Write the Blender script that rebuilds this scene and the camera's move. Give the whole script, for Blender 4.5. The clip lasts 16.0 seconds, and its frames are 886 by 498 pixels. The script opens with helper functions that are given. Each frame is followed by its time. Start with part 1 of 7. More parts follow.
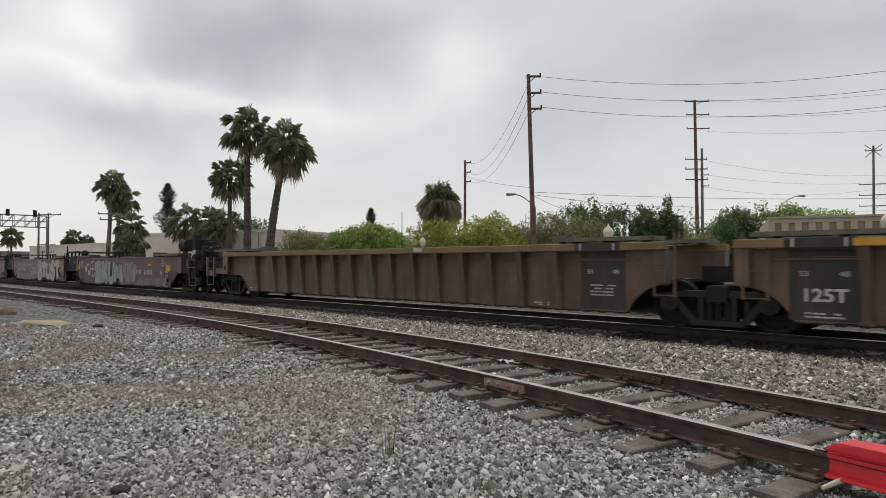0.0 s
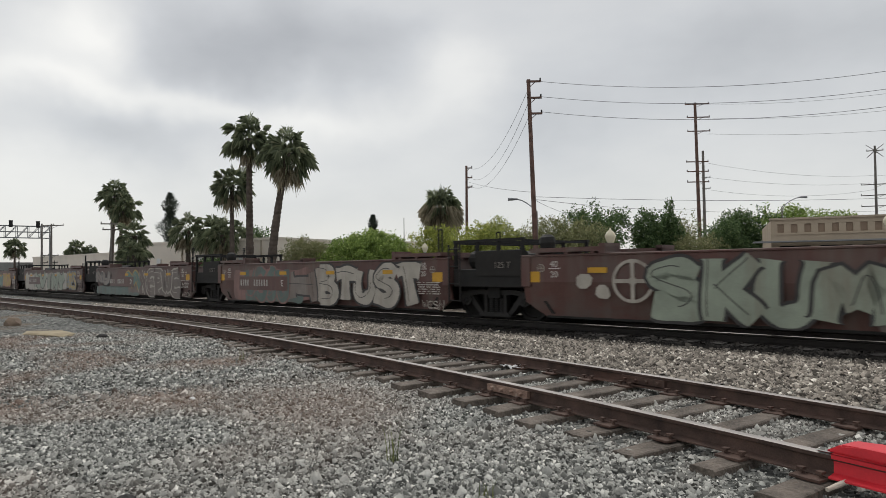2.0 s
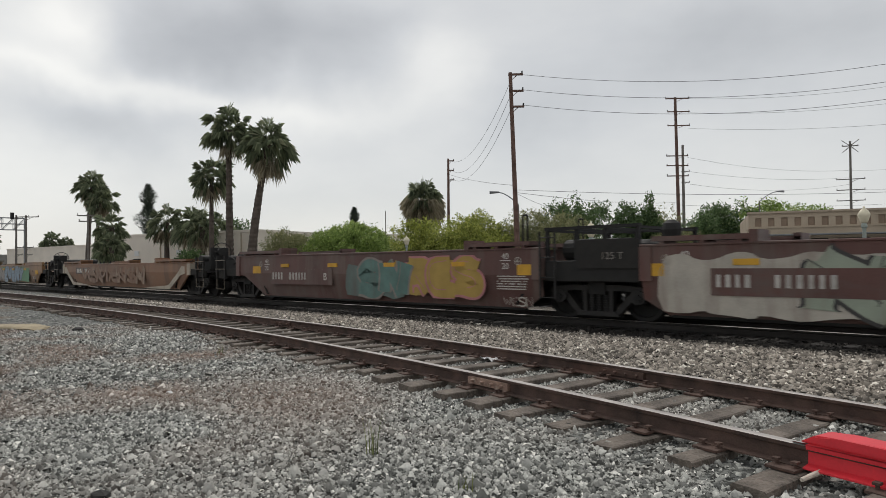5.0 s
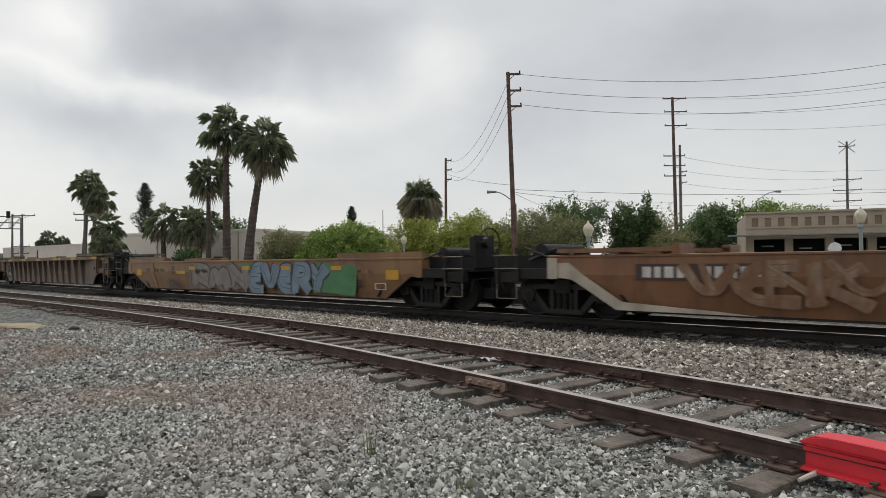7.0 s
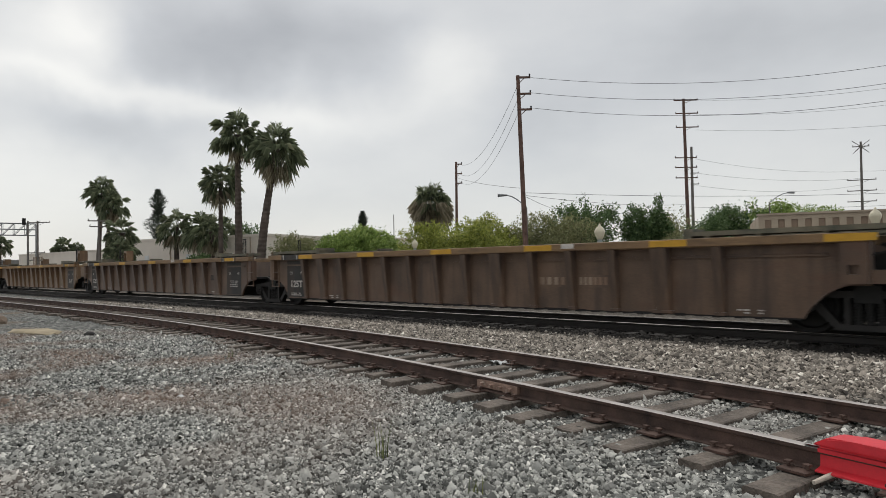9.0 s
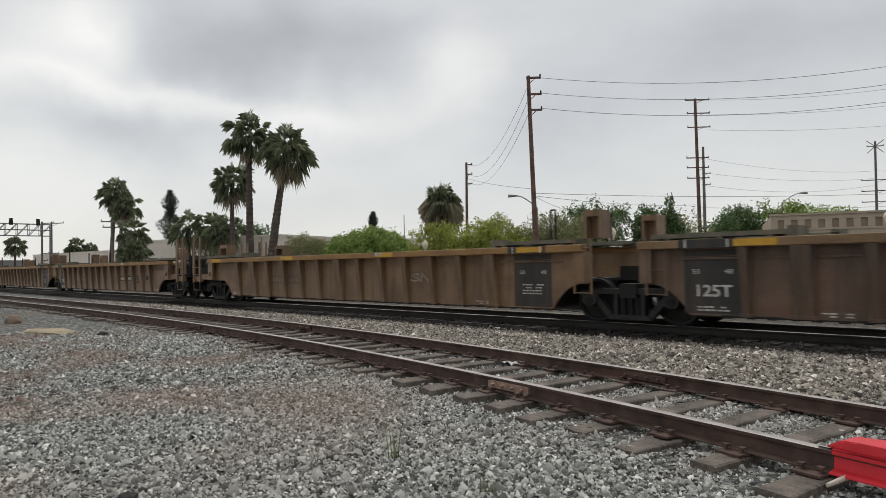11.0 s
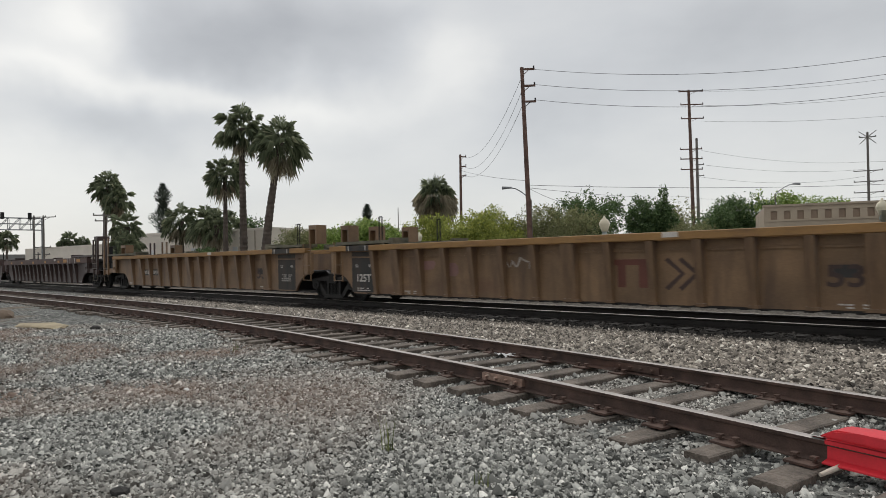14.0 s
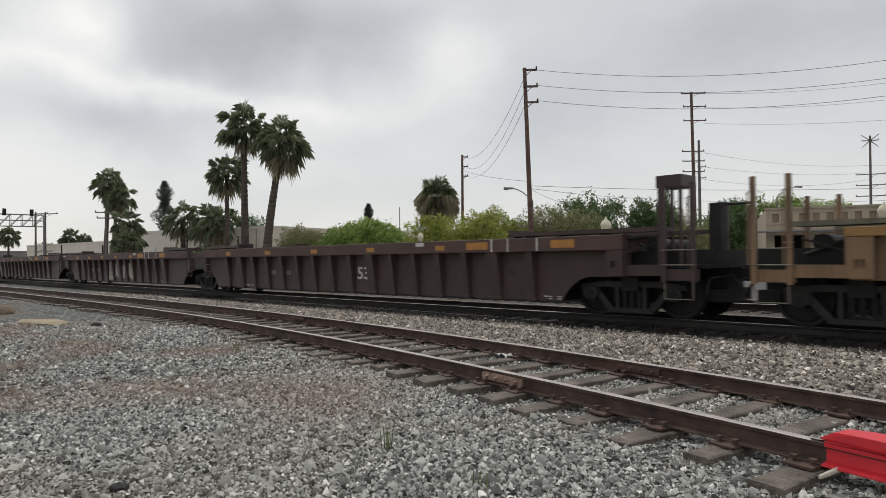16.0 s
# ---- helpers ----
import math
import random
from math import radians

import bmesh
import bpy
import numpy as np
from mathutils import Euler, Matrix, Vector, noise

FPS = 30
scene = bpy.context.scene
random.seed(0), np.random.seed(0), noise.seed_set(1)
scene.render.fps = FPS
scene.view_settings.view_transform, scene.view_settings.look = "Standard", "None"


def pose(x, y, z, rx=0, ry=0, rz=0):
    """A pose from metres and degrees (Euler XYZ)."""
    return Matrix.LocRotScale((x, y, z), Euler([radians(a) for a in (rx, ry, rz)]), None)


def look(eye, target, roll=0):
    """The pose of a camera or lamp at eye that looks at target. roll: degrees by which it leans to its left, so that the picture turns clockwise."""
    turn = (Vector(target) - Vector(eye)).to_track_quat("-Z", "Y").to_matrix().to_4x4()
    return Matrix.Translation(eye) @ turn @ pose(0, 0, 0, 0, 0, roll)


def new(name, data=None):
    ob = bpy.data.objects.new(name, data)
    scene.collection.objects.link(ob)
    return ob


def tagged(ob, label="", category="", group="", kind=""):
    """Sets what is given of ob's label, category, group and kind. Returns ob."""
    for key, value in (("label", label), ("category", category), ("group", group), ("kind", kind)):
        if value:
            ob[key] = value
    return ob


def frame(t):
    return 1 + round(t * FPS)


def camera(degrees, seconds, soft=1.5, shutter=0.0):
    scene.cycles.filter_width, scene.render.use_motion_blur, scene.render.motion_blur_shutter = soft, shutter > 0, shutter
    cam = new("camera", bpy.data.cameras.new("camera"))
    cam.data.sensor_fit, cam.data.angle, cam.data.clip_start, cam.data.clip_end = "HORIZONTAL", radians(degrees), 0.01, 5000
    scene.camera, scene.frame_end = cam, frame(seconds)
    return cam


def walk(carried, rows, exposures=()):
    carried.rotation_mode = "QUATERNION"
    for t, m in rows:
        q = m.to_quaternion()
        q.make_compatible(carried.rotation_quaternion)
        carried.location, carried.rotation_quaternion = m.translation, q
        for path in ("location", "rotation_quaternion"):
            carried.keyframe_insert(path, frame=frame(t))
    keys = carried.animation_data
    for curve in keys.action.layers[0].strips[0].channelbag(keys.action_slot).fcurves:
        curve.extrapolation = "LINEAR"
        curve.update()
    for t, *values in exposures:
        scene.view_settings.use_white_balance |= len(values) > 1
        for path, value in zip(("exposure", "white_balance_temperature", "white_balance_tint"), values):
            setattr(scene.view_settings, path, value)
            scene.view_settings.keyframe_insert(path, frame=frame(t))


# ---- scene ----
cam = camera(67.58, 16.0, soft=0.8, shutter=0.12)
PATH = [
    (0.0, -0.002, -0.011, 1.443, 91.27, -0.01, 42.99),
    (0.5, 0.003, -0.012, 1.446, 91.30, -0.27, 43.10),
    (1.0, 0.009, -0.015, 1.445, 91.39, -0.57, 43.22),
    (1.5, 0.013, -0.021, 1.444, 91.52, -0.69, 43.22),
    (2.0, 0.015, -0.021, 1.448, 91.76, -0.73, 43.19),
    (2.5, 0.013, -0.018, 1.448, 91.84, -0.76, 43.20),
    (3.0, 0.011, -0.015, 1.444, 91.68, -0.79, 43.22),
    (3.5, 0.008, -0.014, 1.446, 91.44, -0.90, 43.14),
    (4.0, 0.007, -0.009, 1.445, 91.23, -0.86, 42.87),
    (6.5, 0.008, 0.010, 1.450, 91.30, -0.45, 40.13),
    (7.0, -0.001, 0.003, 1.449, 91.08, -0.56, 41.38),
    (7.5, 0.001, 0.008, 1.447, 91.00, -0.76, 41.81),
    (8.0, 0.008, 0.001, 1.446, 91.16, -0.89, 42.10),
    (8.5, 0.010, -0.007, 1.449, 91.29, -0.95, 42.32),
    (9.0, 0.013, -0.011, 1.447, 91.42, -0.92, 42.33),
    (11.5, 0.014, -0.024, 1.449, 91.41, -0.90, 43.33),
    (12.0, 0.006, -0.012, 1.448, 91.13, -1.02, 43.13),
    (12.5, 0.007, -0.009, 1.446, 90.88, -1.10, 42.93),
    (13.0, 0.000, -0.000, 1.444, 90.71, -1.10, 42.65),
    (13.5, 0.000, 0.005, 1.445, 90.65, -1.14, 42.62),
    (14.0, 0.002, 0.002, 1.446, 90.81, -1.14, 42.73),
    (14.5, 0.009, -0.006, 1.448, 90.99, -1.05, 42.80),
    (15.0, 0.009, -0.003, 1.446, 90.86, -0.87, 42.81),
    (15.5, 0.006, -0.007, 1.445, 90.76, -0.58, 42.90),
    (16.0, 0.005, 0.001, 1.440, 90.82, -0.65, 42.83),
]
walk(cam, [(t, pose(x, y, z, 0, 0, yaw) @ pose(0, 0, 0, rx) @ pose(0, 0, 0, 0, 0, roll)) for t, x, y, z, rx, roll, yaw in PATH])

# ---------------------------------------------------------------- light
V = 16.5            # speed of the train, m/s
YT = 13.70          # centre line of the main track where x is 0
SLOPE = -0.0375     # the main line swings off to +y towards -x
TURN = math.atan(SLOPE)
RAIL = 0.155        # top of the main rails


def on_main(s, y=0.0, z=0.0):
    """Frame on the main line: s along it, y off its centre, z over the ground's zero."""
    return pose(0, YT, 0, 0, 0, math.degrees(TURN)) @ pose(s, y, z)



def nodes_of(tree):
    return tree.nodes, tree.links


def make_world():
    w = bpy.data.worlds.new("overcast_sky")
    w.use_nodes = True
    n, l = nodes_of(w.node_tree)
    n.clear()
    out = n.new("ShaderNodeOutputWorld")
    bg = n.new("ShaderNodeBackground")
    co = n.new("ShaderNodeTexCoord")
    sky = n.new("ShaderNodeTexSky")
    sky.sky_type, sky.sun_disc = "NISHITA", False
    sky.sun_elevation, sky.sun_rotation = radians(52), radians(-70)
    # a grey cloud sheet in bearing and height, ragged by noise, with its darker and brighter banks
    nr = n.new("ShaderNodeVectorMath"); nr.operation = "NORMALIZE"
    l.new(co.outputs["Generated"], nr.inputs[0])
    wob = n.new("ShaderNodeTexNoise"); wob.inputs["Scale"].default_value, wob.inputs["Detail"].default_value = 5.0, 4.0
    l.new(nr.outputs[0], wob.inputs["Vector"])
    ws = n.new("ShaderNodeVectorMath"); ws.operation = "MULTIPLY_ADD"
    ws.inputs[1].default_value, ws.inputs[2].default_value = (0.16, 0.16, 0.16), (-0.08, -0.08, -0.08)
    l.new(wob.outputs["Color"], ws.inputs[0])
    bent = n.new("ShaderNodeVectorMath"); bent.operation = "ADD"
    l.new(nr.outputs[0], bent.inputs[0]); l.new(ws.outputs[0], bent.inputs[1])
    sep = n.new("ShaderNodeSeparateXYZ"); l.new(bent.outputs[0], sep.inputs[0])

    def calc(op, a, b=None):
        x = n.new("ShaderNodeMath"); x.operation = op
        for i, v in enumerate((a, b)):
            if v is None:
                continue
            if isinstance(v, (int, float)):
                x.inputs[i].default_value = v
            else:
                l.new(v, x.inputs[i])
        return x.outputs[0]

    az = calc("ARCTAN2", calc("MULTIPLY", sep.outputs[0], -1.0), sep.outputs[1])
    el = calc("ARCSINE", calc("MINIMUM", calc("MAXIMUM", sep.outputs[2], -1.0), 1.0))
    flat = n.new("ShaderNodeVectorMath"); flat.operation = "MULTIPLY"; flat.inputs[1].default_value = (1.0, 1.0, 2.6)
    l.new(nr.outputs[0], flat.inputs[0])
    big = n.new("ShaderNodeTexNoise"); big.inputs["Scale"].default_value, big.inputs["Detail"].default_value = 2.6, 7.0
    big.inputs["Roughness"].default_value = 0.55
    l.new(flat.outputs[0], big.inputs["Vector"])
    total = calc("MULTIPLY_ADD", big.outputs["Fac"], 0.26)
    total.node.inputs[2].default_value = 0.435
    for a0, e0, wa, we, amount in CLOUDS:
        da = calc("DIVIDE", calc("SUBTRACT", az, a0), wa)
        de = calc("DIVIDE", calc("SUBTRACT", el, e0), we)
        d2 = calc("ADD", calc("MULTIPLY", da, da), calc("MULTIPLY", de, de))
        g = calc("MULTIPLY", calc("EXPONENT", calc("MULTIPLY", d2, -0.9)), amount)
        total = calc("ADD", total, g)
    hz = n.new("ShaderNodeMapRange"); hz.interpolation_type = "SMOOTHSTEP"
    hz.inputs[1].default_value, hz.inputs[2].default_value = 0.0, 0.22
    hz.inputs[3].default_value, hz.inputs[4].default_value = 0.10, 0.0
    l.new(sep.outputs[2], hz.inputs[0])
    total = calc("ADD", total, hz.outputs[0])
    ramp = n.new("ShaderNodeValToRGB")
    e = ramp.color_ramp.elements
    e[0].position, e[0].color = 0.25, (0.262, 0.268, 0.278, 1)
    e[1].position, e[1].color = 0.85, (0.87, 0.855, 0.81, 1)
    m2 = e.new(0.55); m2.color = (0.565, 0.572, 0.575, 1)
    l.new(total, ramp.inputs[0])
    sc = n.new("ShaderNodeVectorMath"); sc.operation = "SCALE"; sc.inputs[3].default_value = 0.012
    l.new(sky.outputs[0], sc.inputs[0])
    ad = n.new("ShaderNodeVectorMath"); ad.operation = "ADD"
    l.new(ramp.outputs[0], ad.inputs[0])
    l.new(sc.outputs[0], ad.inputs[1])
    l.new(ad.outputs[0], bg.inputs[0])
    bg.inputs[1].default_value = SKY_STRENGTH
    l.new(bg.outputs[0], out.inputs[0])
    scene.world = w


# bearing, height and half sizes of the cloud banks in radians, and how much brighter they are
CLOUDS = [
    (1.244, 0.311, 0.060, 0.051, 0.30),
    (1.321, 0.198, 0.102, 0.145, 0.15),
    (0.990, 0.215, 0.105, 0.060, 0.13),
    (1.183, 0.229, 0.222, 0.022, 0.20),
    (1.132, 0.300, 0.145, 0.064, -0.15),
    (1.252, 0.187, 0.119, 0.038, -0.16),
    (0.928, 0.325, 0.145, 0.051, -0.08),
    (0.725, 0.287, 0.060, 0.077, 0.18),
    (0.863, 0.224, 0.111, 0.038, 0.10),
    (0.608, 0.219, 0.077, 0.051, -0.06),
    (0.288, 0.288, 0.222, 0.051, -0.09),
    (1.020, 0.132, 0.222, 0.034, 0.07),
    (0.438, 0.176, 0.222, 0.043, 0.05),
    (1.001, 0.351, 0.051, 0.043, -0.05),
    (0.809, 0.358, 0.119, 0.026, -0.05),
]
SKY_STRENGTH = 1.0
make_world()
sun = new("sun", bpy.data.lights.new("sun", "SUN"))
sun.data.energy, sun.data.angle, sun.data.color = 1.3, radians(30), (1.0, 0.96, 0.9)
sun.matrix_world = look((-34, 26, 60), (0, 0, 0))
scene.view_settings.exposure = 0.0


# ---------------------------------------------------------------- materials
def mat(name, base, rough=0.7, metal=0.0, vary=0.25, scale=3.0, fine=40.0, bump=0.15, tint=None, dist=0.01, stain=None, spread=0.5, patch=None):
    """Two scales of variation (patches and grain), fine relief and, with stain and patch, streaks and blotches of other colours."""
    m = bpy.data.materials.new(name)
    m.use_nodes = True
    n, l = nodes_of(m.node_tree)
    b = n["Principled BSDF"]
    b.inputs["Roughness"].default_value, b.inputs["Metallic"].default_value = rough, metal
    if "car_paint" in name or "spray" in name:
        b.inputs["Sheen Weight"].default_value, b.inputs["Sheen Roughness"].default_value = 0.22, 0.45
    co = n.new("ShaderNodeTexCoord")
    n1 = n.new("ShaderNodeTexNoise"); n1.inputs["Scale"].default_value, n1.inputs["Detail"].default_value = scale, 6
    n2 = n.new("ShaderNodeTexNoise"); n2.inputs["Scale"].default_value, n2.inputs["Detail"].default_value = fine, 4
    for x in (n1, n2):
        l.new(co.outputs["Object"], x.inputs["Vector"])
    r = n.new("ShaderNodeValToRGB")
    e = r.color_ramp.elements
    lo = tuple(c * (1 - vary) for c in base)
    hi = tuple(min(1, c * (1 + vary)) for c in (tint or base))
    e[0].position, e[0].color = 0.5 - spread / 2, (*lo, 1)
    e[1].position, e[1].color = 0.5 + spread / 2, (*hi, 1)
    ad = n.new("ShaderNodeMath"); ad.operation = "MULTIPLY_ADD"; ad.inputs[1].default_value = 0.4
    sb = n.new("ShaderNodeMath"); sb.operation = "SUBTRACT"; sb.inputs[1].default_value = 0.2
    l.new(n2.outputs["Fac"], ad.inputs[0]); l.new(n1.outputs["Fac"], ad.inputs[2])
    l.new(ad.outputs[0], sb.inputs[0]); l.new(sb.outputs[0], r.inputs[0])
    col = r.outputs[0]
    for stain in (stain, patch):
        if not stain:
            continue
        mp = n.new("ShaderNodeMapping"); mp.inputs["Scale"].default_value = stain[1]
        n3 = n.new("ShaderNodeTexNoise"); n3.inputs["Scale"].default_value, n3.inputs["Detail"].default_value = 1.0, 7
        n3.inputs["Roughness"].default_value = 0.65
        l.new(co.outputs["Object"], mp.inputs[0]); l.new(mp.outputs[0], n3.inputs["Vector"])
        mr = n.new("ShaderNodeMapRange")
        mr.inputs[1].default_value, mr.inputs[2].default_value = stain[2], stain[2] + 0.2
        mr.inputs[4].default_value = stain[3]
        l.new(n3.outputs["Fac"], mr.inputs[0])
        mx = n.new("ShaderNodeMix"); mx.data_type = "RGBA"
        mx.inputs[7].default_value = (*stain[0], 1)
        l.new(mr.outputs[0], mx.inputs[0]); l.new(col, mx.inputs[6])
        col = mx.outputs[2]
    l.new(col, b.inputs["Base Color"])
    bp = n.new("ShaderNodeBump"); bp.inputs["Strength"].default_value, bp.inputs["Distance"].default_value = bump, dist
    l.new(n2.outputs["Fac"], bp.inputs["Height"]); l.new(bp.outputs[0], b.inputs["Normal"])
    return m


def island(name, dark, light, rough=0.85, third=None, objects=False, dirt=None, leaf=0.0):
    """Colour by the piece: one value for each loose part of a mesh, or for each object."""
    m = bpy.data.materials.new(name)
    m.use_nodes = True
    n, l = nodes_of(m.node_tree)
    b = n["Principled BSDF"]
    b.inputs["Roughness"].default_value = rough
    b.inputs["Specular IOR Level"].default_value = 0.3
    g = n.new("ShaderNodeObjectInfo" if objects else "ShaderNodeNewGeometry")
    r = n.new("ShaderNodeValToRGB")
    e = r.color_ramp.elements
    e[0].color, e[1].color = (*dark, 1), (*light, 1)
    if third:
        x = e.new(0.9); x.color = (*light, 1)
        e[-1].color = (*third, 1)
    l.new(g.outputs["Random" if objects else "Random Per Island"], r.inputs[0])
    co = n.new("ShaderNodeTexCoord")
    nz = n.new("ShaderNodeTexNoise"); nz.inputs["Scale"].default_value, nz.inputs["Detail"].default_value = 60, 3
    l.new(co.outputs["Object"], nz.inputs["Vector"])
    mr = n.new("ShaderNodeMapRange"); mr.inputs[3].default_value, mr.inputs[4].default_value = 0.65, 1.35
    l.new(nz.outputs["Fac"], mr.inputs[0])
    mx = n.new("ShaderNodeMix"); mx.data_type, mx.blend_type = "RGBA", "MULTIPLY"
    mx.inputs[0].default_value = 1.0
    l.new(r.outputs[0], mx.inputs[6]); l.new(mr.outputs[0], mx.inputs[7])
    col = mx.outputs[2]
    if dirt:
        # brown dust in patches, more of it towards -x
        nd = n.new("ShaderNodeTexNoise"); nd.inputs["Scale"].default_value, nd.inputs["Detail"].default_value = 0.45, 5
        l.new(co.outputs["Object"], nd.inputs["Vector"])
        md = n.new("ShaderNodeMapRange"); md.inputs[1].default_value, md.inputs[2].default_value = 0.44, 0.64
        l.new(nd.outputs["Fac"], md.inputs[0])
        sx = n.new("ShaderNodeSeparateXYZ"); l.new(co.outputs["Object"], sx.inputs[0])
        mf = n.new("ShaderNodeMapRange"); mf.inputs[1].default_value, mf.inputs[2].default_value = dirt[1], dirt[1] - 5
        mf.inputs[3].default_value, mf.inputs[4].default_value = 0.16, 0.62
        l.new(sx.outputs[0], mf.inputs[0])
        mm = n.new("ShaderNodeMath"); mm.operation = "MULTIPLY"
        l.new(md.outputs[0], mm.inputs[0]); l.new(mf.outputs[0], mm.inputs[1])
        m2 = n.new("ShaderNodeMix"); m2.data_type = "RGBA"
        m2.inputs[7].default_value = (*dirt[0], 1)
        l.new(mm.outputs[0], m2.inputs[0]); l.new(col, m2.inputs[6])
        col = m2.outputs[2]
    l.new(col, b.inputs["Base Color"])
    if leaf:
        tr = n.new("ShaderNodeBsdfTranslucent")
        l.new(col, tr.inputs[0])
        ms = n.new("ShaderNodeMixShader"); ms.inputs[0].default_value = leaf
        l.new(b.outputs[0], ms.inputs[1]); l.new(tr.outputs[0], ms.inputs[2])
        l.new(ms.outputs[0], n["Material Output"].inputs[0])
    return m


RUST = (0.13, 0.055, 0.03)
STREAK = (2.2, 2.2, 0.22)
M = {}
M["gravel"] = island("crushed_stone", (0.030, 0.032, 0.029), (0.50, 0.50, 0.462), third=(0.86, 0.84, 0.78), dirt=((0.25, 0.155, 0.11), -3.0))
M["ballast"] = island("ballast_stone", (0.050, 0.043, 0.036), (0.45, 0.40, 0.34), third=(0.85, 0.80, 0.71))
M["rail_rust"] = mat("rusty_rail", (0.054, 0.034, 0.027), 0.8, 0.1, 0.4, 5, 90, 0.3, tint=(0.090, 0.054, 0.042), stain=((0.16, 0.070, 0.046), (0.7, 0.7, 5), 0.55, 0.6))
M["rail_head"] = mat("worn_rail_head", (0.36, 0.33, 0.31), 0.55, 0.3, 0.25, 4, 120, 0.08)
M["rail_dark"] = mat("dark_rail", (0.022, 0.019, 0.017), 0.6, 0.2, 0.4, 4, 80, 0.2)
M["tie"] = mat("weathered_tie", (0.080, 0.066, 0.054), 0.9, 0, 0.5, 3, 45, 0.8, tint=(0.165, 0.138, 0.115), dist=0.02, stain=((0.035, 0.027, 0.022), (2, 14, 14), 0.52, 0.8))
M["tie_dark"] = mat("creosote_tie", (0.020, 0.017, 0.015), 0.85, 0, 0.5, 3, 45, 0.6)
M["red"] = mat("red_paint", (0.68, 0.03, 0.045), 0.5, 0, 0.15, 4, 60, 0.1, stain=((0.35, 0.02, 0.02), (6, 6, 6), 0.6, 0.5))
M["bar"] = mat("worn_painted_joint_bar", (0.22, 0.135, 0.10), 0.8, 0.1, 0.4, 8, 70, 0.4, tint=(0.34, 0.23, 0.18), patch=((0.50, 0.46, 0.40), (9, 9, 16), 0.52, 0.8))
M["brown"] = mat("brown_car_paint", (0.104, 0.064, 0.041), 0.55, 0, 0.3, 0.8, 30, 0.12, tint=(0.140, 0.086, 0.054), stain=((0.045, 0.030, 0.024), STREAK, 0.48, 0.8), patch=((0.115, 0.050, 0.028), (0.45, 0.45, 1.1), 0.52, 0.7))
M["tan"] = mat("tan_car_paint", (0.165, 0.098, 0.050), 0.55, 0, 0.30, 0.7, 30, 0.12, tint=(0.215, 0.130, 0.066), stain=((0.075, 0.042, 0.025), STREAK, 0.49, 0.8), patch=((0.115, 0.050, 0.028), (0.45, 0.45, 1.1), 0.52, 0.7))
M["yellow_edge"] = mat("ochre_chord_paint", (0.30, 0.165, 0.055), 0.6, 0, 0.25, 1.2, 35, 0.12, stain=((0.14, 0.075, 0.04), (1.2, 3, 6), 0.5, 0.7))
M["brown_edge"] = mat("brown_chord_paint", (0.22, 0.135, 0.065), 0.6, 0, 0.3, 1.2, 35, 0.12, stain=((0.09, 0.055, 0.035), (1.2, 3, 6), 0.5, 0.7))
M["maroon"] = mat("maroon_car_paint", (0.098, 0.042, 0.035), 0.6, 0, 0.3, 0.8, 30, 0.12, stain=((0.130, 0.096, 0.080), STREAK, 0.46, 0.75), patch=((0.10, 0.082, 0.072), (0.5, 0.5, 1.4), 0.50, 0.75))
M["dark"] = mat("dark_brown_car_paint", (0.052, 0.029, 0.024), 0.6, 0, 0.25, 0.8, 30, 0.12, stain=((0.032, 0.022, 0.020), STREAK, 0.5, 0.6))
M["dark_edge"] = mat("maroon_chord_paint", (0.085, 0.046, 0.038), 0.6, 0, 0.3, 1.2, 35, 0.12, stain=((0.05, 0.032, 0.028), (1.2, 3, 6), 0.5, 0.7))
M["marker_orange"] = mat("faded_orange_marker", (0.42, 0.19, 0.035), 0.5, 0, 0.2, 5, 60, 0.05)
M["step_paint"] = mat("worn_step_paint", (0.21, 0.18, 0.14), 0.6, 0, 0.3, 5, 60, 0.1)
M["orange"] = mat("orange_car_paint", (0.215, 0.100, 0.045), 0.55, 0, 0.25, 0.6, 30, 0.12, stain=((0.10, 0.052, 0.032), STREAK, 0.48, 0.7), patch=((0.27, 0.20, 0.145), (0.7, 0.7, 1.6), 0.58, 0.6))
M["ochre"] = mat("ochre_car_paint", (0.245, 0.130, 0.052), 0.55, 0, 0.22, 0.6, 30, 0.12, stain=((0.12, 0.066, 0.038), STREAK, 0.49, 0.7), patch=((0.115, 0.050, 0.028), (0.45, 0.45, 1.1), 0.52, 0.7))
M["cream"] = mat("dirty_cream_paint", (0.42, 0.37, 0.30), 0.65, 0, 0.25, 2, 40, 0.1, stain=((0.2, 0.14, 0.09), STREAK, 0.52, 0.6))
M["black_panel"] = mat("dusty_black_panel", (0.026, 0.025, 0.024), 0.6, 0, 0.3, 2, 40, 0.08, stain=((0.075, 0.052, 0.038), STREAK, 0.48, 0.7))
# near-black irons; iron_lit is iron's paler copy, light put into its colour
M["iron"] = mat("black_iron", (0.010, 0.0095, 0.009), 0.7, 0.1, 0.4, 4, 40, 0.3)
M["iron_lit"] = mat("lit_iron", (0.015, 0.0135, 0.012), 0.75, 0.1, 0.4, 4, 40, 0.3)
M["frame_iron"] = mat("black_truck_casting", (0.017, 0.0155, 0.0145), 0.65, 0.1, 0.4, 4, 40, 0.3)
M["white"] = mat("stencil_white", (0.56, 0.53, 0.49), 0.7, 0, 0.2, 4, 60, 0.05, stain=((0.24, 0.18, 0.14), STREAK, 0.50, 0.6))
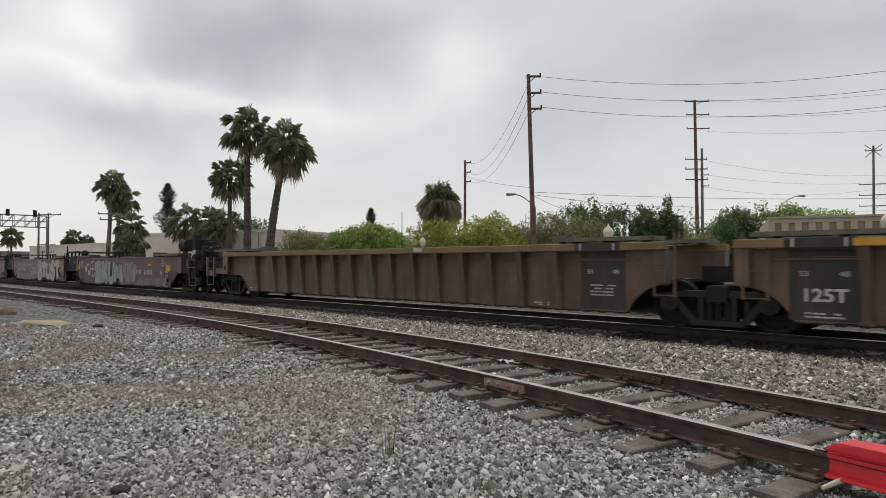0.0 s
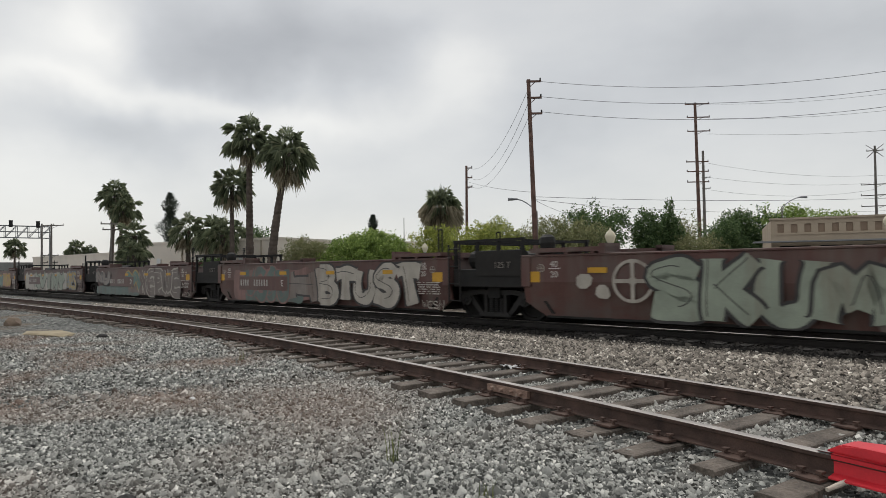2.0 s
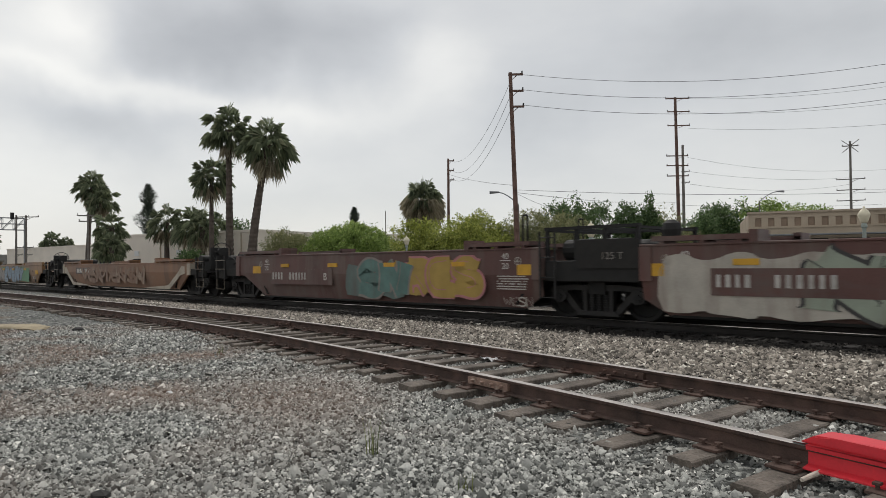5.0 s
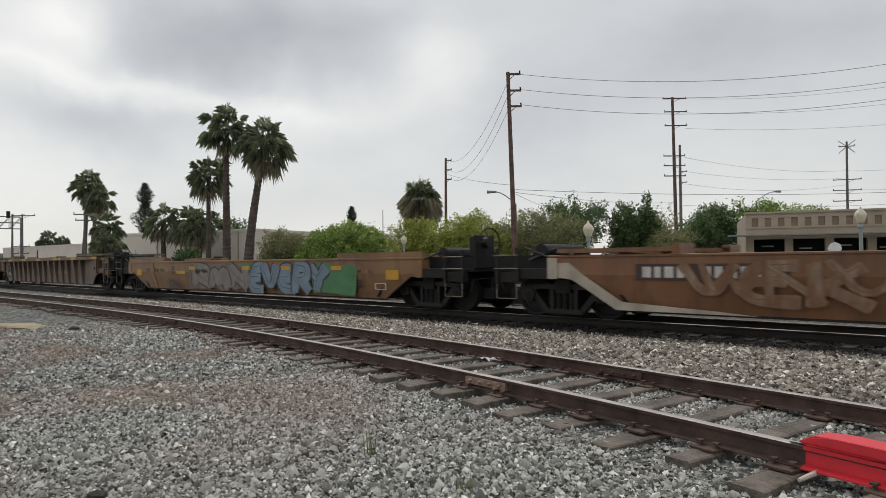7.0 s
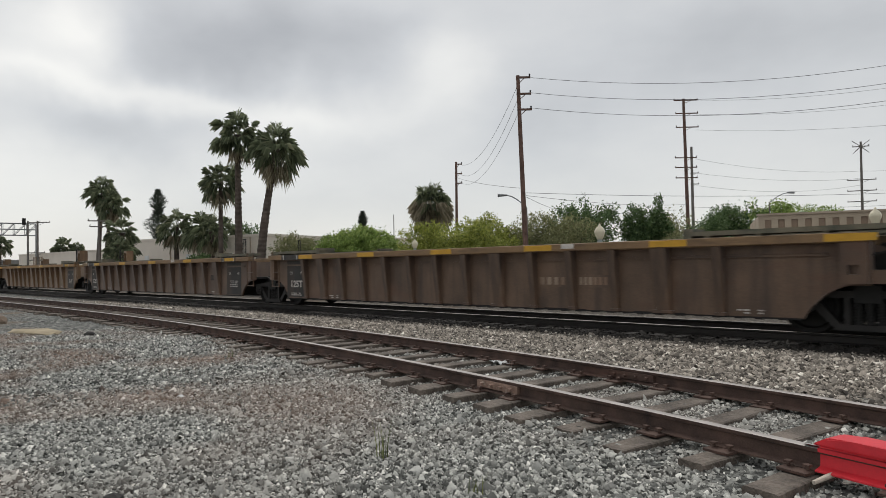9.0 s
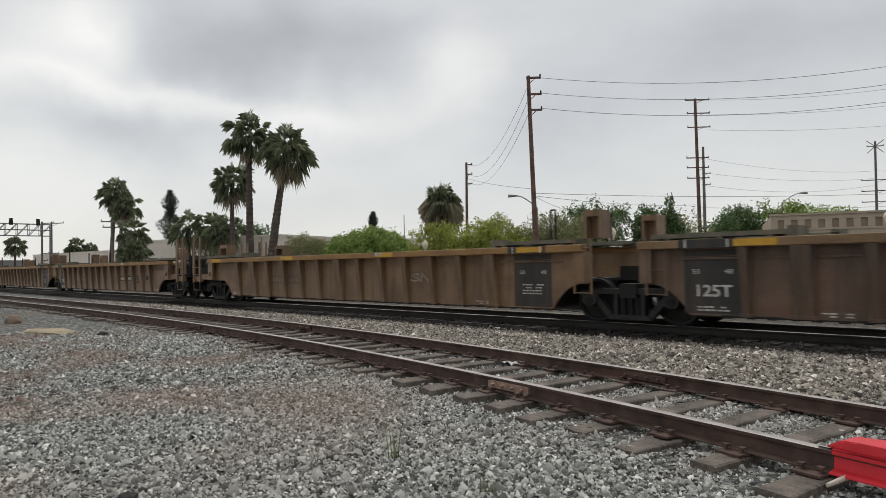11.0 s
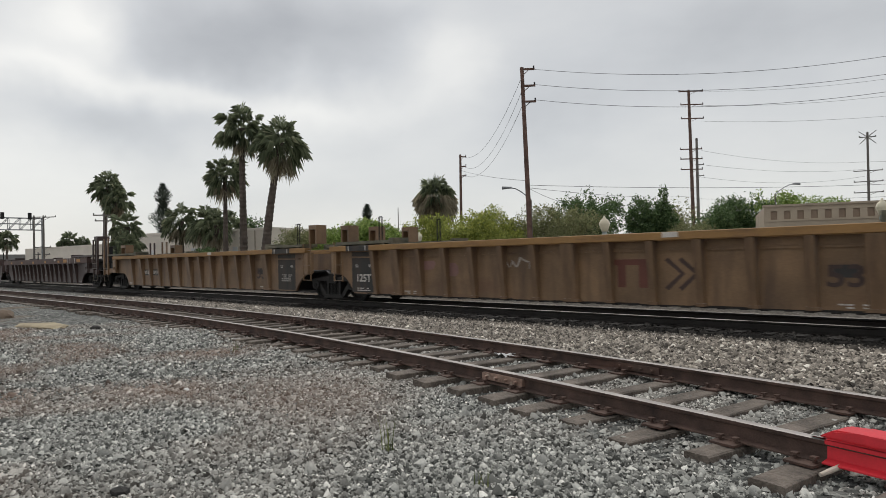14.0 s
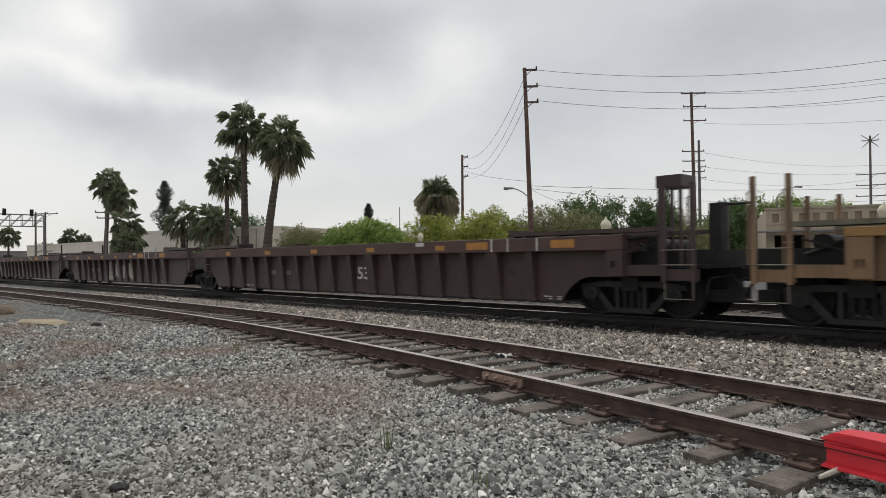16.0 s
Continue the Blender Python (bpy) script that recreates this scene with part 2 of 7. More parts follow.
M["step_white"] = mat("dusty_white_stencil", (0.42, 0.40, 0.37), 0.7, 0, 0.25, 4, 60, 0.05, stain=((0.16, 0.12, 0.10), STREAK, 0.50, 0.6))
M["yellow"] = mat("yellow_marker", (0.55, 0.30, 0.02), 0.5, 0, 0.15, 5, 60, 0.05)
M["green_deck"] = mat("faded_green_deck", (0.10, 0.115, 0.085), 0.7, 0, 0.4, 3, 40, 0.15, tint=(0.15, 0.13, 0.09))
M["g_mint"] = mat("mint_spray_paint", (0.27, 0.31, 0.245), 0.6, 0, 0.2, 2, 40, 0.05, stain=((0.2, 0.17, 0.13), STREAK, 0.50, 0.7))
M["g_white"] = mat("white_spray_paint", (0.40, 0.37, 0.32), 0.6, 0, 0.2, 2, 40, 0.05, stain=((0.2, 0.15, 0.12), STREAK, 0.50, 0.75))
M["g_blue"] = mat("blue_spray_paint", (0.16, 0.23, 0.30), 0.6, 0, 0.25, 2, 40, 0.05, stain=((0.12, 0.11, 0.1), STREAK, 0.55, 0.5))
M["g_black"] = mat("black_spray_paint", (0.035, 0.033, 0.033), 0.6, 0, 0.3, 2, 40, 0.05)
M["g_yellow"] = mat("yellow_spray_paint", (0.36, 0.24, 0.05), 0.6, 0, 0.2, 2, 40, 0.05)
M["g_teal"] = mat("teal_spray_paint", (0.085, 0.17, 0.15), 0.6, 0, 0.3, 2, 40, 0.05, stain=((0.12, 0.11, 0.09), STREAK, 0.48, 0.7))
M["g_green"] = mat("green_spray_paint", (0.06, 0.20, 0.08), 0.6, 0, 0.25, 2, 40, 0.05)
M["g_grey"] = mat("grey_spray_paint", (0.21, 0.185, 0.165), 0.6, 0, 0.25, 2, 40, 0.05, stain=((0.14, 0.09, 0.07), STREAK, 0.47, 0.75))
M["g_faint"] = mat("faint_spray_paint", (0.27, 0.20, 0.145), 0.6, 0, 0.3, 2, 40, 0.05, stain=((0.17, 0.075, 0.035), STREAK, 0.42, 0.9))
M["g_pink"] = mat("pink_spray_paint", (0.40, 0.16, 0.17), 0.6, 0, 0.25, 2, 40, 0.05)
M["scrawl"] = mat("worn_off_pale_spray", (0.30, 0.22, 0.155), 0.6, 0, 0.3, 2, 40, 0.05, stain=((0.16, 0.075, 0.037), (3.0, 3.0, 0.9), 0.40, 0.95), patch=((0.17, 0.08, 0.038), (1.1, 1.1, 1.6), 0.45, 0.9))
M["wash_pink"] = mat("faded_pink_spray", (0.23, 0.125, 0.11), 0.6, 0, 0.25, 1.5, 40, 0.05, stain=((0.11, 0.06, 0.05), STREAK, 0.46, 0.8))
M["wash_grey"] = mat("faded_grey_spray", (0.150, 0.122, 0.108), 0.6, 0, 0.25, 1.5, 40, 0.05, stain=((0.10, 0.055, 0.045), STREAK, 0.46, 0.8))
M["wash_teal"] = mat("faded_teal_spray", (0.095, 0.145, 0.130), 0.6, 0, 0.25, 1.5, 40, 0.05, stain=((0.10, 0.08, 0.07), STREAK, 0.46, 0.8))
M["old_red"] = mat("dark_red_old_mark", (0.125, 0.040, 0.027), 0.6, 0, 0.25, 1.5, 40, 0.05, stain=((0.14, 0.085, 0.045), STREAK, 0.50, 0.6))
M["pole"] = mat("red_brown_pole", (0.11, 0.062, 0.045), 0.85, 0, 0.35, 2, 30, 0.3, tint=(0.16, 0.095, 0.075), stain=((0.06, 0.045, 0.04), (9, 9, 0.4), 0.5, 0.6))
M["pole_grey"] = mat("grey_pole", (0.16, 0.145, 0.13), 0.8, 0, 0.3, 2, 30, 0.2)
M["wire"] = mat("cable", (0.10, 0.10, 0.105), 0.6, 0.2, 0.1, 2, 10, 0.0)
M["bark"] = mat("palm_bark", (0.10, 0.078, 0.064), 0.9, 0, 0.4, 2, 14, 0.9, dist=0.03)
M["wood_bark"] = mat("tree_bark", (0.085, 0.068, 0.055), 0.9, 0, 0.4, 3, 20, 0.7)
M["palm_leaf"] = island("fan_palm_leaf", (0.09, 0.115, 0.070), (0.33, 0.37, 0.23), 0.5, third=(0.50, 0.49, 0.33), leaf=0.5)
M["palm_dry"] = island("dry_palm_leaf", (0.30, 0.265, 0.19), (0.60, 0.54, 0.41), 0.8, leaf=0.5)
M["leaf_bright"] = island("bright_leaves", (0.12, 0.19, 0.045), (0.37, 0.48, 0.14), 0.6, third=(0.52, 0.58, 0.21), leaf=0.4)
M["leaf_yellow"] = island("yellow_green_leaves", (0.150, 0.187, 0.042), (0.450, 0.480, 0.113), 0.6, third=(0.600, 0.600, 0.180), leaf=0.35)
M["leaf_olive"] = island("olive_leaves", (0.144, 0.152, 0.075), (0.338, 0.347, 0.169), 0.7, third=(0.473, 0.423, 0.254), leaf=0.35)
M["leaf_dark"] = island("dark_leaves", (0.048, 0.085, 0.036), (0.150, 0.225, 0.090), 0.6, third=(0.24, 0.31, 0.14), leaf=0.4)
M["leaf_conifer"] = island("conifer_leaves", (0.06, 0.078, 0.062), (0.16, 0.19, 0.15), 0.7, leaf=0.4)
M["stucco"] = mat("pale_stucco", (0.78, 0.71, 0.62), 0.9, 0, 0.08, 0.4, 12, 0.1)
M["stucco_tan"] = mat("tan_stucco", (0.42, 0.345, 0.26), 0.9, 0, 0.12, 0.6, 12, 0.1, stain=((0.26, 0.2, 0.15), (0.8, 0.8, 0.25), 0.55, 0.5))
M["recess"] = mat("recess_stucco", (0.27, 0.20, 0.145), 0.9, 0, 0.15, 0.6, 12, 0.1)
M["roof_grey"] = mat("grey_roof", (0.25, 0.25, 0.245), 0.9, 0, 0.15, 0.6, 12, 0.1)
M["inside"] = mat("dark_interior", (0.03, 0.028, 0.026), 0.9, 0, 0.2, 1, 12, 0.0)
M["car_white"] = mat("white_car_paint", (0.72, 0.72, 0.71), 0.3, 0, 0.04, 2, 20, 0.0)
M["car_dark"] = mat("dark_car_paint", (0.04, 0.045, 0.055), 0.3, 0, 0.1, 2, 20, 0.0)
M["glass"] = mat("car_glass", (0.02, 0.025, 0.03), 0.08, 0, 0.05, 2, 20, 0.0)
M["rubber"] = mat("tyre_rubber", (0.025, 0.025, 0.025), 0.85, 0, 0.2, 5, 50, 0.1)
M["globe"] = mat("milky_globe", (0.70, 0.64, 0.48), 0.4, 0, 0.06, 5, 30, 0.0)
M["lamp_post"] = mat("pale_green_post", (0.30, 0.34, 0.31), 0.6, 0, 0.12, 4, 30, 0.05)
M["steel"] = mat("galvanised_steel", (0.24, 0.25, 0.26), 0.6, 0.3, 0.2, 3, 30, 0.1)
M["slab"] = mat("sandy_concrete", (0.36, 0.30, 0.20), 0.9, 0, 0.2, 4, 40, 0.5)
M["brown_rock"] = mat("brown_rock", (0.20, 0.15, 0.11), 0.9, 0, 0.3, 4, 40, 0.6)
M["paper"] = mat("white_litter", (0.70, 0.70, 0.69), 0.7, 0, 0.1, 8, 60, 0.1)
M["dry_wood"] = mat("bleached_wood", (0.58, 0.52, 0.44), 0.85, 0, 0.2, 8, 60, 0.4)
M["weed"] = island("weed_blades", (0.07, 0.10, 0.035), (0.22, 0.24, 0.09), 0.7)
M["banner"] = mat("navy_banner", (0.025, 0.04, 0.10), 0.5, 0, 0.1, 2, 20, 0.0)


def ground_material():
    m = bpy.data.materials.new("gravel_ground")
    m.use_nodes = True
    n, l = nodes_of(m.node_tree)
    b = n["Principled BSDF"]
    b.inputs["Roughness"].default_value = 0.95
    b.inputs["Specular IOR Level"].default_value = 0.2
    co = n.new("ShaderNodeTexCoord")
    vo = n.new("ShaderNodeTexVoronoi"); vo.inputs["Scale"].default_value = 17
    vo2 = n.new("ShaderNodeTexVoronoi"); vo2.inputs["Scale"].default_value = 31
    nz = n.new("ShaderNodeTexNoise"); nz.inputs["Scale"].default_value, nz.inputs["Detail"].default_value = 0.35, 6
    nf = n.new("ShaderNodeTexNoise"); nf.inputs["Scale"].default_value, nf.inputs["Detail"].default_value = 6.0, 6
    for x in (vo, vo2, nz, nf):
        l.new(co.outputs["Object"], x.inputs["Vector"])
    sx = n.new("ShaderNodeSeparateColor"); l.new(vo.outputs["Color"], sx.inputs[0])

    def ramp(src, stops):
        r = n.new("ShaderNodeValToRGB")
        e = r.color_ramp.elements
        e[0].position, e[0].color = stops[0][0], (*stops[0][1], 1)
        e[1].position, e[1].color = stops[-1][0], (*stops[-1][1], 1)
        for p, c in stops[1:-1]:
            x = e.new(p); x.color = (*c, 1)
        l.new(src, r.inputs[0])
        return r.outputs[0]

    def blend(fac, a, c, kind="MIX"):
        x = n.new("ShaderNodeMix"); x.data_type, x.blend_type = "RGBA", kind
        if isinstance(fac, float):
            x.inputs[0].default_value = fac
        else:
            l.new(fac, x.inputs[0])
        l.new(a, x.inputs[6])
        if isinstance(c, tuple):
            x.inputs[7].default_value = (*c, 1)
        else:
            l.new(c, x.inputs[7])
        return x.outputs[2]

    grey = ramp(sx.outputs[0], [(0.0, (0.045, 0.047, 0.044)), (0.5, (0.14, 0.143, 0.135)), (0.9, (0.27, 0.275, 0.255)), (1.0, (0.42, 0.415, 0.38))])
    beige = ramp(sx.outputs[0], [(0.0, (0.075, 0.066, 0.055)), (0.5, (0.19, 0.17, 0.145)), (0.9, (0.33, 0.30, 0.255)), (1.0, (0.50, 0.46, 0.40))])
    dirt = ramp(nf.outputs["Fac"], [(0.3, (0.13, 0.09, 0.06)), (0.7, (0.26, 0.19, 0.13))])
    asph = ramp(nf.outputs["Fac"], [(0.3, (0.11, 0.105, 0.10)), (0.7, (0.17, 0.165, 0.155))])
    sep = n.new("ShaderNodeSeparateXYZ"); l.new(co.outputs["Object"], sep.inputs[0])

    def span(src, a, c, lo=0.0, hi=1.0):
        r = n.new("ShaderNodeMapRange"); r.interpolation_type = "SMOOTHSTEP"
        r.inputs[1].default_value, r.inputs[2].default_value = a, c
        r.inputs[3].default_value, r.inputs[4].default_value = lo, hi
        l.new(src, r.inputs[0])
        return r.outputs[0]

    # beige ballast begins beyond the siding, which swings off towards +x
    bend = n.new("ShaderNodeMath"); bend.operation = "MULTIPLY_ADD"
    bend.inputs[1].default_value = 0.16
    l.new(sep.outputs[0], bend.inputs[0]); l.new(sep.outputs[1], bend.inputs[2])
    col = blend(span(bend.outputs[0], 6.4, 8.0), grey, beige)
    patch = n.new("ShaderNodeMath"); patch.operation = "MULTIPLY"
    l.new(span(nz.outputs["Fac"], 0.53, 0.66), patch.inputs[0])
    l.new(span(sep.outputs[0], -5.0, -10.0), patch.inputs[1])
    half = n.new("ShaderNodeMath"); half.operation = "MULTIPLY"; half.inputs[1].default_value = 0.6
    l.new(patch.outputs[0], half.inputs[0])
    col = blend(half.outputs[0], col, dirt)
    # distance off the main line, which lies askew to the grid
    off = n.new("ShaderNodeMath"); off.operation = "MULTIPLY_ADD"
    off.inputs[1].default_value = -SLOPE
    l.new(sep.outputs[0], off.inputs[0]); l.new(sep.outputs[1], off.inputs[2])
    # near-black strip under and beside the main line
    dark_strip = n.new("ShaderNodeMath"); dark_strip.operation = "MULTIPLY"
    l.new(span(off.outputs[0], YT - 1.80, YT - 1.45), dark_strip.inputs[0]); l.new(span(off.outputs[0], YT + 1.9, YT + 1.5), dark_strip.inputs[1])
    col = blend(dark_strip.outputs[0], col, (0.028, 0.025, 0.022))
    # the second track lies in dark old ballast
    old = n.new("ShaderNodeMath"); old.operation = "MULTIPLY"
    l.new(span(off.outputs[0], YT + 3.1, YT + 3.5), old.inputs[0]); l.new(span(off.outputs[0], YT + 6.3, YT + 5.9), old.inputs[1])
    part_dark = n.new("ShaderNodeMath"); part_dark.operation = "MULTIPLY"; part_dark.inputs[1].default_value = 0.6
    l.new(old.outputs[0], part_dark.inputs[0])
    col = blend(part_dark.outputs[0], col, (0.045, 0.04, 0.035))
    col = blend(span(sep.outputs[1], 22.5, 23.5), col, asph)
    l.new(col, b.inputs["Base Color"])
    bp = n.new("ShaderNodeBump"); bp.inputs["Strength"].default_value, bp.inputs["Distance"].default_value = 0.9, 0.03
    bp.invert = True
    mixh = n.new("ShaderNodeMath"); mixh.operation = "ADD"
    l.new(vo.outputs["Distance"], mixh.inputs[0]); l.new(vo2.outputs["Distance"], mixh.inputs[1])
    l.new(mixh.outputs[0], bp.inputs["Height"]); l.new(bp.outputs[0], b.inputs["Normal"])
    return m


M["ground"] = ground_material()


# ---------------------------------------------------------------- mesh helpers
def box(bm, x0, x1, y0, y1, z0, z1, m=None):
    c = Matrix.Translation(((x0 + x1) / 2, (y0 + y1) / 2, (z0 + z1) / 2)) @ Matrix.Diagonal((x1 - x0, y1 - y0, z1 - z0, 1))
    return bmesh.ops.create_cube(bm, size=1, matrix=(m @ c if m else c))["verts"]


def rod(bm, a, b, r0, r1=None, n=8):
    a, b = Vector(a), Vector(b)
    d = b - a
    m = Matrix.Translation((a + b) / 2) @ d.to_track_quat("Z", "Y").to_matrix().to_4x4()
    bmesh.ops.create_cone(bm, cap_ends=True, segments=n, radius1=r0, radius2=r0 if r1 is None else r1, depth=d.length, matrix=m)


def prism(bm, poly, y0, y1):
    """A polygon of (x, z) drawn out from y0 to y1."""
    a = [bm.verts.new((x, y0, z)) for x, z in poly]
    b = [bm.verts.new((x, y1, z)) for x, z in poly]
    k = len(poly)
    bm.faces.new(a)
    bm.faces.new(b[::-1])
    for i in range(k):
        bm.faces.new((a[i], b[i], b[(i + 1) % k], a[(i + 1) % k]))


def lathe(bm, profile, n=16, at=(0, 0, 0)):
    rings = []
    for r, z in profile:
        rings.append([bm.verts.new((at[0] + r * math.cos(2 * math.pi * i / n), at[1] + r * math.sin(2 * math.pi * i / n), at[2] + z)) for i in range(n)])
    for p, q in zip(rings, rings[1:]):
        for i in range(n):
            bm.faces.new((p[i], p[(i + 1) % n], q[(i + 1) % n], q[i]))
    bm.faces.new(rings[0][::-1])
    bm.faces.new(rings[-1])


def finish(bm, name, material, smooth=False):
    bmesh.ops.recalc_face_normals(bm, faces=bm.faces)
    me = bpy.data.meshes.new(name)
    bm.to_mesh(me)
    bm.free()
    me.materials.append(material)
    if smooth:
        me.polygons.foreach_set("use_smooth", [True] * len(me.polygons))
    return me


def part(name, data, material=None, parent=None, label="", m=None, smooth=False):
    """One mesh object under a thing; data is a bmesh or a mesh that alike pieces share."""
    me = data if isinstance(data, bpy.types.Mesh) else finish(data, name, material, smooth)
    ob = new(name, me)
    if parent:
        ob.parent = parent
    if m is not None:
        ob.matrix_basis = m
    if label:
        tagged(ob, label)
    return ob


def thing(name, label, category, group="", m=None, kind=""):
    ob = new(name)
    ob.empty_display_size = 0.2
    if m is not None:
        ob.matrix_basis = m
    return tagged(ob, label, category, group, kind)


def solid(name, verts, faces, material, label, category="", kind="", group=""):
    me = bpy.data.meshes.new(name)
    me.from_pydata(verts, [], faces)
    me.materials.append(material)
    return tagged(new(name, me), label, category, group, kind)


# ---------------------------------------------------------------- tracks: plan
def siding_plan(step=0.25, s0=-80.0, s1=14.0):
    """Centre line of the siding: a turnout curve that tightens towards +x."""
    ks = np.arange(s0, s1 + step / 2, step)
    def heading(s):
        s = max(s, -24.06)
        return -0.21654 - 0.015607 * s - 0.00032435 * s * s
    pts = {}
    x, y = -4.0, 6.09
    i0 = int(round(-s0 / step))
    pts[i0] = (x, y)
    for i in range(i0, len(ks) - 1):
        h = heading(ks[i] + step / 2)
        x, y = x + step * math.cos(h), y + step * math.sin(h)
        pts[i + 1] = (x, y)
    x, y = -4.0, 6.09
    for i in range(i0, 0, -1):
        h = heading(ks[i] - step / 2)
        x, y = x - step * math.cos(h), y - step * math.sin(h)
        pts[i - 1] = (x, y)
    return [(ks[i], *pts[i], heading(ks[i])) for i in range(len(ks))]


SIDING = siding_plan()
SID_X = np.array([p[1] for p in SIDING])
SID_Y = np.array([p[2] for p in SIDING])
SID_TOP = 0.29


def siding_at(s):
    i = min(range(len(SIDING)), key=lambda j: abs(SIDING[j][0] - s))
    k, x, y, h = SIDING[i]
    d = s - k
    return x + d * math.cos(h), y + d * math.sin(h), h


def siding_y(x):
    return np.interp(x, SID_X, SID_Y)


def ground_z(x, y):
    """Height of the gravel: level by the siding, a dip before the main track's shoulder, flat beyond."""
    ys = np.asarray(y, float)
    ym = ys - SLOPE * np.asarray(x, float)
    d = YT - 1.45 - ym
    beyond = np.interp(ym, [YT - 1.75, YT - 1.3, YT + 6.0, YT + 7.5], [-0.10, -0.05, -0.05, -0.12])
    z = np.where(d > 0.3, np.interp(d, [0.3, 2.4], [-0.10, 0.09]), beyond)
    roll = 0.022 * np.sin(np.asarray(x) * 0.9 + ys * 0.5) * np.sin(ys * 1.1 - np.asarray(x) * 0.35)
    off = ys - siding_y(x)
    bed = np.exp(-(off / 1.25) ** 6) * 0.004 * np.where(off < -0.55, np.interp(x, [-5.4, -4.4], [0.0, 1.0]), 1.0)
    return z - bed + np.where(ym < YT - 4, roll, 0.0)


# ---------------------------------------------------------------- ground
def build_ground():
    ax = np.concatenate([-np.geomspace(1800, 62, 14), np.arange(-60, 12.01, 0.5), np.geomspace(14, 1800, 14)])
    ay = np.concatenate([-np.geomspace(1800, 4, 14), np.arange(-3, 25.01, 0.35), np.geomspace(27, 1800, 14)])
    gx, gy = np.meshgrid(ax, ay)
    gz = ground_z(gx, gy)
    v = np.stack([gx.ravel(), gy.ravel(), gz.ravel()], 1).tolist()
    w = len(ax)
    f = [(r * w + c, r * w + c + 1, r * w + w + c + 1, r * w + w + c) for r in range(len(ay) - 1) for c in range(w - 1)]
    ob = solid("ground", v, f, M["ground"], "grey crushed stone ground that turns to beige ballast by the tracks", kind="structure")
    ob.data.polygons.foreach_set("use_smooth", [True] * len(f))


build_ground()


def scatter(name, pts, sizes, material, label, seed):
    """Angular stones, joined into one mesh: each a squashed eight-cornered lump with its own turn."""
    rng = np.random.default_rng(seed)
    n = len(pts)
    base = np.array([(1, 0.1, 0), (0.1, 0.9, 0.1), (-0.95, 0.1, 0), (0.0, -0.9, 0.05), (0.35, 0.12, 0.8), (-0.35, -0.1, 0.75)], float)
    tri = np.array([(0, 1, 4), (1, 5, 4), (1, 2, 5), (2, 3, 5), (3, 4, 5), (3, 0, 4)])
    k = len(base)
    p = base[None] * (1 + rng.uniform(-0.32, 0.32, (n, k, 3)))
    p[:, :4, 2] -= 0.4
    p *= sizes[:, None, None] * rng.uniform(0.7, 1.25, (n, 1, 3)) * np.array([1.0, 0.85, 0.8])
    a, t1, t2 = rng.uniform(0, 6.283, n), rng.normal(0, 0.4, n), rng.normal(0, 0.4, n)
    ca, sa = np.cos(a)[:, None], np.sin(a)[:, None]
    x, y, z = p[..., 0], p[..., 1], p[..., 2]
    y, z = y * np.cos(t1)[:, None] - z * np.sin(t1)[:, None], y * np.sin(t1)[:, None] + z * np.cos(t1)[:, None]
    x, z = x * np.cos(t2)[:, None] - z * np.sin(t2)[:, None], x * np.sin(t2)[:, None] + z * np.cos(t2)[:, None]
    p = np.stack([x * ca - y * sa, x * sa + y * ca, z], -1) + pts[:, None, :]
    faces = (tri[None] + (np.arange(n) * k)[:, None, None]).reshape(-1, 3)
    me = bpy.data.meshes.new(name)
    me.vertices.add(n * k)
    me.vertices.foreach_set("co", p.astype(np.float32).ravel())
    me.loops.add(faces.size)
    me.loops.foreach_set("vertex_index", faces.astype(np.int32).ravel())
    me.polygons.add(len(faces))
    me.polygons.foreach_set("loop_start", np.arange(0, faces.size, 3, dtype=np.int32))
    me.update(calc_edges=True)
    me.materials.append(material)
    tagged(new(name, me), label, "gravel", kind="stuff")


def siding_ties():
    """Places of the ties along the siding: distance along it, skew and shift of each."""
    r = random.Random(4)
    rows, s = [], 6.5
    while s > -60:
        rows.append((s, r.uniform(-3, 3), r.uniform(-0.10, 0.10)))
        s -= 0.56 + r.uniform(-0.05, 0.05)
    return rows


TIES = siding_ties()
TIE_X = np.array([siding_at(s)[0] for s, k, d in TIES])


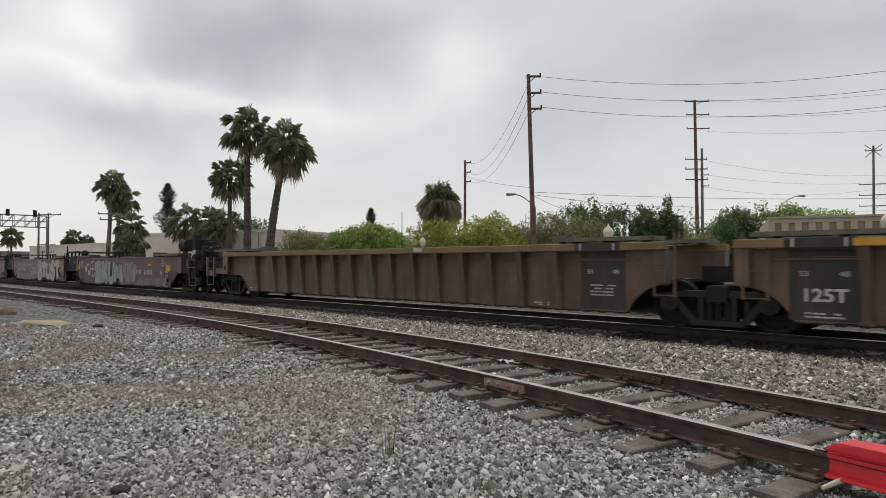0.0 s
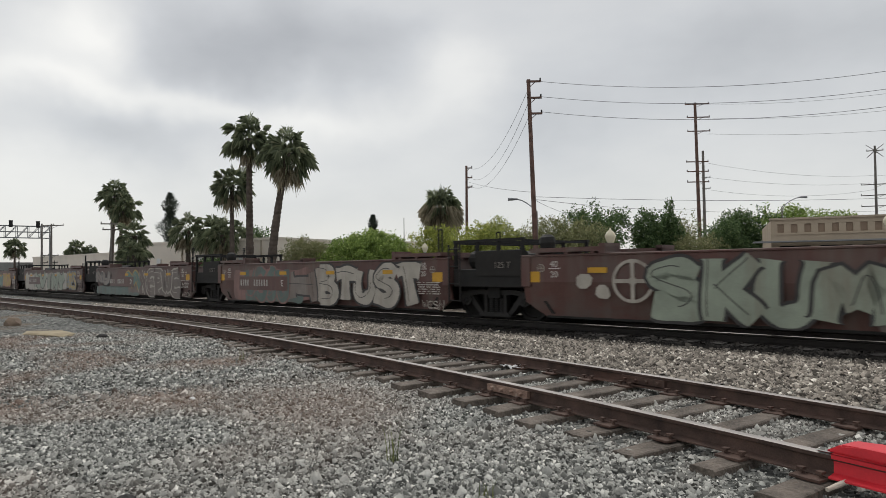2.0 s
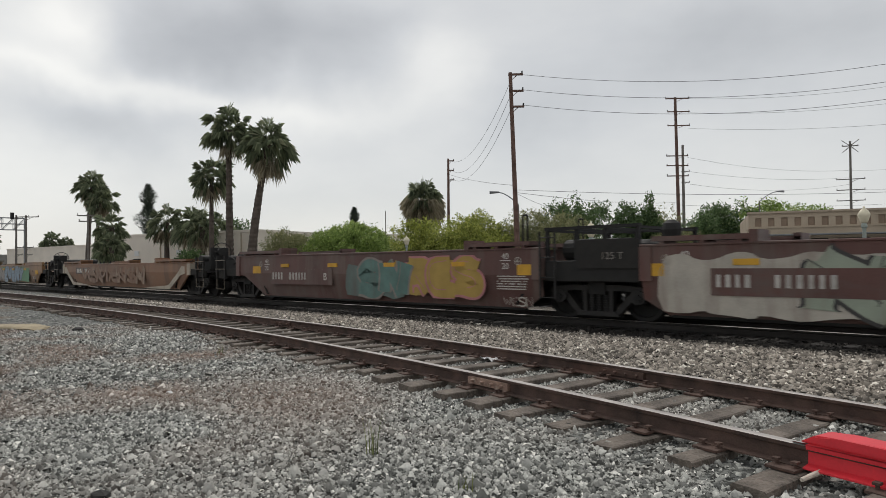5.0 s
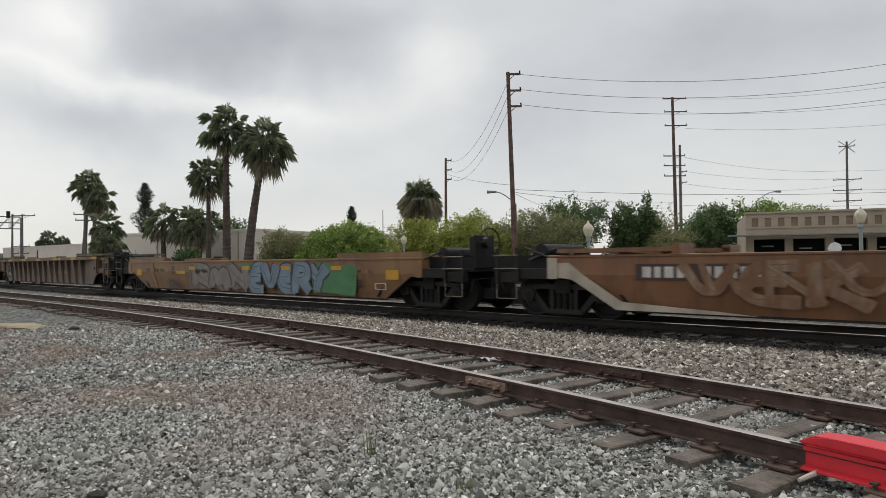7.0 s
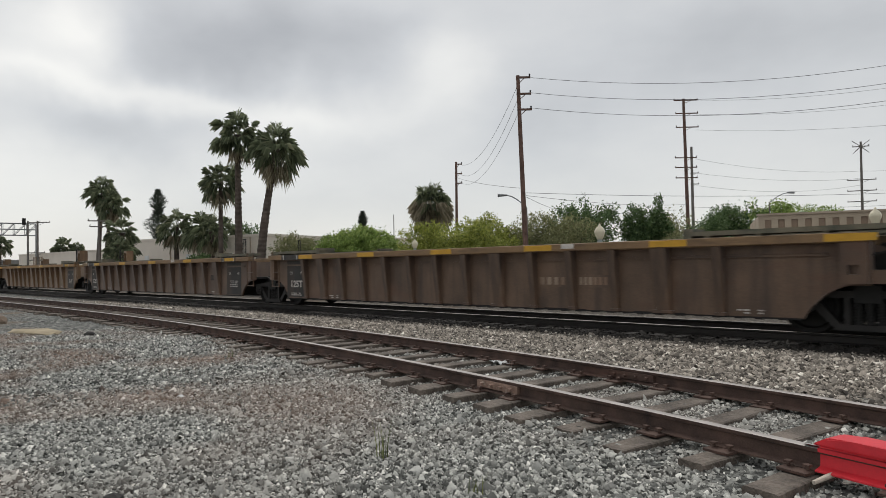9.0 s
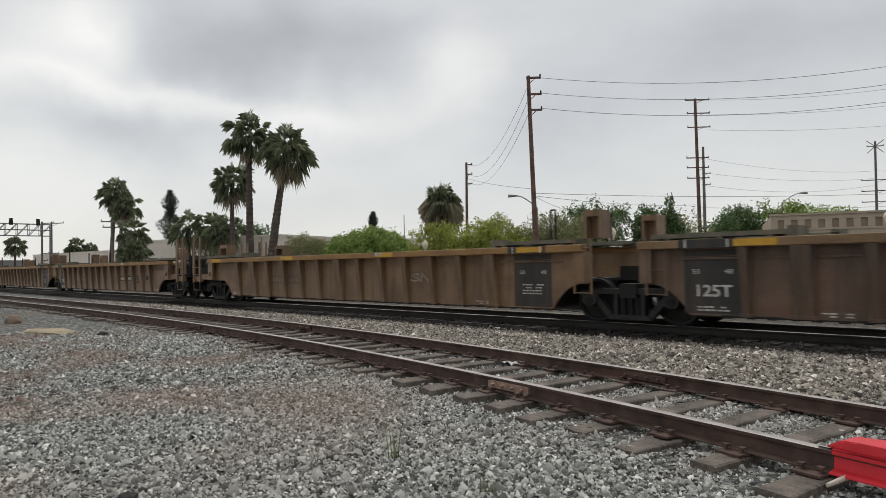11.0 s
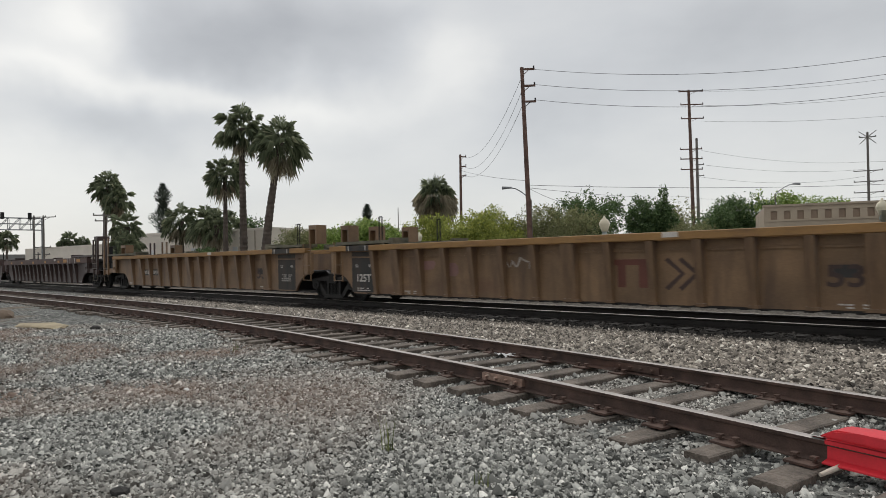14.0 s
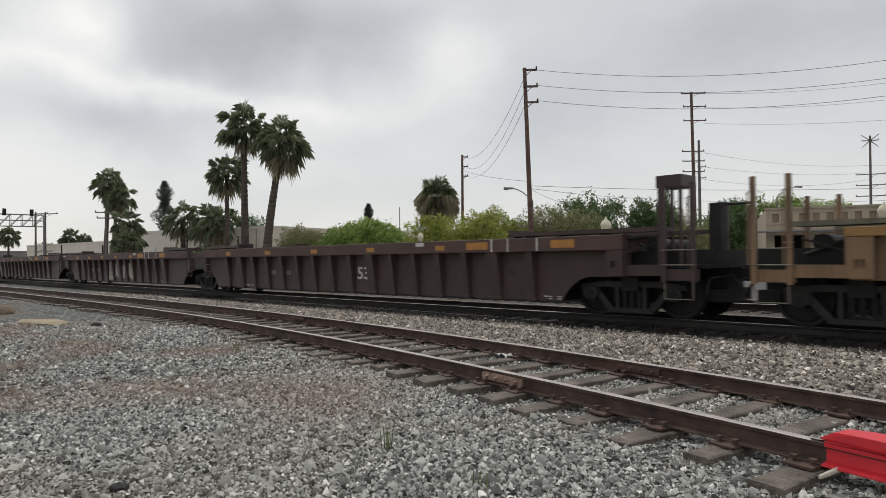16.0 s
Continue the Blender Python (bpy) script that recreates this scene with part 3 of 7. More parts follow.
def build_stones():
    rng = np.random.default_rng(5)
    def wedge(n, d0, d1, power):
        # a fan of ground in front of the place where the siding is watched from
        d = (rng.uniform(0, 1, n) * (d1 ** power - d0 ** power) + d0 ** power) ** (1 / power)
        a = rng.uniform(radians(2), radians(84), n)
        return -d * np.sin(a), d * np.cos(a)
    xs, ys_, ss = [], [], []
    for count, d0, d1, mean in ((140000, 2.2, 8.0, 0.0132), (150000, 7.6, 17.5, 0.0150)):
        x, y = wedge(count, d0, d1, 1.7)
        xs.append(x); ys_.append(y); ss.append(rng.lognormal(math.log(mean), 0.40, count))
    x, y, size = np.concatenate(xs), np.concatenate(ys_), np.concatenate(ss)
    near = y < siding_y(x) + 1.2
    x1, y1, size = x[near], y[near], size[near]
    z1 = ground_z(x1, y1) + size * 0.35
    # few stones lie on the ties that are laid bare
    d = y1 - siding_y(x1)
    on = (np.abs(d) < 1.45) & (x1 > -34) & ((d > -0.72) | (x1 > -4.6))
    phase = np.min(np.abs(x1[:, None] - TIE_X[None]), axis=1) < 0.115
    keep = ~(on & phase) | (rng.uniform(0, 1, len(x1)) < 0.22)
    x1, y1, z1, size = x1[keep], y1[keep], z1[keep], size[keep]
    scatter("crushed_stone", np.stack([x1, y1, z1], 1), size, M["gravel"], "blue-grey crushed stone lying loose on the ground", 1)
    x, y = wedge(215000, 6.0, 34.0, 1.25)
    ys = siding_y(x)
    keep = (y > ys + 0.9) & (y - SLOPE * x < YT - 1.52)
    x2, y2 = x[keep], y[keep]
    size = rng.lognormal(math.log(0.021), 0.38, len(x2))
    scatter("ballast", np.stack([x2, y2, ground_z(x2, y2) + size * 0.3], 1), size, M["ballast"], "beige and grey ballast stone between two tracks", 2)


build_stones()

# ---------------------------------------------------------------- tracks
RAIL_PROFILE = [(-0.07, -0.175), (0.07, -0.175), (0.07, -0.163), (0.012, -0.145), (0.009, -0.05), (0.034, -0.036), (0.036, -0.006), (0.028, 0.0), (-0.028, 0.0), (-0.036, -0.006), (-0.034, -0.036), (-0.009, -0.05), (-0.012, -0.145), (-0.07, -0.163)]


def rail_mesh(name, line, top, web, head, grow=0.0, tall=1.0):
    """A rail swept along (x, y, heading); the running surface has its own material."""
    verts, faces, mats = [], [], []
    k = len(RAIL_PROFILE)
    for x, y, h in line:
        for dy, dz in RAIL_PROFILE:
            g = 1 + grow
            verts.append((x - dy * g * math.sin(h), y + dy * g * math.cos(h), top + dz * tall + grow * 0.03))
    for i in range(len(line) - 1):
        for j in range(k):
            faces.append((i * k + j, i * k + (j + 1) % k, (i + 1) * k + (j + 1) % k, (i + 1) * k + j))
            mats.append(1 if j in (6, 7, 8) else 0)
    faces += [tuple(range(k))[::-1], tuple((len(line) - 1) * k + j for j in range(k))]
    mats += [0, 0]
    me = bpy.data.meshes.new(name)
    me.from_pydata(verts, [], faces)
    me.materials.append(web)
    me.materials.append(head)
    me.polygons.foreach_set("material_index", mats)
    return me


def tie_mesh(seed, length=2.5, width=0.20, height=0.18, material=None):
    rng = random.Random(seed)
    bm = bmesh.new()
    n = 5
    rows = []
    for i in range(n + 1):
        y = -length / 2 + length * i / n
        w = width / 2 + rng.uniform(-0.012, 0.012)
        j = rng.uniform(-0.015, 0.015)
        e = rng.uniform(-0.03, 0.03) if i in (0, n) else 0
        rows.append([bm.verts.new((x + j, y + e, z)) for x, z in ((-w, -height), (w, -height), (w, -0.012), (w - 0.014, rng.uniform(-0.006, 0)), (0, rng.uniform(-0.012, 0)), (-w + 0.014, rng.uniform(-0.006, 0)), (-w, -0.012))])
    for a, b in zip(rows, rows[1:]):
        for k in range(7):
            bm.faces.new((a[k], a[(k + 1) % 7], b[(k + 1) % 7], b[k]))
    bm.faces.new(rows[0])
    bm.faces.new(rows[-1][::-1])
    return finish(bm, "tie", material)


def fastening_mesh():
    """Tie plate with four cut spikes."""
    bm = bmesh.new()
    box(bm, -0.095, 0.095, -0.17, 0.17, 0.0, 0.016)
    for x in (-0.06, 0.06):
        for y in (-0.092, 0.092):
            rod(bm, (x, y, 0.01), (x, y, 0.045), 0.011, 0.011, 6)
            box(bm, x - 0.02, x + 0.02, y - 0.022, y + 0.022, 0.04, 0.055)
    return finish(bm, "tie_plate", M["rail_rust"])


def build_siding():
    track = thing("siding_track", "rusty railway siding with weathered wooden ties in gravel", "railway track", kind="structure")
    rows = [p for p in SIDING if -78 <= p[0] <= 12]
    joint = 0.05   # along the siding, where the near rail is joined
    for side, off in (("near", 0.7525), ("far", -0.7525)):
        line = [(x + off * math.sin(h), y - off * math.cos(h), h) for s, x, y, h in rows]
        part("rail", rail_mesh("rail", line, SID_TOP, M["rail_rust"], M["rail_head"], tall=0.80), parent=track)
    plate = fastening_mesh()
    ties = [tie_mesh(i, material=M["tie"]) for i in range(7)]
    rng = random.Random(14)
    for s, skew, shift in TIES:
        x, y, h = siding_at(s)
        m = pose(x, y, SID_TOP - 0.141 + rng.uniform(-0.014, 0.0), rng.uniform(-0.6, 0.6), rng.uniform(-1.5, 1.5), math.degrees(h) + skew) @ pose(0, shift, 0)
        part("tie", ties[rng.randrange(7)], parent=track, m=m)
        if s > -26:
            for off in (0.7525, -0.7525):
                part("tie_plate", plate, parent=track, m=pose(x + off * math.sin(h), y - off * math.cos(h), SID_TOP - 0.152, 0, 0, math.degrees(h)))
    # joint bars
    for off, s0, ln in ((0.7525, joint, 0.62), (-0.7525, 0.5, 0.6), (-0.7525, -7.8, 0.6), (0.7525, -9.8, 0.6)):
        x, y, h = siding_at(s0)
        bm = bmesh.new()
        for sg in (-1, 1):
            prism(bm, [(-ln / 2, -0.135), (ln / 2, -0.135), (ln / 2, -0.05), (ln / 2 - 0.02, -0.043), (-ln / 2 + 0.02, -0.043), (-ln / 2, -0.05)], sg * 0.012, sg * 0.05)
            for i in range(4):
                bx = -ln * 0.36 + ln * 0.24 * i
                rod(bm, (bx, sg * 0.045, -0.09), (bx, sg * 0.085, -0.09), 0.021, 0.019, 6)
        part("joint_bar", bm, M["bar"] if s0 == joint else M["rail_rust"], track, "rusty bolted joint bar", m=pose(x + off * math.sin(h), y - off * math.cos(h), SID_TOP, 0, 0, math.degrees(h)) @ Matrix.Diagonal((1, 1, 0.8, 1)))


build_siding()


def build_main(name, yc, label, s0=-150.0, s1=45.0, ties_from=-62.0, ties_to=6.0):
    track = thing(name, label, "railway track", m=on_main(0.0, yc), kind="structure")
    xs = np.linspace(s0, s1, 40)
    for off in (-0.7525, 0.7525):
        part("rail", rail_mesh("rail", [(x, off, 0.0) for x in xs], RAIL, M["rail_dark"], M["rail_head"]), parent=track)
    ties = [tie_mesh(20 + i, material=M["tie_dark"]) for i in range(5)]
    rng = random.Random(int(yc * 10) + 155)
    x = ties_from
    while x < ties_to:
        part("tie", ties[rng.randrange(5)], parent=track, m=pose(x, rng.uniform(-0.07, 0.07), RAIL - 0.172, 0, 0, rng.uniform(-1.2, 1.2)))
        x += 0.53 + rng.uniform(-0.03, 0.03)


build_main("main_track", 0.0, "dark main line track with creosoted ties")
build_main("second_track", 5.2, "second main line track behind the passing train", ties_from=-30.0)


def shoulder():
    """Near-black ballast of the main line between and beside the ties."""
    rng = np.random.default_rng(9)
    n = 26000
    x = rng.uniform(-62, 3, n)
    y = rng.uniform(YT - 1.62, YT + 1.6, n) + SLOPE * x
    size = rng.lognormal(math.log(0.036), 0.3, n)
    scatter("oily_ballast", np.stack([x, y, np.maximum(ground_z(x, y), -0.16) + size * 0.2], 1), size, M["oily"], "near-black ballast of the main line", 3)


M["oily"] = island("dark_ballast_stone", (0.012, 0.011, 0.010), (0.038, 0.034, 0.030))
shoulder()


def build_derail():
    """Red derail: a painted stretch of the near rail with a sliding block on it."""
    d = thing("derail", "bright red steel derail block clamped on the rusty rail", "derail")
    rows = [p for p in SIDING if 3.06 <= p[0] <= 7.1]
    off = 0.7525
    line = [(x + off * math.sin(h), y - off * math.cos(h), h) for s, x, y, h in rows]
    part("painted_rail", rail_mesh("painted_rail", line, SID_TOP + 0.003, M["red"], M["red"], grow=0.12, tall=0.82), parent=d)
    x, y, h = siding_at(4.43)
    m = pose(x + off * math.sin(h), y - off * math.cos(h), SID_TOP, 0, 0, math.degrees(h))
    bm = bmesh.new()
    prism(bm, [(-1.22, 0.008), (-1.12, 0.066), (-0.98, 0.075), (1.0, 0.075), (1.2, 0.02), (1.2, 0.008)], -0.03, 0.16)
    bmesh.ops.bevel(bm, geom=bm.edges[:], offset=0.012, segments=2, affect="EDGES")
    part("block", bm, M["red"], d, m=m)
    bm = bmesh.new()
    prism(bm, [(-1.25, 0.006), (-0.45, 0.006), (-0.40, 0.03), (1.2, 0.03), (1.2, 0.006)], -0.055, -0.03)
    box(bm, -0.28, -0.05, -0.12, -0.055, -0.015, 0.02)
    box(bm, 0.55, 0.75, -0.12, -0.055, -0.015, 0.02)
    part("flange", bm, M["red"], d, m=m)
    bm = bmesh.new()
    box(bm, -0.9, 0.9, 0.16, 0.20, -0.12, 0.06)
    part("guide_plate", bm, M["red"], d, m=m)


build_derail()


def build_litter():
    rng = random.Random(8)
    def lump(name, mt, label, cat, x, y, sx, sy, sz, seed, turn=0):
        r = random.Random(seed)
        bm = bmesh.new()
        bmesh.ops.create_icosphere(bm, subdivisions=2, radius=1)
        for v in bm.verts:
            k = 1 + 0.35 * noise.noise(v.co * 1.3 + Vector((seed * 3.1, 0, 0)))
            v.co = Vector((v.co.x * sx * k, v.co.y * sy * k, max(-0.6, v.co.z) * sz * k))
        ob = part(name, bm, mt, m=pose(x, y, float(ground_z(x, y)) + sz * 0.4, 0, 0, turn))
        return tagged(ob, label, cat)
    lump("concrete_slab", M["slab"], "broken slab of sandy concrete lying in gravel", "rubble", -16.6, 4.77, 0.8, 0.32, 0.07, 1, 20)
    lump("boulder", M["brown_rock"], "brown weathered boulder on the gravel", "rock", -20.6, 5.05, 0.26, 0.2, 0.16, 2)
    lump("dark_rock", M["iron_lit"], "dark lump of rock on the gravel", "rock", -15.2, 5.4, 0.15, 0.11, 0.06, 3)
    lump("white_stone", M["paper"], "small white stone on grey gravel", "stone", *LIT["whitestone"], 0.05, 0.035, 0.022, 4)
    lump("dark_stone", M["iron_lit"], "dark brown stone half sunk in gravel", "stone", *LIT["darkstone"], 0.07, 0.05, 0.035, 5)
    lump("grey_stone", M["slab"], "upright grey stone between the rails", "stone", *LIT["bottle"], 0.045, 0.04, 0.085, 6)
    lump("bright_pebble", M["paper"], "white pebble beside the far rail", "stone", *LIT["clip"], 0.035, 0.03, 0.03, 7)
    # crumpled wrapper between the rails
    bm = bmesh.new()
    bmesh.ops.create_grid(bm, x_segments=8, y_segments=4, size=1)
    for v in bm.verts:
        v.co = Vector((v.co.x * 0.20, v.co.y * 0.07, 0.03 + 0.05 * noise.noise(v.co * 2.3)))
    bmesh.ops.solidify(bm, geom=bm.faces[:], thickness=0.004)
    x, y = LIT["litter"]
    tagged(part("wrapper", bm, M["paper"], m=pose(x, y, float(ground_z(x, y)) + 0.03, 0, 0, -15)), "crumpled white plastic wrapper between the rails", "litter")
    # stick
    (xa, ya), (xb, yb) = LIT["stick"], LIT["stick2"]
    bm = bmesh.new()
    a, b = Vector((xa, ya, 0.13)), Vector((xb, yb, 0.15))
    mid = (a + b) / 2 + Vector((0.02, 0.01, 0.012))
    rod(bm, a, mid, 0.013, 0.018)
    rod(bm, mid, b, 0.018, 0.012)
    rod(bm, mid + (b - mid) * 0.55, mid + (b - mid) * 0.6 + Vector((0.05, 0.03, 0.02)), 0.016, 0.01)
    tagged(part("stick", bm, M["dry_wood"]), "short bleached stick of wood on the gravel", "stick")

    def weed(x, y, h, blades, seed):
        r = random.Random(seed)
        bm = bmesh.new()
        z0 = float(ground_z(x, y))
        for i in range(blades):
            a, lean = r.uniform(0, 6.28), r.uniform(0.05, 0.5)
            hh = h * r.uniform(0.4, 1)
            w = 0.004
            px, py = x + r.uniform(-0.04, 0.04), y + r.uniform(-0.04, 0.04)
            prev = None
            for k in range(4):
                t = k / 3
                c = Vector((px + math.cos(a) * lean * hh * t * t, py + math.sin(a) * lean * hh * t * t, z0 + hh * t))
                s = Vector((-math.sin(a), math.cos(a), 0)) * w * (1.1 - t)
                cur = (bm.verts.new(c - s), bm.verts.new(c + s))
                if prev:
                    bm.faces.new((prev[0], prev[1], cur[1], cur[0]))
                prev = cur
        tagged(part("weed", bm, M["weed"]), "thin green and dry weed growing out of gravel", "weed", "weeds in the gravel", "stuff")
    weed(*LIT["weed"], 0.30, 14, 1)
    weed(*LIT["weed2"], 0.16, 8, 2)
    weed(*LIT["weed3"], 0.22, 10, 3)
    for i in range(16):
        weed(-rng.uniform(2.4, 5.2), rng.uniform(0.4, 1.6), rng.uniform(0.07, 0.16), 7, 10 + i)


LIT = dict(whitestone=(-6.85, 3.33), darkstone=(-4.08, 1.57), bottle=(-2.53, 6.63), clip=(-2.26, 6.52), litter=(-5.38, 7.05),
           stick=(-1.04, 4.36), stick2=(-0.95, 4.64), weed=(-3.42, 3.12), weed2=(-2.5, 3.0), weed3=(-9.13, 5.22))
build_litter()


# ---------------------------------------------------------------- the train
SIDE = 1.50         # half width of a well car
ON_SHEET = ("label_panel", "stencil", "marking", "number_panel", "consolidated_stencil", "sprayed_letter", "sprayed_cloud", "side_ledge", "old_mark")


RECESS = 0.11       # how far the ribbed side sheets lie behind the top chord


def rib_mesh(width, material, top=1.63):
    """A rib that is shallow at the sill and reaches out under the chord."""
    bm = bmesh.new()
    w, back = width / 2, -SIDE + RECESS
    a = [(-w, back, 0.15), (w, back, 0.15), (w, back, top), (-w, back, top)]
    b = [(-w * 0.75, back - 0.07, 0.19), (w * 0.75, back - 0.07, 0.19), (w * 0.9, -SIDE - 0.112, top), (-w * 0.9, -SIDE - 0.112, top)]
    va, vb = [bm.verts.new(p) for p in a], [bm.verts.new(p) for p in b]
    bm.faces.new(va[::-1])
    bm.faces.new(vb)
    for i in range(4):
        bm.faces.new((va[i], va[(i + 1) % 4], vb[(i + 1) % 4], vb[i]))
    # foot plate
    box(bm, -w * 1.15, w * 1.15, back - 0.09, back, 0.13, 0.20)
    return finish(bm, "rib", material)


def side_mesh(length, ends, top, inset, material, slant, recess=0.0):
    """Side sheet between the end posts, cut away over the trucks; the lower half may lean inwards."""
    (e0, a0), (e1, a1) = ends
    def low(x):
        def one(d, e, a):
            if d >= a:
                return 0.13
            if slant:
                return min(0.86, 0.13 + (a - d) * 0.62)
            k = min(1.0, (a - d) / 0.75)
            return 0.13 + 0.67 * math.sin(k * math.pi / 2) ** 0.8
        return max(one(x, e0, a0), one(length - x, e1, a1))
    xs = sorted(set([e0, length - e1] + [e0 + (a0 - e0) * i / 10 for i in range(11)] + [length - e1 - (a1 - e1) * i / 10 for i in range(11)] + list(np.arange(a0 + 0.6, length - a1, 1.1))))
    bm = bmesh.new()
    cols = []
    for x in xs:
        z0 = low(x)
        zm = max(0.95, z0 + 0.02)
        face = -SIDE + recess
        y0 = face + inset * (zm - z0) / 0.8
        wob = 0.0025 * math.sin(x * 2.9)
        cols.append([bm.verts.new(p) for p in ((x, y0, z0), (x, face + wob, zm), (x, face, top), (x, face + 0.07, top), (x, face + 0.07, zm), (x, y0 + 0.07, z0))])
    for p, q in zip(cols, cols[1:]):
        for i in range(6):
            bm.faces.new((p[i], p[(i + 1) % 6], q[(i + 1) % 6], q[i]))
    bm.faces.new(cols[0])
    bm.faces.new(cols[-1][::-1])
    return finish(bm, "side_panel", material)


def truck_meshes():
    bm = bmesh.new()
    prism(bm, [(-1.22, 0.58), (-1.20, 0.70), (-0.62, 0.76), (0.62, 0.76), (1.20, 0.70), (1.22, 0.58), (0.60, 0.64), (-0.60, 0.64)], -0.09, 0.09)
    for sg in (-1, 1):
        leg = [(0.80, 0.64), (0.98, 0.62), (0.50, 0.12), (0.34, 0.12)]
        prism(bm, [(sg * x, z) for x, z in leg], -0.08, 0.08)
        post = [(0.27, 0.20), (0.36, 0.20), (0.36, 0.66), (0.27, 0.66)]
        prism(bm, [(sg * x, z) for x, z in post], -0.085, 0.085)
        prism(bm, [(sg * 0.95 + 0.19 * math.cos(k * math.pi / 5), 0.51 + 0.15 * math.sin(k * math.pi / 5)) for k in range(10)], -0.13, 0.13)
    prism(bm, [(-0.52, 0.10), (0.52, 0.10), (0.44, 0.20), (-0.44, 0.20)], -0.12, 0.12)
    frame_me = finish(bm, "side_frame", M["frame_iron"])
    bm = bmesh.new()
    for x in (-0.17, 0.0, 0.17):
        for k in range(7):
            rod(bm, (x, 0, 0.205 + 0.05 * k), (x, 0, 0.235 + 0.05 * k), 0.078, 0.078, 8)
        rod(bm, (x, 0, 0.2), (x, 0, 0.56), 0.055, 0.055, 6)
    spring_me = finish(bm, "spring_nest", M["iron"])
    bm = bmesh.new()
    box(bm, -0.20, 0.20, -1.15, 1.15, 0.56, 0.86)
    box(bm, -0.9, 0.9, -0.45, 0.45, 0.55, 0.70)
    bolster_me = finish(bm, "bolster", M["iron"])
    bm = bmesh.new()
    for sg in (-1, 1):
        prof = [(0.03, -0.09), (0.13, -0.09), (0.15, -0.035), (0.38, -0.02), (0.41, -0.065), (0.482, -0.065), (0.484, 0.045), (0.51, 0.055), (0.51, 0.07), (0.40, 0.07), (0.36, 0.03), (0.15, 0.04), (0.13, 0.09), (0.03, 0.09)]
        n = 24
        rings = [[bm.verts.new((r * math.cos(2 * math.pi * i / n), sg * (0.7525 - d), r * math.sin(2 * math.pi * i / n))) for i in range(n)] for r, d in prof]
        for p, q in zip(rings, rings[1:]):
            for i in range(n):
                bm.faces.new((p[i], p[(i + 1) % n], q[(i + 1) % n], q[i]))
        # bearing cap with three bolts
        rod(bm, (0, sg * 0.75, 0), (0, sg * 1.17, 0), 0.085, 0.085, 12)
        for k in range(3):
            a = k * 2.094
            rod(bm, (0.05 * math.cos(a), sg * 1.16, 0.05 * math.sin(a)), (0.05 * math.cos(a), sg * 1.19, 0.05 * math.sin(a)), 0.014, 0.014, 6)
    rod(bm, (0, -0.75, 0), (0, 0.75, 0), 0.085, 0.085, 10)
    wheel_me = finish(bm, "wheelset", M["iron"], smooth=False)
    return frame_me, spring_me, bolster_me, wheel_me


TRUCK = truck_meshes()
WHEELSETS = []
RIBS = {}


def bay(unit, x):
    """The middle of the bay between two ribs that lies nearest to x."""
    r = RIBS[unit.name]
    return min(((a + b) / 2 for a, b in zip(r, r[1:])), key=lambda c: abs(c - x))


SHARED = {}


def truck(unit, x):
    t = part("truck", TRUCK[2], parent=unit, label="black four-wheel truck", m=pose(x, 0, 0))
    for y in (-1.02, 1.02):
        part("side_frame", TRUCK[0], parent=t, m=pose(0, y, 0))
        part("spring_nest", TRUCK[1], parent=t, m=pose(0, y, 0))
    for d in (-0.95, 0.95):
        w = part("wheelset", TRUCK[3], parent=t, m=pose(d, 0, 0.485))
        WHEELSETS.append((w, d))


def text_mesh(body, size, material, bold=0.0):
    key = (body, size, material.name, bold)
    if key not in SHARED:
        cu = bpy.data.curves.new("stencil", "FONT")
        cu.body, cu.size, cu.extrude, cu.offset = body, size, 0.002, bold
        cu.align_x = "CENTER"
        ob = new("stencil", cu)
        bpy.context.view_layer.update()
        me = bpy.data.meshes.new_from_object(ob.evaluated_get(bpy.context.evaluated_depsgraph_get()))
        bpy.data.objects.remove(ob)
        me.materials.clear()
        me.materials.append(material)
        SHARED[key] = me
    return SHARED[key]


def stencil(unit, body, x, z, size, material=None, out=0.006, wide=1.0, bold=0.0):
    m = Matrix.Translation((x, -SIDE - out, z)) @ pose(0, 0, 0, 90) @ Matrix.Diagonal((wide, 1, 1, 1))
    return part("stencil", text_mesh(body, size, material or M["white"], bold), parent=unit, label="painted stencil figures", m=m)


def bars(unit, x, z, count, w, h, gap, material=None, out=0.006, rows=1, pitch=0.1, seed=1, name="marking"):
    """Unreadable or withheld writing, as plain bars."""
    r = random.Random(seed)
    if rows == 1:
        for i in range(count):
            ww = w * r.uniform(0.75, 1.15)
            bm = bmesh.new()
            box(bm, x, x + ww, -SIDE - out - 0.003, -SIDE - out, z, z + h)
            part(name, bm, material or M["white"], unit)
            x += ww + gap
        return
    bm = bmesh.new()
    for k in range(rows):
        px = x
        for i in range(count):
            if r.random() < 0.12:
                px += w + gap
                continue
            ww = w * r.uniform(0.75, 1.15)
            box(bm, px, px + ww, -SIDE - out - 0.003, -SIDE - out, z - k * pitch, z - k * pitch + h)
            px += ww + gap
    tagged(part(name, bm, material or M["white"], unit), "rows of small white bars of writing", kind="stuff")


def plate(unit, name, x0, x1, z0, z1, material, out=0.004, label=""):
    bm = bmesh.new()
    box(bm, x0, x1, -SIDE - out, -SIDE + 0.02, z0, z1)
    return part(name, bm, material, unit, label)


def ring_face(bm, pts, y):
    vs = [bm.verts.new((x, y, z)) for x, z in pts]
    f = bm.faces.new(vs)
    return f


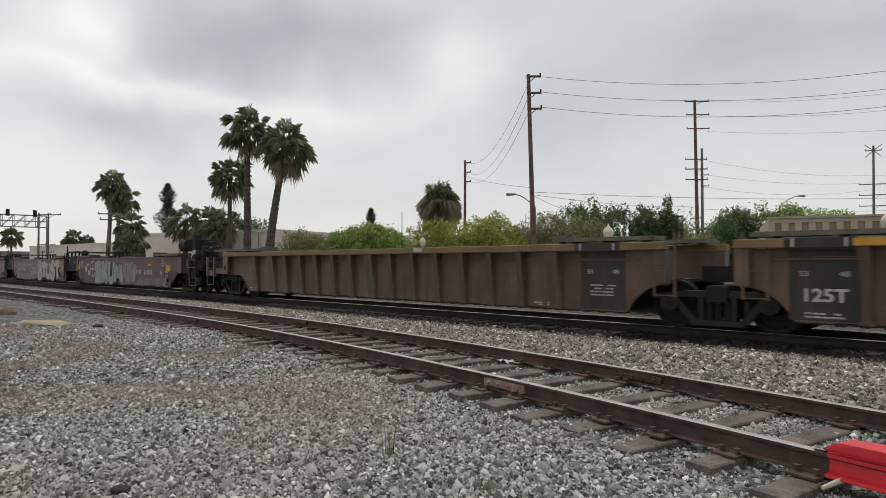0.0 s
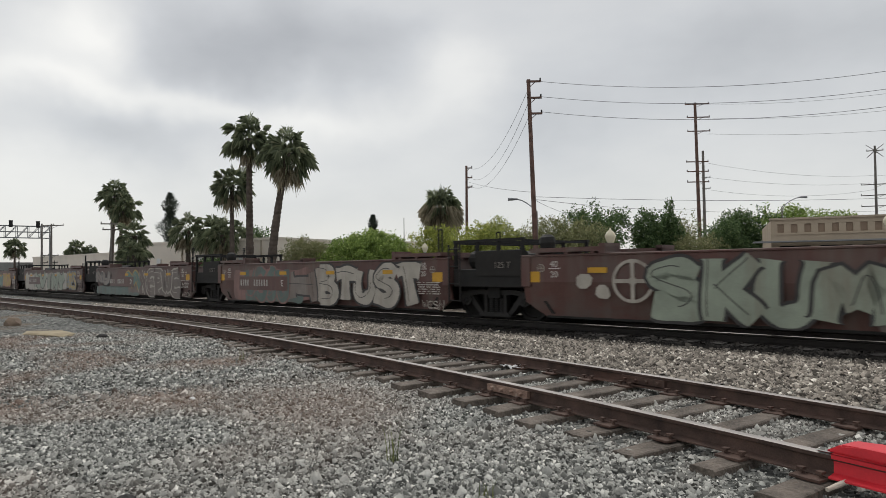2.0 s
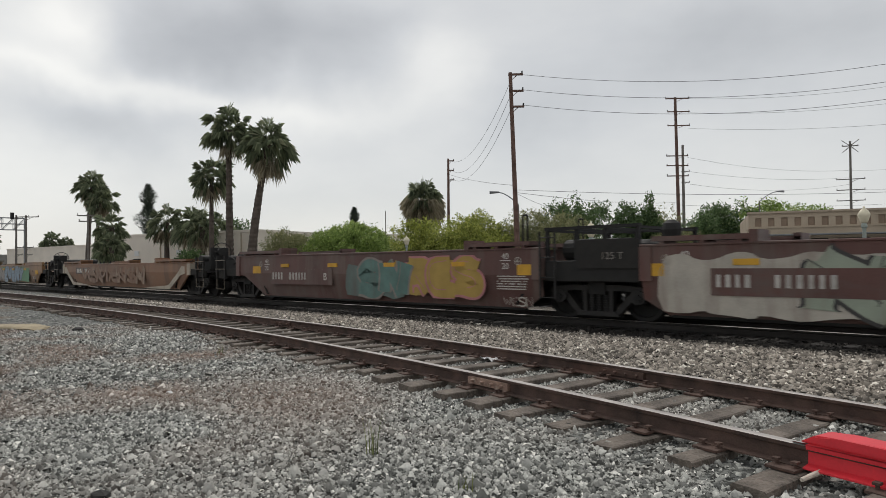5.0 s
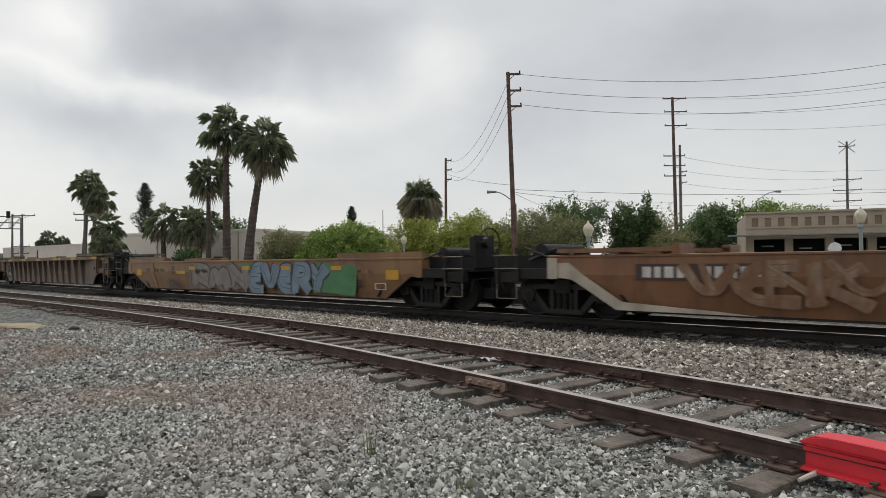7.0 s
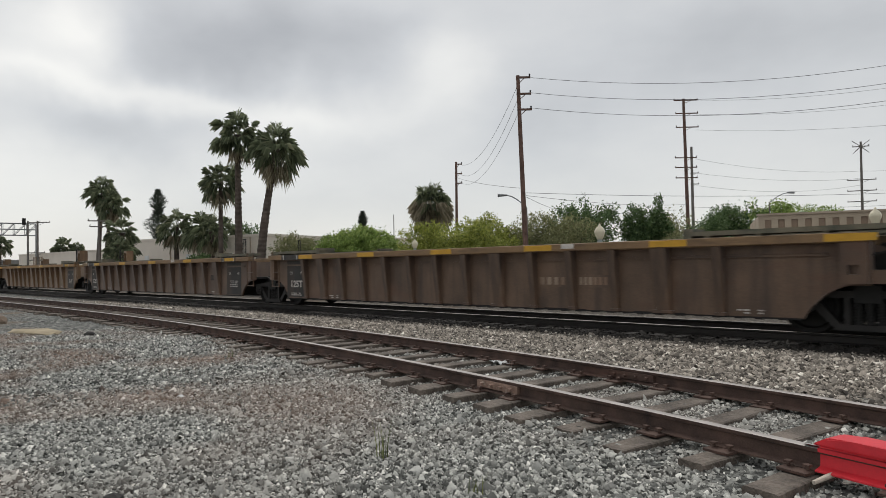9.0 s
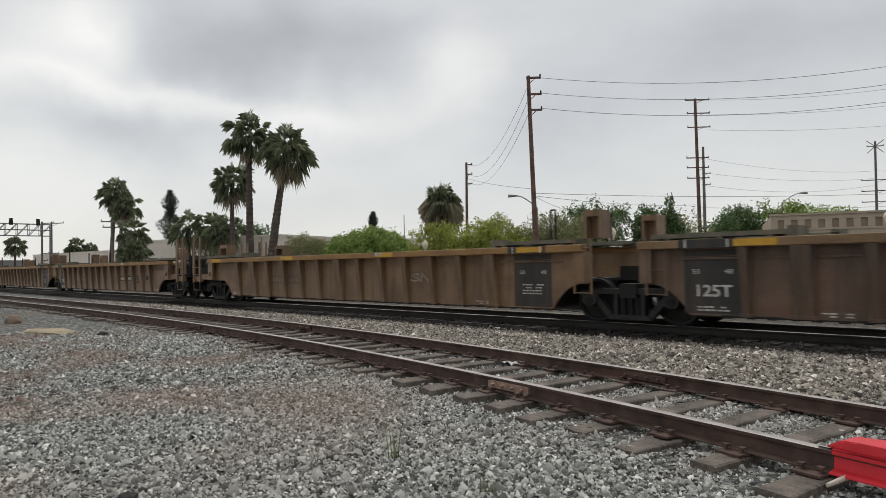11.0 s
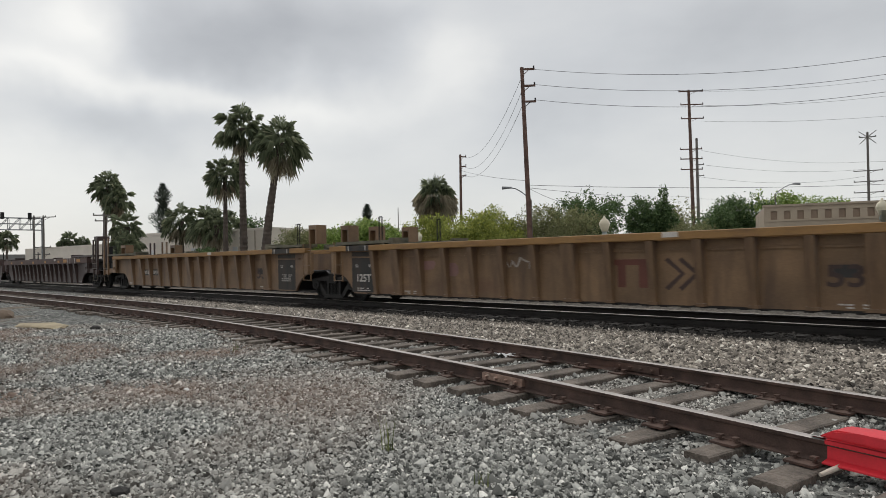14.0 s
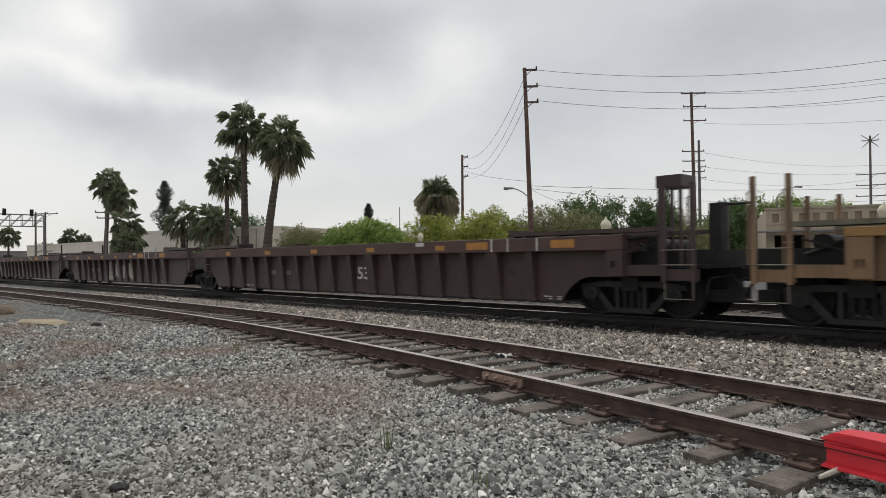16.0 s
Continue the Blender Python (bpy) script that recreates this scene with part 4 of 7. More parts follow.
def smooth_ring(pts, times=2):
    for _ in range(times):
        out = []
        for i in range(len(pts)):
            (ax, az), (bx, bz) = pts[i], pts[(i + 1) % len(pts)]
            out += [(ax * 0.75 + bx * 0.25, az * 0.75 + bz * 0.25), (ax * 0.25 + bx * 0.75, az * 0.25 + bz * 0.75)]
        pts = out
    return pts


# sprayed capitals as strokes in a unit square
CAPITALS = {
    "S": [[(.95, .82), (.6, 1), (.15, .9), (.05, .66), (.5, .52), (.95, .36), (.9, .08), (.45, 0), (0, .14)]],
    "K": [[(.15, 1), (.12, 0)], [(.95, 1), (.3, .48)], [(.3, .52), (1, 0)]],
    "U": [[(.08, 1), (.1, .3), (.35, 0), (.7, .05), (.9, .35), (.92, 1)]],
    "M": [[(.02, 0), (.15, 1), (.5, .25)], [(.5, .25), (.85, 1), (1, 0)]],
    "N": [[(.08, 0), (.12, 1)], [(.12, .95), (.88, .05)], [(.88, 0), (.95, 1)]],
    "O": [[(.5, 1), (.1, .8), (.05, .3), (.4, 0), (.85, .15), (.95, .65), (.65, 1), (.42, .98)]],
    "E": [[(.95, .98), (.15, .95), (.1, .05), (1, .02)], [(.15, .52), (.8, .54)]],
    "B": [[(.12, 0), (.12, 1)], [(.1, 1), (.75, .95), (.8, .6), (.2, .52)], [(.2, .52), (.95, .42), (.85, .05), (.1, 0)]],
    "T": [[(0, .92), (.5, 1), (1.05, .9)], [(.5, .95), (.55, 0)]],
    "R": [[(.12, 0), (.12, 1)], [(.1, .98), (.85, .95), (.85, .55), (.2, .5)], [(.45, .5), (1.05, 0)]],
    "P": [[(.2, 0), (.12, 1)], [(.1, .98), (.9, .98), (.95, .5), (.2, .45)]],
    "W": [[(0, 1), (.22, 0), (.5, .7)], [(.5, .7), (.75, 0), (1.02, 1)]],
    "V": [[(0, 1), (.45, 0), (1, 1)]],
    "I": [[(.5, 1), (.5, 0)]],
    "Y": [[(.02, 1), (.5, .5), (.98, 1)], [(.52, .55), (.35, 0)]],
    "H": [[(.1, 1), (.1, 0)], [(.9, 1), (.95, 0)], [(.1, .5), (.9, .52)]],
}


def soft_line(pts, times=2):
    for _ in range(times):
        out = [pts[0]]
        for (ax, az), (bx, bz) in zip(pts, pts[1:]):
            out += [(ax * 0.75 + bx * 0.25, az * 0.75 + bz * 0.25), (ax * 0.25 + bx * 0.75, az * 0.25 + bz * 0.75)]
        pts = out + [pts[-1]]
    return pts


def band(bm, pts, widths, y, index, z0, z1):
    """A flat ribbon along a line, its width changing on the way."""
    prev = None
    for i, (x, z) in enumerate(pts):
        a, b = pts[max(0, i - 1)], pts[min(len(pts) - 1, i + 1)]
        d = math.hypot(b[0] - a[0], b[1] - a[1]) or 1.0
        nx, nz = -(b[1] - a[1]) / d * widths[i], (b[0] - a[0]) / d * widths[i]
        cur = [bm.verts.new((x + k * nx, y, min(z1, max(z0, z + k * nz)))) for k in (-1, 1)]
        if prev:
            bm.faces.new((prev[0], prev[1], cur[1], cur[0])).material_index = index
        prev = cur


def tag(unit, text, x0, x1, z0, z1, fill, line, seed, out=0.018, fat=0.145, rim=0.07):
    """Big sprayed capitals that crowd one another: fat swelling strokes over their own outline, with thin shine lines."""
    r = random.Random(seed)
    w = (x1 - x0) / len(text)
    h = z1 - z0
    for i, ch in enumerate(text):
        lean, up, down = r.uniform(-0.16, 0.16), r.uniform(-0.07, 0.03) * h, r.uniform(-0.03, 0.06) * h
        y = -SIDE - out - 0.004 * (i % 2)
        ww = min(fat * h * 1.5, fat * w * 1.5)
        bm = bmesh.new()
        strokes = []
        for st in CAPITALS[ch]:
            pts = [(x0 + w * (i + 0.04) + w * 0.92 * (px + r.uniform(-0.05, 0.05) + lean * (pz - 0.5)), z0 + down + ww * 0.8 + (h + up - down - ww * 1.6) * (pz + r.uniform(-0.03, 0.03))) for px, pz in st]
            a, b = pts[0], pts[1]
            c, d = pts[-2], pts[-1]
            pts = [(a[0] + (a[0] - b[0]) * 0.06, a[1] + (a[1] - b[1]) * 0.06)] + pts + [(d[0] + (d[0] - c[0]) * 0.06, d[1] + (d[1] - c[1]) * 0.06)]
            pts = soft_line(pts, 2)
            k0, k1 = r.uniform(0.75, 1.1), r.uniform(0.8, 1.35)
            strokes.append((pts, [ww * (k0 + (k1 - k0) * j / (len(pts) - 1) + 0.12 * math.sin(j * 0.9 + seed)) for j in range(len(pts))]))
        for j, (pts, widths) in enumerate(strokes):
            band(bm, pts, [q + rim for q in widths], y + 0.0002 * j, 0, z0 - 0.05, z1 + 0.05)
        for j, (pts, widths) in enumerate(strokes):
            band(bm, pts, widths, y - 0.0012 - 0.0002 * j, 1, z0 - 0.02, z1 + 0.02)
            shift = [(px - q * 0.55, pz + q * 0.2) for (px, pz), q in zip(pts, widths)][len(pts) // 5: -len(pts) // 4]
            if len(shift) > 2 and r.random() < 0.7:
                band(bm, shift, [0.011] * len(shift), y - 0.0024, 0, z0, z1)
        me = finish(bm, "sprayed_letter", line)
        me.materials.append(fill)
        part("sprayed_letter", me, parent=unit)


def wash(unit, x0, x1, z0, z1, material, seed, out=0.010):
    """Patch of sprayed background colour with a ragged, runny edge."""
    r = random.Random(seed)
    top, low, x = [], [], x0
    while x < x1:
        top.append((x, z1 - r.uniform(0, 0.14) * (z1 - z0)))
        low.append((x + r.uniform(-0.1, 0.1), z0 + r.uniform(0, 0.16) * (z1 - z0)))
        x += r.uniform(0.18, 0.5)
    bm = bmesh.new()
    ring_face(bm, smooth_ring(low + top[::-1], 1), -SIDE - out)
    bmesh.ops.triangulate(bm, faces=bm.faces[:])
    part("sprayed_cloud", bm, material, unit)


def ladder(unit, x, z0, z1, tall, material, y=-SIDE - 0.03, width=0.42):
    for d in (-width / 2, width / 2):
        bm = bmesh.new()
        rod(bm, (x + d, y, z0), (x + d, y, tall), 0.024, 0.024, 6)
        part("stile", bm, material, unit)
    n = max(3, int((z1 - z0) / 0.33))
    key = ("rung", width, material.name)
    if key not in SHARED:
        bm = bmesh.new()
        rod(bm, (-width / 2, 0, 0), (width / 2, 0, 0), 0.014, 0.014, 6)
        SHARED[key] = finish(bm, "rung", material)
    for i in range(n):
        part("rung", SHARED[key], parent=unit, m=pose(x, y, z0 + 0.03 + (z1 - z0 - 0.06) * i / (n - 1)))


def well_unit(u0, u1, end0, end1, paint, edge, label, style="ribbed", top=1.63, chord=(1.635, 1.82), extra=None, deck="green_deck", post=None, furniture=0, group="", tower=False, tank=False, raised=0.0, ride=(0.18, 0.845), arch=None):
    """One platform of a well car; x runs from u0 (rear) to u1. Ends: a, on a shared truck; c, coupled, with a truck of its own."""
    length = u1 - u0
    unit = thing("well_car", label, "freight car", group)
    unit["u0"] = u0
    geo = {"a": (0.52, 1.45), "c": (2.0, 3.65)}
    slant = style == "smooth"
    if slant:
        geo["a"] = (1.22, 1.75)
    ends = (geo[end0], (0.85, 1.75) if end1 == "a" and not slant else geo[end1])
    if arch:
        ends = (ends[0], arch)
    inset, recess = (0.16, 0.0) if slant else (0.0, RECESS)
    paint_m, edge_m = M[paint], M[edge]
    post_m = M[post or paint]
    turn = Matrix.Translation((length, 0, 0)) @ pose(0, 0, 0, 0, 0, 180)
    part("side_panel", side_mesh(length, ends, top, inset, paint_m, slant, recess), parent=unit)
    part("side_panel", side_mesh(length, ends[::-1], top, inset, paint_m, slant, recess), parent=unit, m=turn)
    lo, hi = ends[0][0], length - ends[1][0]
    # top chords
    bm = bmesh.new()
    box(bm, lo - 0.02, hi + 0.02, -SIDE - (0.12 if not slant else 0.03), -SIDE + 0.12, chord[0], chord[1])
    bmesh.ops.bevel(bm, geom=bm.edges[:], offset=0.012, segments=1, affect="EDGES")
    me = finish(bm, "top_chord", edge_m)
    part("top_chord", me, parent=unit)
    part("top_chord", me, parent=unit, m=Matrix.Translation((lo + hi, 0, 0)) @ pose(0, 0, 0, 0, 0, 180))
    # bottom sill
    bm = bmesh.new()
    for sg in (-1, 1):
        y = sg * (SIDE - inset - recess)
        box(bm, ends[0][1] + 0.02, length - ends[1][1] - 0.02, min(y, y - sg * 0.12), max(y, y - sg * 0.12), 0.10, 0.15)
    part("bottom_sill", bm, M["iron"], unit)
    if style == "ribbed":
        for k in (0.17, 0.36):
            if ("rib", paint, k) not in SHARED:
                SHARED["rib", paint, k] = rib_mesh(k, paint_m, min(1.63, chord[0] - 0.002))
        wide = [3.5 if end0 == "a" else 5.5, length / 2 + (0.5 if end0 != end1 else 0), length - (3.5 if end1 == "a" else 5.5)]
        spots = [(x, 0.36) for x in wide]
        for a, b in zip(wide, wide[1:]):
            n = max(1, round((b - a) / 1.0))
            spots += [(a + (b - a) * i / n, 0.17) for i in range(1, n)]
        spots += [(wide[0] - (0.97 if end0 == "a" else 1.12), 0.17), (wide[2] + 1.12, 0.17)][:1 if end1 == "a" else 2]
        RIBS[unit.name] = sorted(x for x, k in spots)
        for x, k in sorted(spots):
            part("rib", SHARED["rib", paint, k], parent=unit, m=pose(x, 0, 0))
        bm = bmesh.new()
        box(bm, lo + 0.6, hi - 0.6, -SIDE - 0.045, -SIDE, 1.385, 1.425)
        box(bm, lo + 0.6, hi - 0.6, -SIDE - 0.03, -SIDE, 1.44, 1.455)
        part("side_ledge", bm, paint_m, unit)
    # end posts, bulkheads, decks
    for which, (e, a), kind in ((0, ends[0], end0), (1, ends[1], end1)):
        def X(d, which=which):
            return d if which == 0 else length - d
        p0, p1 = sorted((X(e - 0.03), X(e + 0.22)))
        for sg in (-1, 1):
            bm = bmesh.new()
            y0, y1 = sorted((sg * (SIDE + 0.035), sg * (SIDE - 0.2)))
            box(bm, p0, p1, y0, y1, 0.84, chord[0] - 0.003)
            part("end_post", bm, post_m, unit)
        if kind == "c" and not slant:
            # heavy bracket at the end of the side, with a hole in it
            bm = bmesh.new()
            b0, b1 = sorted((X(2.0), X(2.38)))
            box(bm, b0, b1, -SIDE - 0.10, -SIDE - 0.036, 0.84, 1.02)
            box(bm, b0, b1, -SIDE - 0.10, -SIDE - 0.036, 1.20, chord[0] - 0.003)
            box(bm, b0, b0 + 0.1, -SIDE - 0.10, -SIDE - 0.036, 1.018, 1.202)
            box(bm, b1 - 0.12, b1, -SIDE - 0.10, -SIDE - 0.036, 1.018, 1.202)
            part("end_bracket", bm, post_m, unit)
        # sloping bulkhead of the well and floor of the end
        bm = bmesh.new()
        v = [(X(e + 0.05), 0.86), (X(a - 0.3), 0.86), (X(a + 0.2), 0.2), (X(a + 0.26), 0.2), (X(a - 0.24), 0.94), (X(e + 0.05), 0.94)]
        prism(bm, v if which == 0 else v[::-1], -SIDE + recess + 0.09, SIDE - recess - 0.09)
        part("bulkhead", bm, M["iron_lit"], unit)
        # raised end deck over the chord
        deck_in = 5.0 if kind == "c" else 3.45
        q0, q1 = sorted((X(e + 0.25 if kind == "a" or slant else 1.2), X(deck_in)))
        for sg in (-1, 1):
            bm = bmesh.new()
            y0, y1 = sorted((sg * (SIDE - 0.11 if raised else SIDE + 0.06), sg * (SIDE - 0.55)))
            lift = -0.02 if raised else 0.0
            box(bm, q0, q1, y0, y1, chord[1] + 0.05 + lift, chord[1] + 0.15 + lift)
            c0, c1 = sorted((X(deck_in), X(deck_in - 0.16)))
            box(bm, c0, c1, y0, y1, chord[1] - 0.01, chord[1] + (0.16 if raised else 0.22))
            for s in (0.2, 0.55, 0.85):
                xx = X(e + (deck_in - e) * s)
                box(bm, xx - 0.05, xx + 0.05, y0 + 0.02, y1 - 0.02, chord[1] - 0.005, chord[1] + 0.055)
            part("end_deck", bm, M[deck], unit)
        if kind == "c":
            # draft sill, cross deck, hand brake gear and steps of a coupled end
            tall = not slant and (furniture or tower)
            fit_m = M["iron_lit"] if slant and not tall else post_m
            bm = bmesh.new()
            s0, s1 = sorted((X(0.35), X(a)))
            box(bm, s0, s1, -0.36, 0.36, 0.50, 1.02)
            d0, d1 = sorted((X(0.3), X(e + 0.1)))
            box(bm, d0, d1, -1.40, 1.45, 1.02, 1.10)
            box(bm, d0, d1, -1.10, 1.10, 1.10, 1.44)
            part("draft_sill", bm, M["iron"], unit)
            bm = bmesh.new()
            k0, k1 = sorted((X(-0.02), X(0.5)))
            box(bm, k0, k1, -0.13, 0.13, 0.74, 0.98)
            f0, f1 = sorted((X(0.0), X(0.16)))
            box(bm, f0, f1, -0.17, 0.17, 0.70, 1.02)
            part("coupler", bm, M["iron"], unit)
            # air hose and uncoupling lever hanging at the end
            bm = bmesh.new()
            hose = [(0.25, -0.45, 0.85), (0.12, -0.48, 0.62), (0.04, -0.45, 0.42), (-0.02, -0.35, 0.36)]
            for p, q in zip(hose, hose[1:]):
                rod(bm, (X(p[0]), p[1], p[2]), (X(q[0]), q[1], q[2]), 0.03, 0.03, 6)
            part("air_hose", bm, M["rubber"], unit)
            bm = bmesh.new()
            rod(bm, (X(0.3), -1.4, 0.80), (X(0.3), -0.2, 0.84), 0.016, 0.016, 5)
            rod(bm, (X(0.3), -1.4, 0.80), (X(0.34), -1.44, 0.42), 0.016, 0.016, 5)
            part("uncoupling_lever", bm, M["iron_lit"], unit)
            # black blocks for brake rods, hoses and the shade behind the wheels
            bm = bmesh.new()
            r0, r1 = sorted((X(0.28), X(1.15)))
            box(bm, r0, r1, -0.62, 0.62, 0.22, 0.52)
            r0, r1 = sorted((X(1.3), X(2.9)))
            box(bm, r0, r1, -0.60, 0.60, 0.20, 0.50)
            part("rigging_and_shade", bm, M["iron"], unit)
            for sg in (-1, 1):
                bm = bmesh.new()
                y0, y1 = sorted((sg * 1.49, sg * 1.40))
                g0, g1 = sorted((X(1.2), X(e)))
                box(bm, g0, g1, y0, y1, 0.84, 1.10)
                g0, g1 = sorted((X(0.48), X(1.2)))
                box(bm, g0, g1, y0, y1, 0.74, 1.00)
                part("end_sill", bm, fit_m, unit)
                for d in (0.55, 1.14):
                    bm = bmesh.new()
                    y0, y1 = sorted((sg * 1.56, sg * 1.495))
                    box(bm, X(d) - 0.045, X(d) + 0.045, y0, y1, 0.70, (2.95 if sg < 0 else 2.75) if tall else 1.62)
                    part("ladder_post", bm, fit_m, unit)
                    if tall:
                        bm = bmesh.new()
                        xx = X(d) - 0.09
                        rod(bm, (xx, sg * 1.55, 1.10), (xx, sg * 1.55, 2.62), 0.013, 0.013, 5)
                        rod(bm, (xx, sg * 1.55, 2.62), (X(d), sg * 1.54, 2.66), 0.013, 0.013, 5)
                        part("grab_iron", bm, fit_m, unit)
                for z in (1.10, 1.44):
                    bm = bmesh.new()
                    rod(bm, (X(0.5), sg * 1.57, z), (X(1.19), sg * 1.57, z), 0.012, 0.012, 6)
                    part("rung", bm, M["step_paint"], unit)
                bm = bmesh.new()
                for p, q in (((0.55, 0.72), (0.55, 0.32)), ((0.55, 0.32), (1.12, 0.32)), ((1.12, 0.32), (1.12, 0.72))):
                    rod(bm, (X(p[0]), sg * 1.54, p[1]), (X(q[0]), sg * 1.54, q[1]), 0.012, 0.012, 6)
                part("stirrup_step", bm, M["step_paint"], unit)
            if tall and which == 1 and not tower and not slant:
                bm = bmesh.new()
                p0, p1 = sorted((X(0.56), X(1.13)))
                box(bm, p0, p1, -1.40, -1.36, 1.10, 1.92)
                part("end_plate", bm, post_m, unit)
                bm = bmesh.new()
                p0, p1 = sorted((X(1.22), X(1.62)))
                box(bm, p0, p0 + 0.09, -1.35, -1.0, 1.95, 2.44)
                box(bm, p1 - 0.14, p1, -1.35, -1.0, 1.95, 2.44)
                box(bm, p0 + 0.088, p1 - 0.138, -1.35, -1.0, 2.22, 2.44)
                part("corner_guide", bm, post_m, unit)
            bm = bmesh.new()
            rod(bm, (X(1.3), -1.42, 1.62), (X(1.95), -1.46, 1.38), 0.022, 0.022, 6)
            rod(bm, (X(1.3), -1.25, 1.3), (X(1.9), -1.05, 1.6), 0.04, 0.04, 6)
            part("brake_pipe", bm, M["iron_lit"], unit)
            bm = bmesh.new()
            rod(bm, (X(1.55), -1.15, 1.55), (X(1.55), 0.4, 1.55), 0.17, 0.17, 14)
            rod(bm, (X(1.15), -1.0, 1.15), (X(1.6), -0.7, 1.68), 0.035, 0.035, 6)
            part("brake_cylinder", bm, M["iron"], unit)
            if which == 1 and tank:
                # black air tank and valves over the end deck
                bm = bmesh.new()
                rod(bm, (X(2.5), -0.95, 2.16), (X(3.05), -0.95, 2.16), 0.24, 0.24, 14)
                for d in (2.62, 2.93):
                    box(bm, X(d) - 0.05, X(d) + 0.05, -1.15, -0.75, 1.85, 2.1)
                part("air_tank", bm, M["iron"], unit, "black air tank on brackets")
                bm = bmesh.new()
                box(bm, min(X(1.2), X(1.9)), max(X(1.2), X(1.9)), -0.9, -0.3, 1.5, 2.35)
                box(bm, min(X(1.35), X(1.6)), max(X(1.35), X(1.6)), -1.2, -0.9, 1.9, 2.55)
                rod(bm, (X(1.1), -0.6, 2.2), (X(2.3), -0.9, 2.3), 0.05, 0.05, 8)
                part("valve_box", bm, M["iron"], unit)
            if tower and which == 1:
                for y in (-1.38, -0.85):
                    for d in (0.85, 1.28):
                        bm = bmesh.new()
                        box(bm, X(d) - 0.028, X(d) + 0.028, y - 0.028, y + 0.028, 1.1, 2.92)
                        part("tower_post", bm, M["dark"], unit)
                bm = bmesh.new()
                box(bm, min(X(0.80), X(1.33)), max(X(0.80), X(1.33)), -1.43, -0.80, 2.90, 3.18)
                part("tower_head", bm, M["dark"], unit)
                bm = bmesh.new()
                rod(bm, (X(0.5), -0.85, 2.47), (X(-0.3), -0.85, 2.47), 0.03, 0.03, 6)
                rod(bm, (X(-0.3), -0.85, 2.47), (X(-0.3), -0.85, 1.44), 0.03, 0.03, 6)
                box(bm, X(0.3) - 0.12, X(0.3) + 0.12, -1.1, -0.85, 1.44, 2.50)
                part("brake_stand", bm, M["iron"], unit)
            if which == 1 and not tower:
                bm = bmesh.new()
                n, cy, cz, rw = 24, -1.0, 1.84, 0.40
                for i in range(n):
                    p = [(X(0.10), cy + rw * math.cos(t), cz + rw * math.sin(t)) for t in (2 * math.pi * i / n, 2 * math.pi * (i + 1) / n)]
                    rod(bm, *p, 0.020, 0.020, 5)
                for i in range(6):
                    t = 2 * math.pi * i / 6
                    rod(bm, (X(0.10), cy, cz), (X(0.10), cy + rw * math.cos(t), cz + rw * math.sin(t)), 0.013, 0.013, 5)
                rod(bm, (X(0.08), cy, cz), (X(0.3), cy, cz), 0.15, 0.17, 14)
                part("brake_wheel", bm, M["iron"], unit, "black spoked hand brake wheel")
                bm = bmesh.new()
                h0, h1 = sorted((X(0.26), X(0.34)))
                box(bm, h0, h1, -1.36, -0.62, 1.10, 2.04)
                h0, h1 = sorted((X(0.34), X(0.52)))
                box(bm, h0, h1, -1.30, -1.10, 1.44, 2.0)
                bmesh.ops.bevel(bm, geom=bm.edges[:], offset=0.015, segments=1, affect="EDGES")
                part("brake_bracket", bm, M["iron"], unit)
            truck(unit, X(2.1))
        else:
            if not slant:
                ladder(unit, X(0.85), 0.55, 1.75, 1.98, post_m)
            elif which == 1:
                ladder(unit, X(1.0), 0.40, 1.85, 1.95, M["frame_iron"], width=0.4)
            bm = bmesh.new()
            w0, w1 = sorted((X(-0.02 if which == 0 else 0.03), X(0.55)))
            box(bm, w0, w1, -0.5, 0.5, 0.88, 1.25)
            part("connector", bm, M["iron"], unit)
    if end0 == "a":
        truck(unit, 0.0)
        if slant:
            # black platform with its gear over the joint
            bm = bmesh.new()
            box(bm, -1.15, 1.15, -1.42, 1.42, 0.80, 1.28)
            bmesh.ops.bevel(bm, geom=bm.edges[:], offset=0.02, segments=1, affect="EDGES")
            part("end_platform", bm, M["iron"], unit, "black platform over the joint")
            bm = bmesh.new()
            box(bm, -0.30, 1.15, -1.46, -1.40, 1.10, 1.74)
            part("black_plate", bm, M["iron_lit"], unit)
            stencil(unit, "125 T", 0.55, 1.30, 0.22, M["g_grey"], out=-0.03)
            for d in (-1.10, -0.35, 0.35, 1.10):
                for y in (-1.36, 1.36):
                    bm = bmesh.new()
                    box(bm, d - 0.04, d + 0.04, y - 0.04, y + 0.04, 1.28, 1.98)
                    part("frame_post", bm, M["iron"], unit)
            for y in (-1.36, 1.36):
                bm = bmesh.new()
                box(bm, -1.15, 1.15, y - 0.06, y + 0.06, 1.98, 2.05)
                part("walkway_rail", bm, M["iron"], unit)
            for d in (-1.1, -0.4, 0.3, 1.05):
                bm = bmesh.new()
                box(bm, d, d + 0.06, -1.3, 1.3, 1.95, 2.01)
                part("cross_bar", bm, M["iron"], unit)
            for y in (-0.9, 0.5):
                bm = bmesh.new()
                rod(bm, (-0.85, y, 1.52), (0.75, y, 1.52), 0.25, 0.25, 14)
                part("air_tank", bm, M["iron"], unit)
            bm = bmesh.new()
            lathe(bm, [(0.17, 0.0), (0.20, 0.14), (0.17, 0.27), (0.08, 0.34)], 10, (1.75, -1.25, chord[1] + 0.15))
            part("vent_dome", bm, M["iron"], unit)
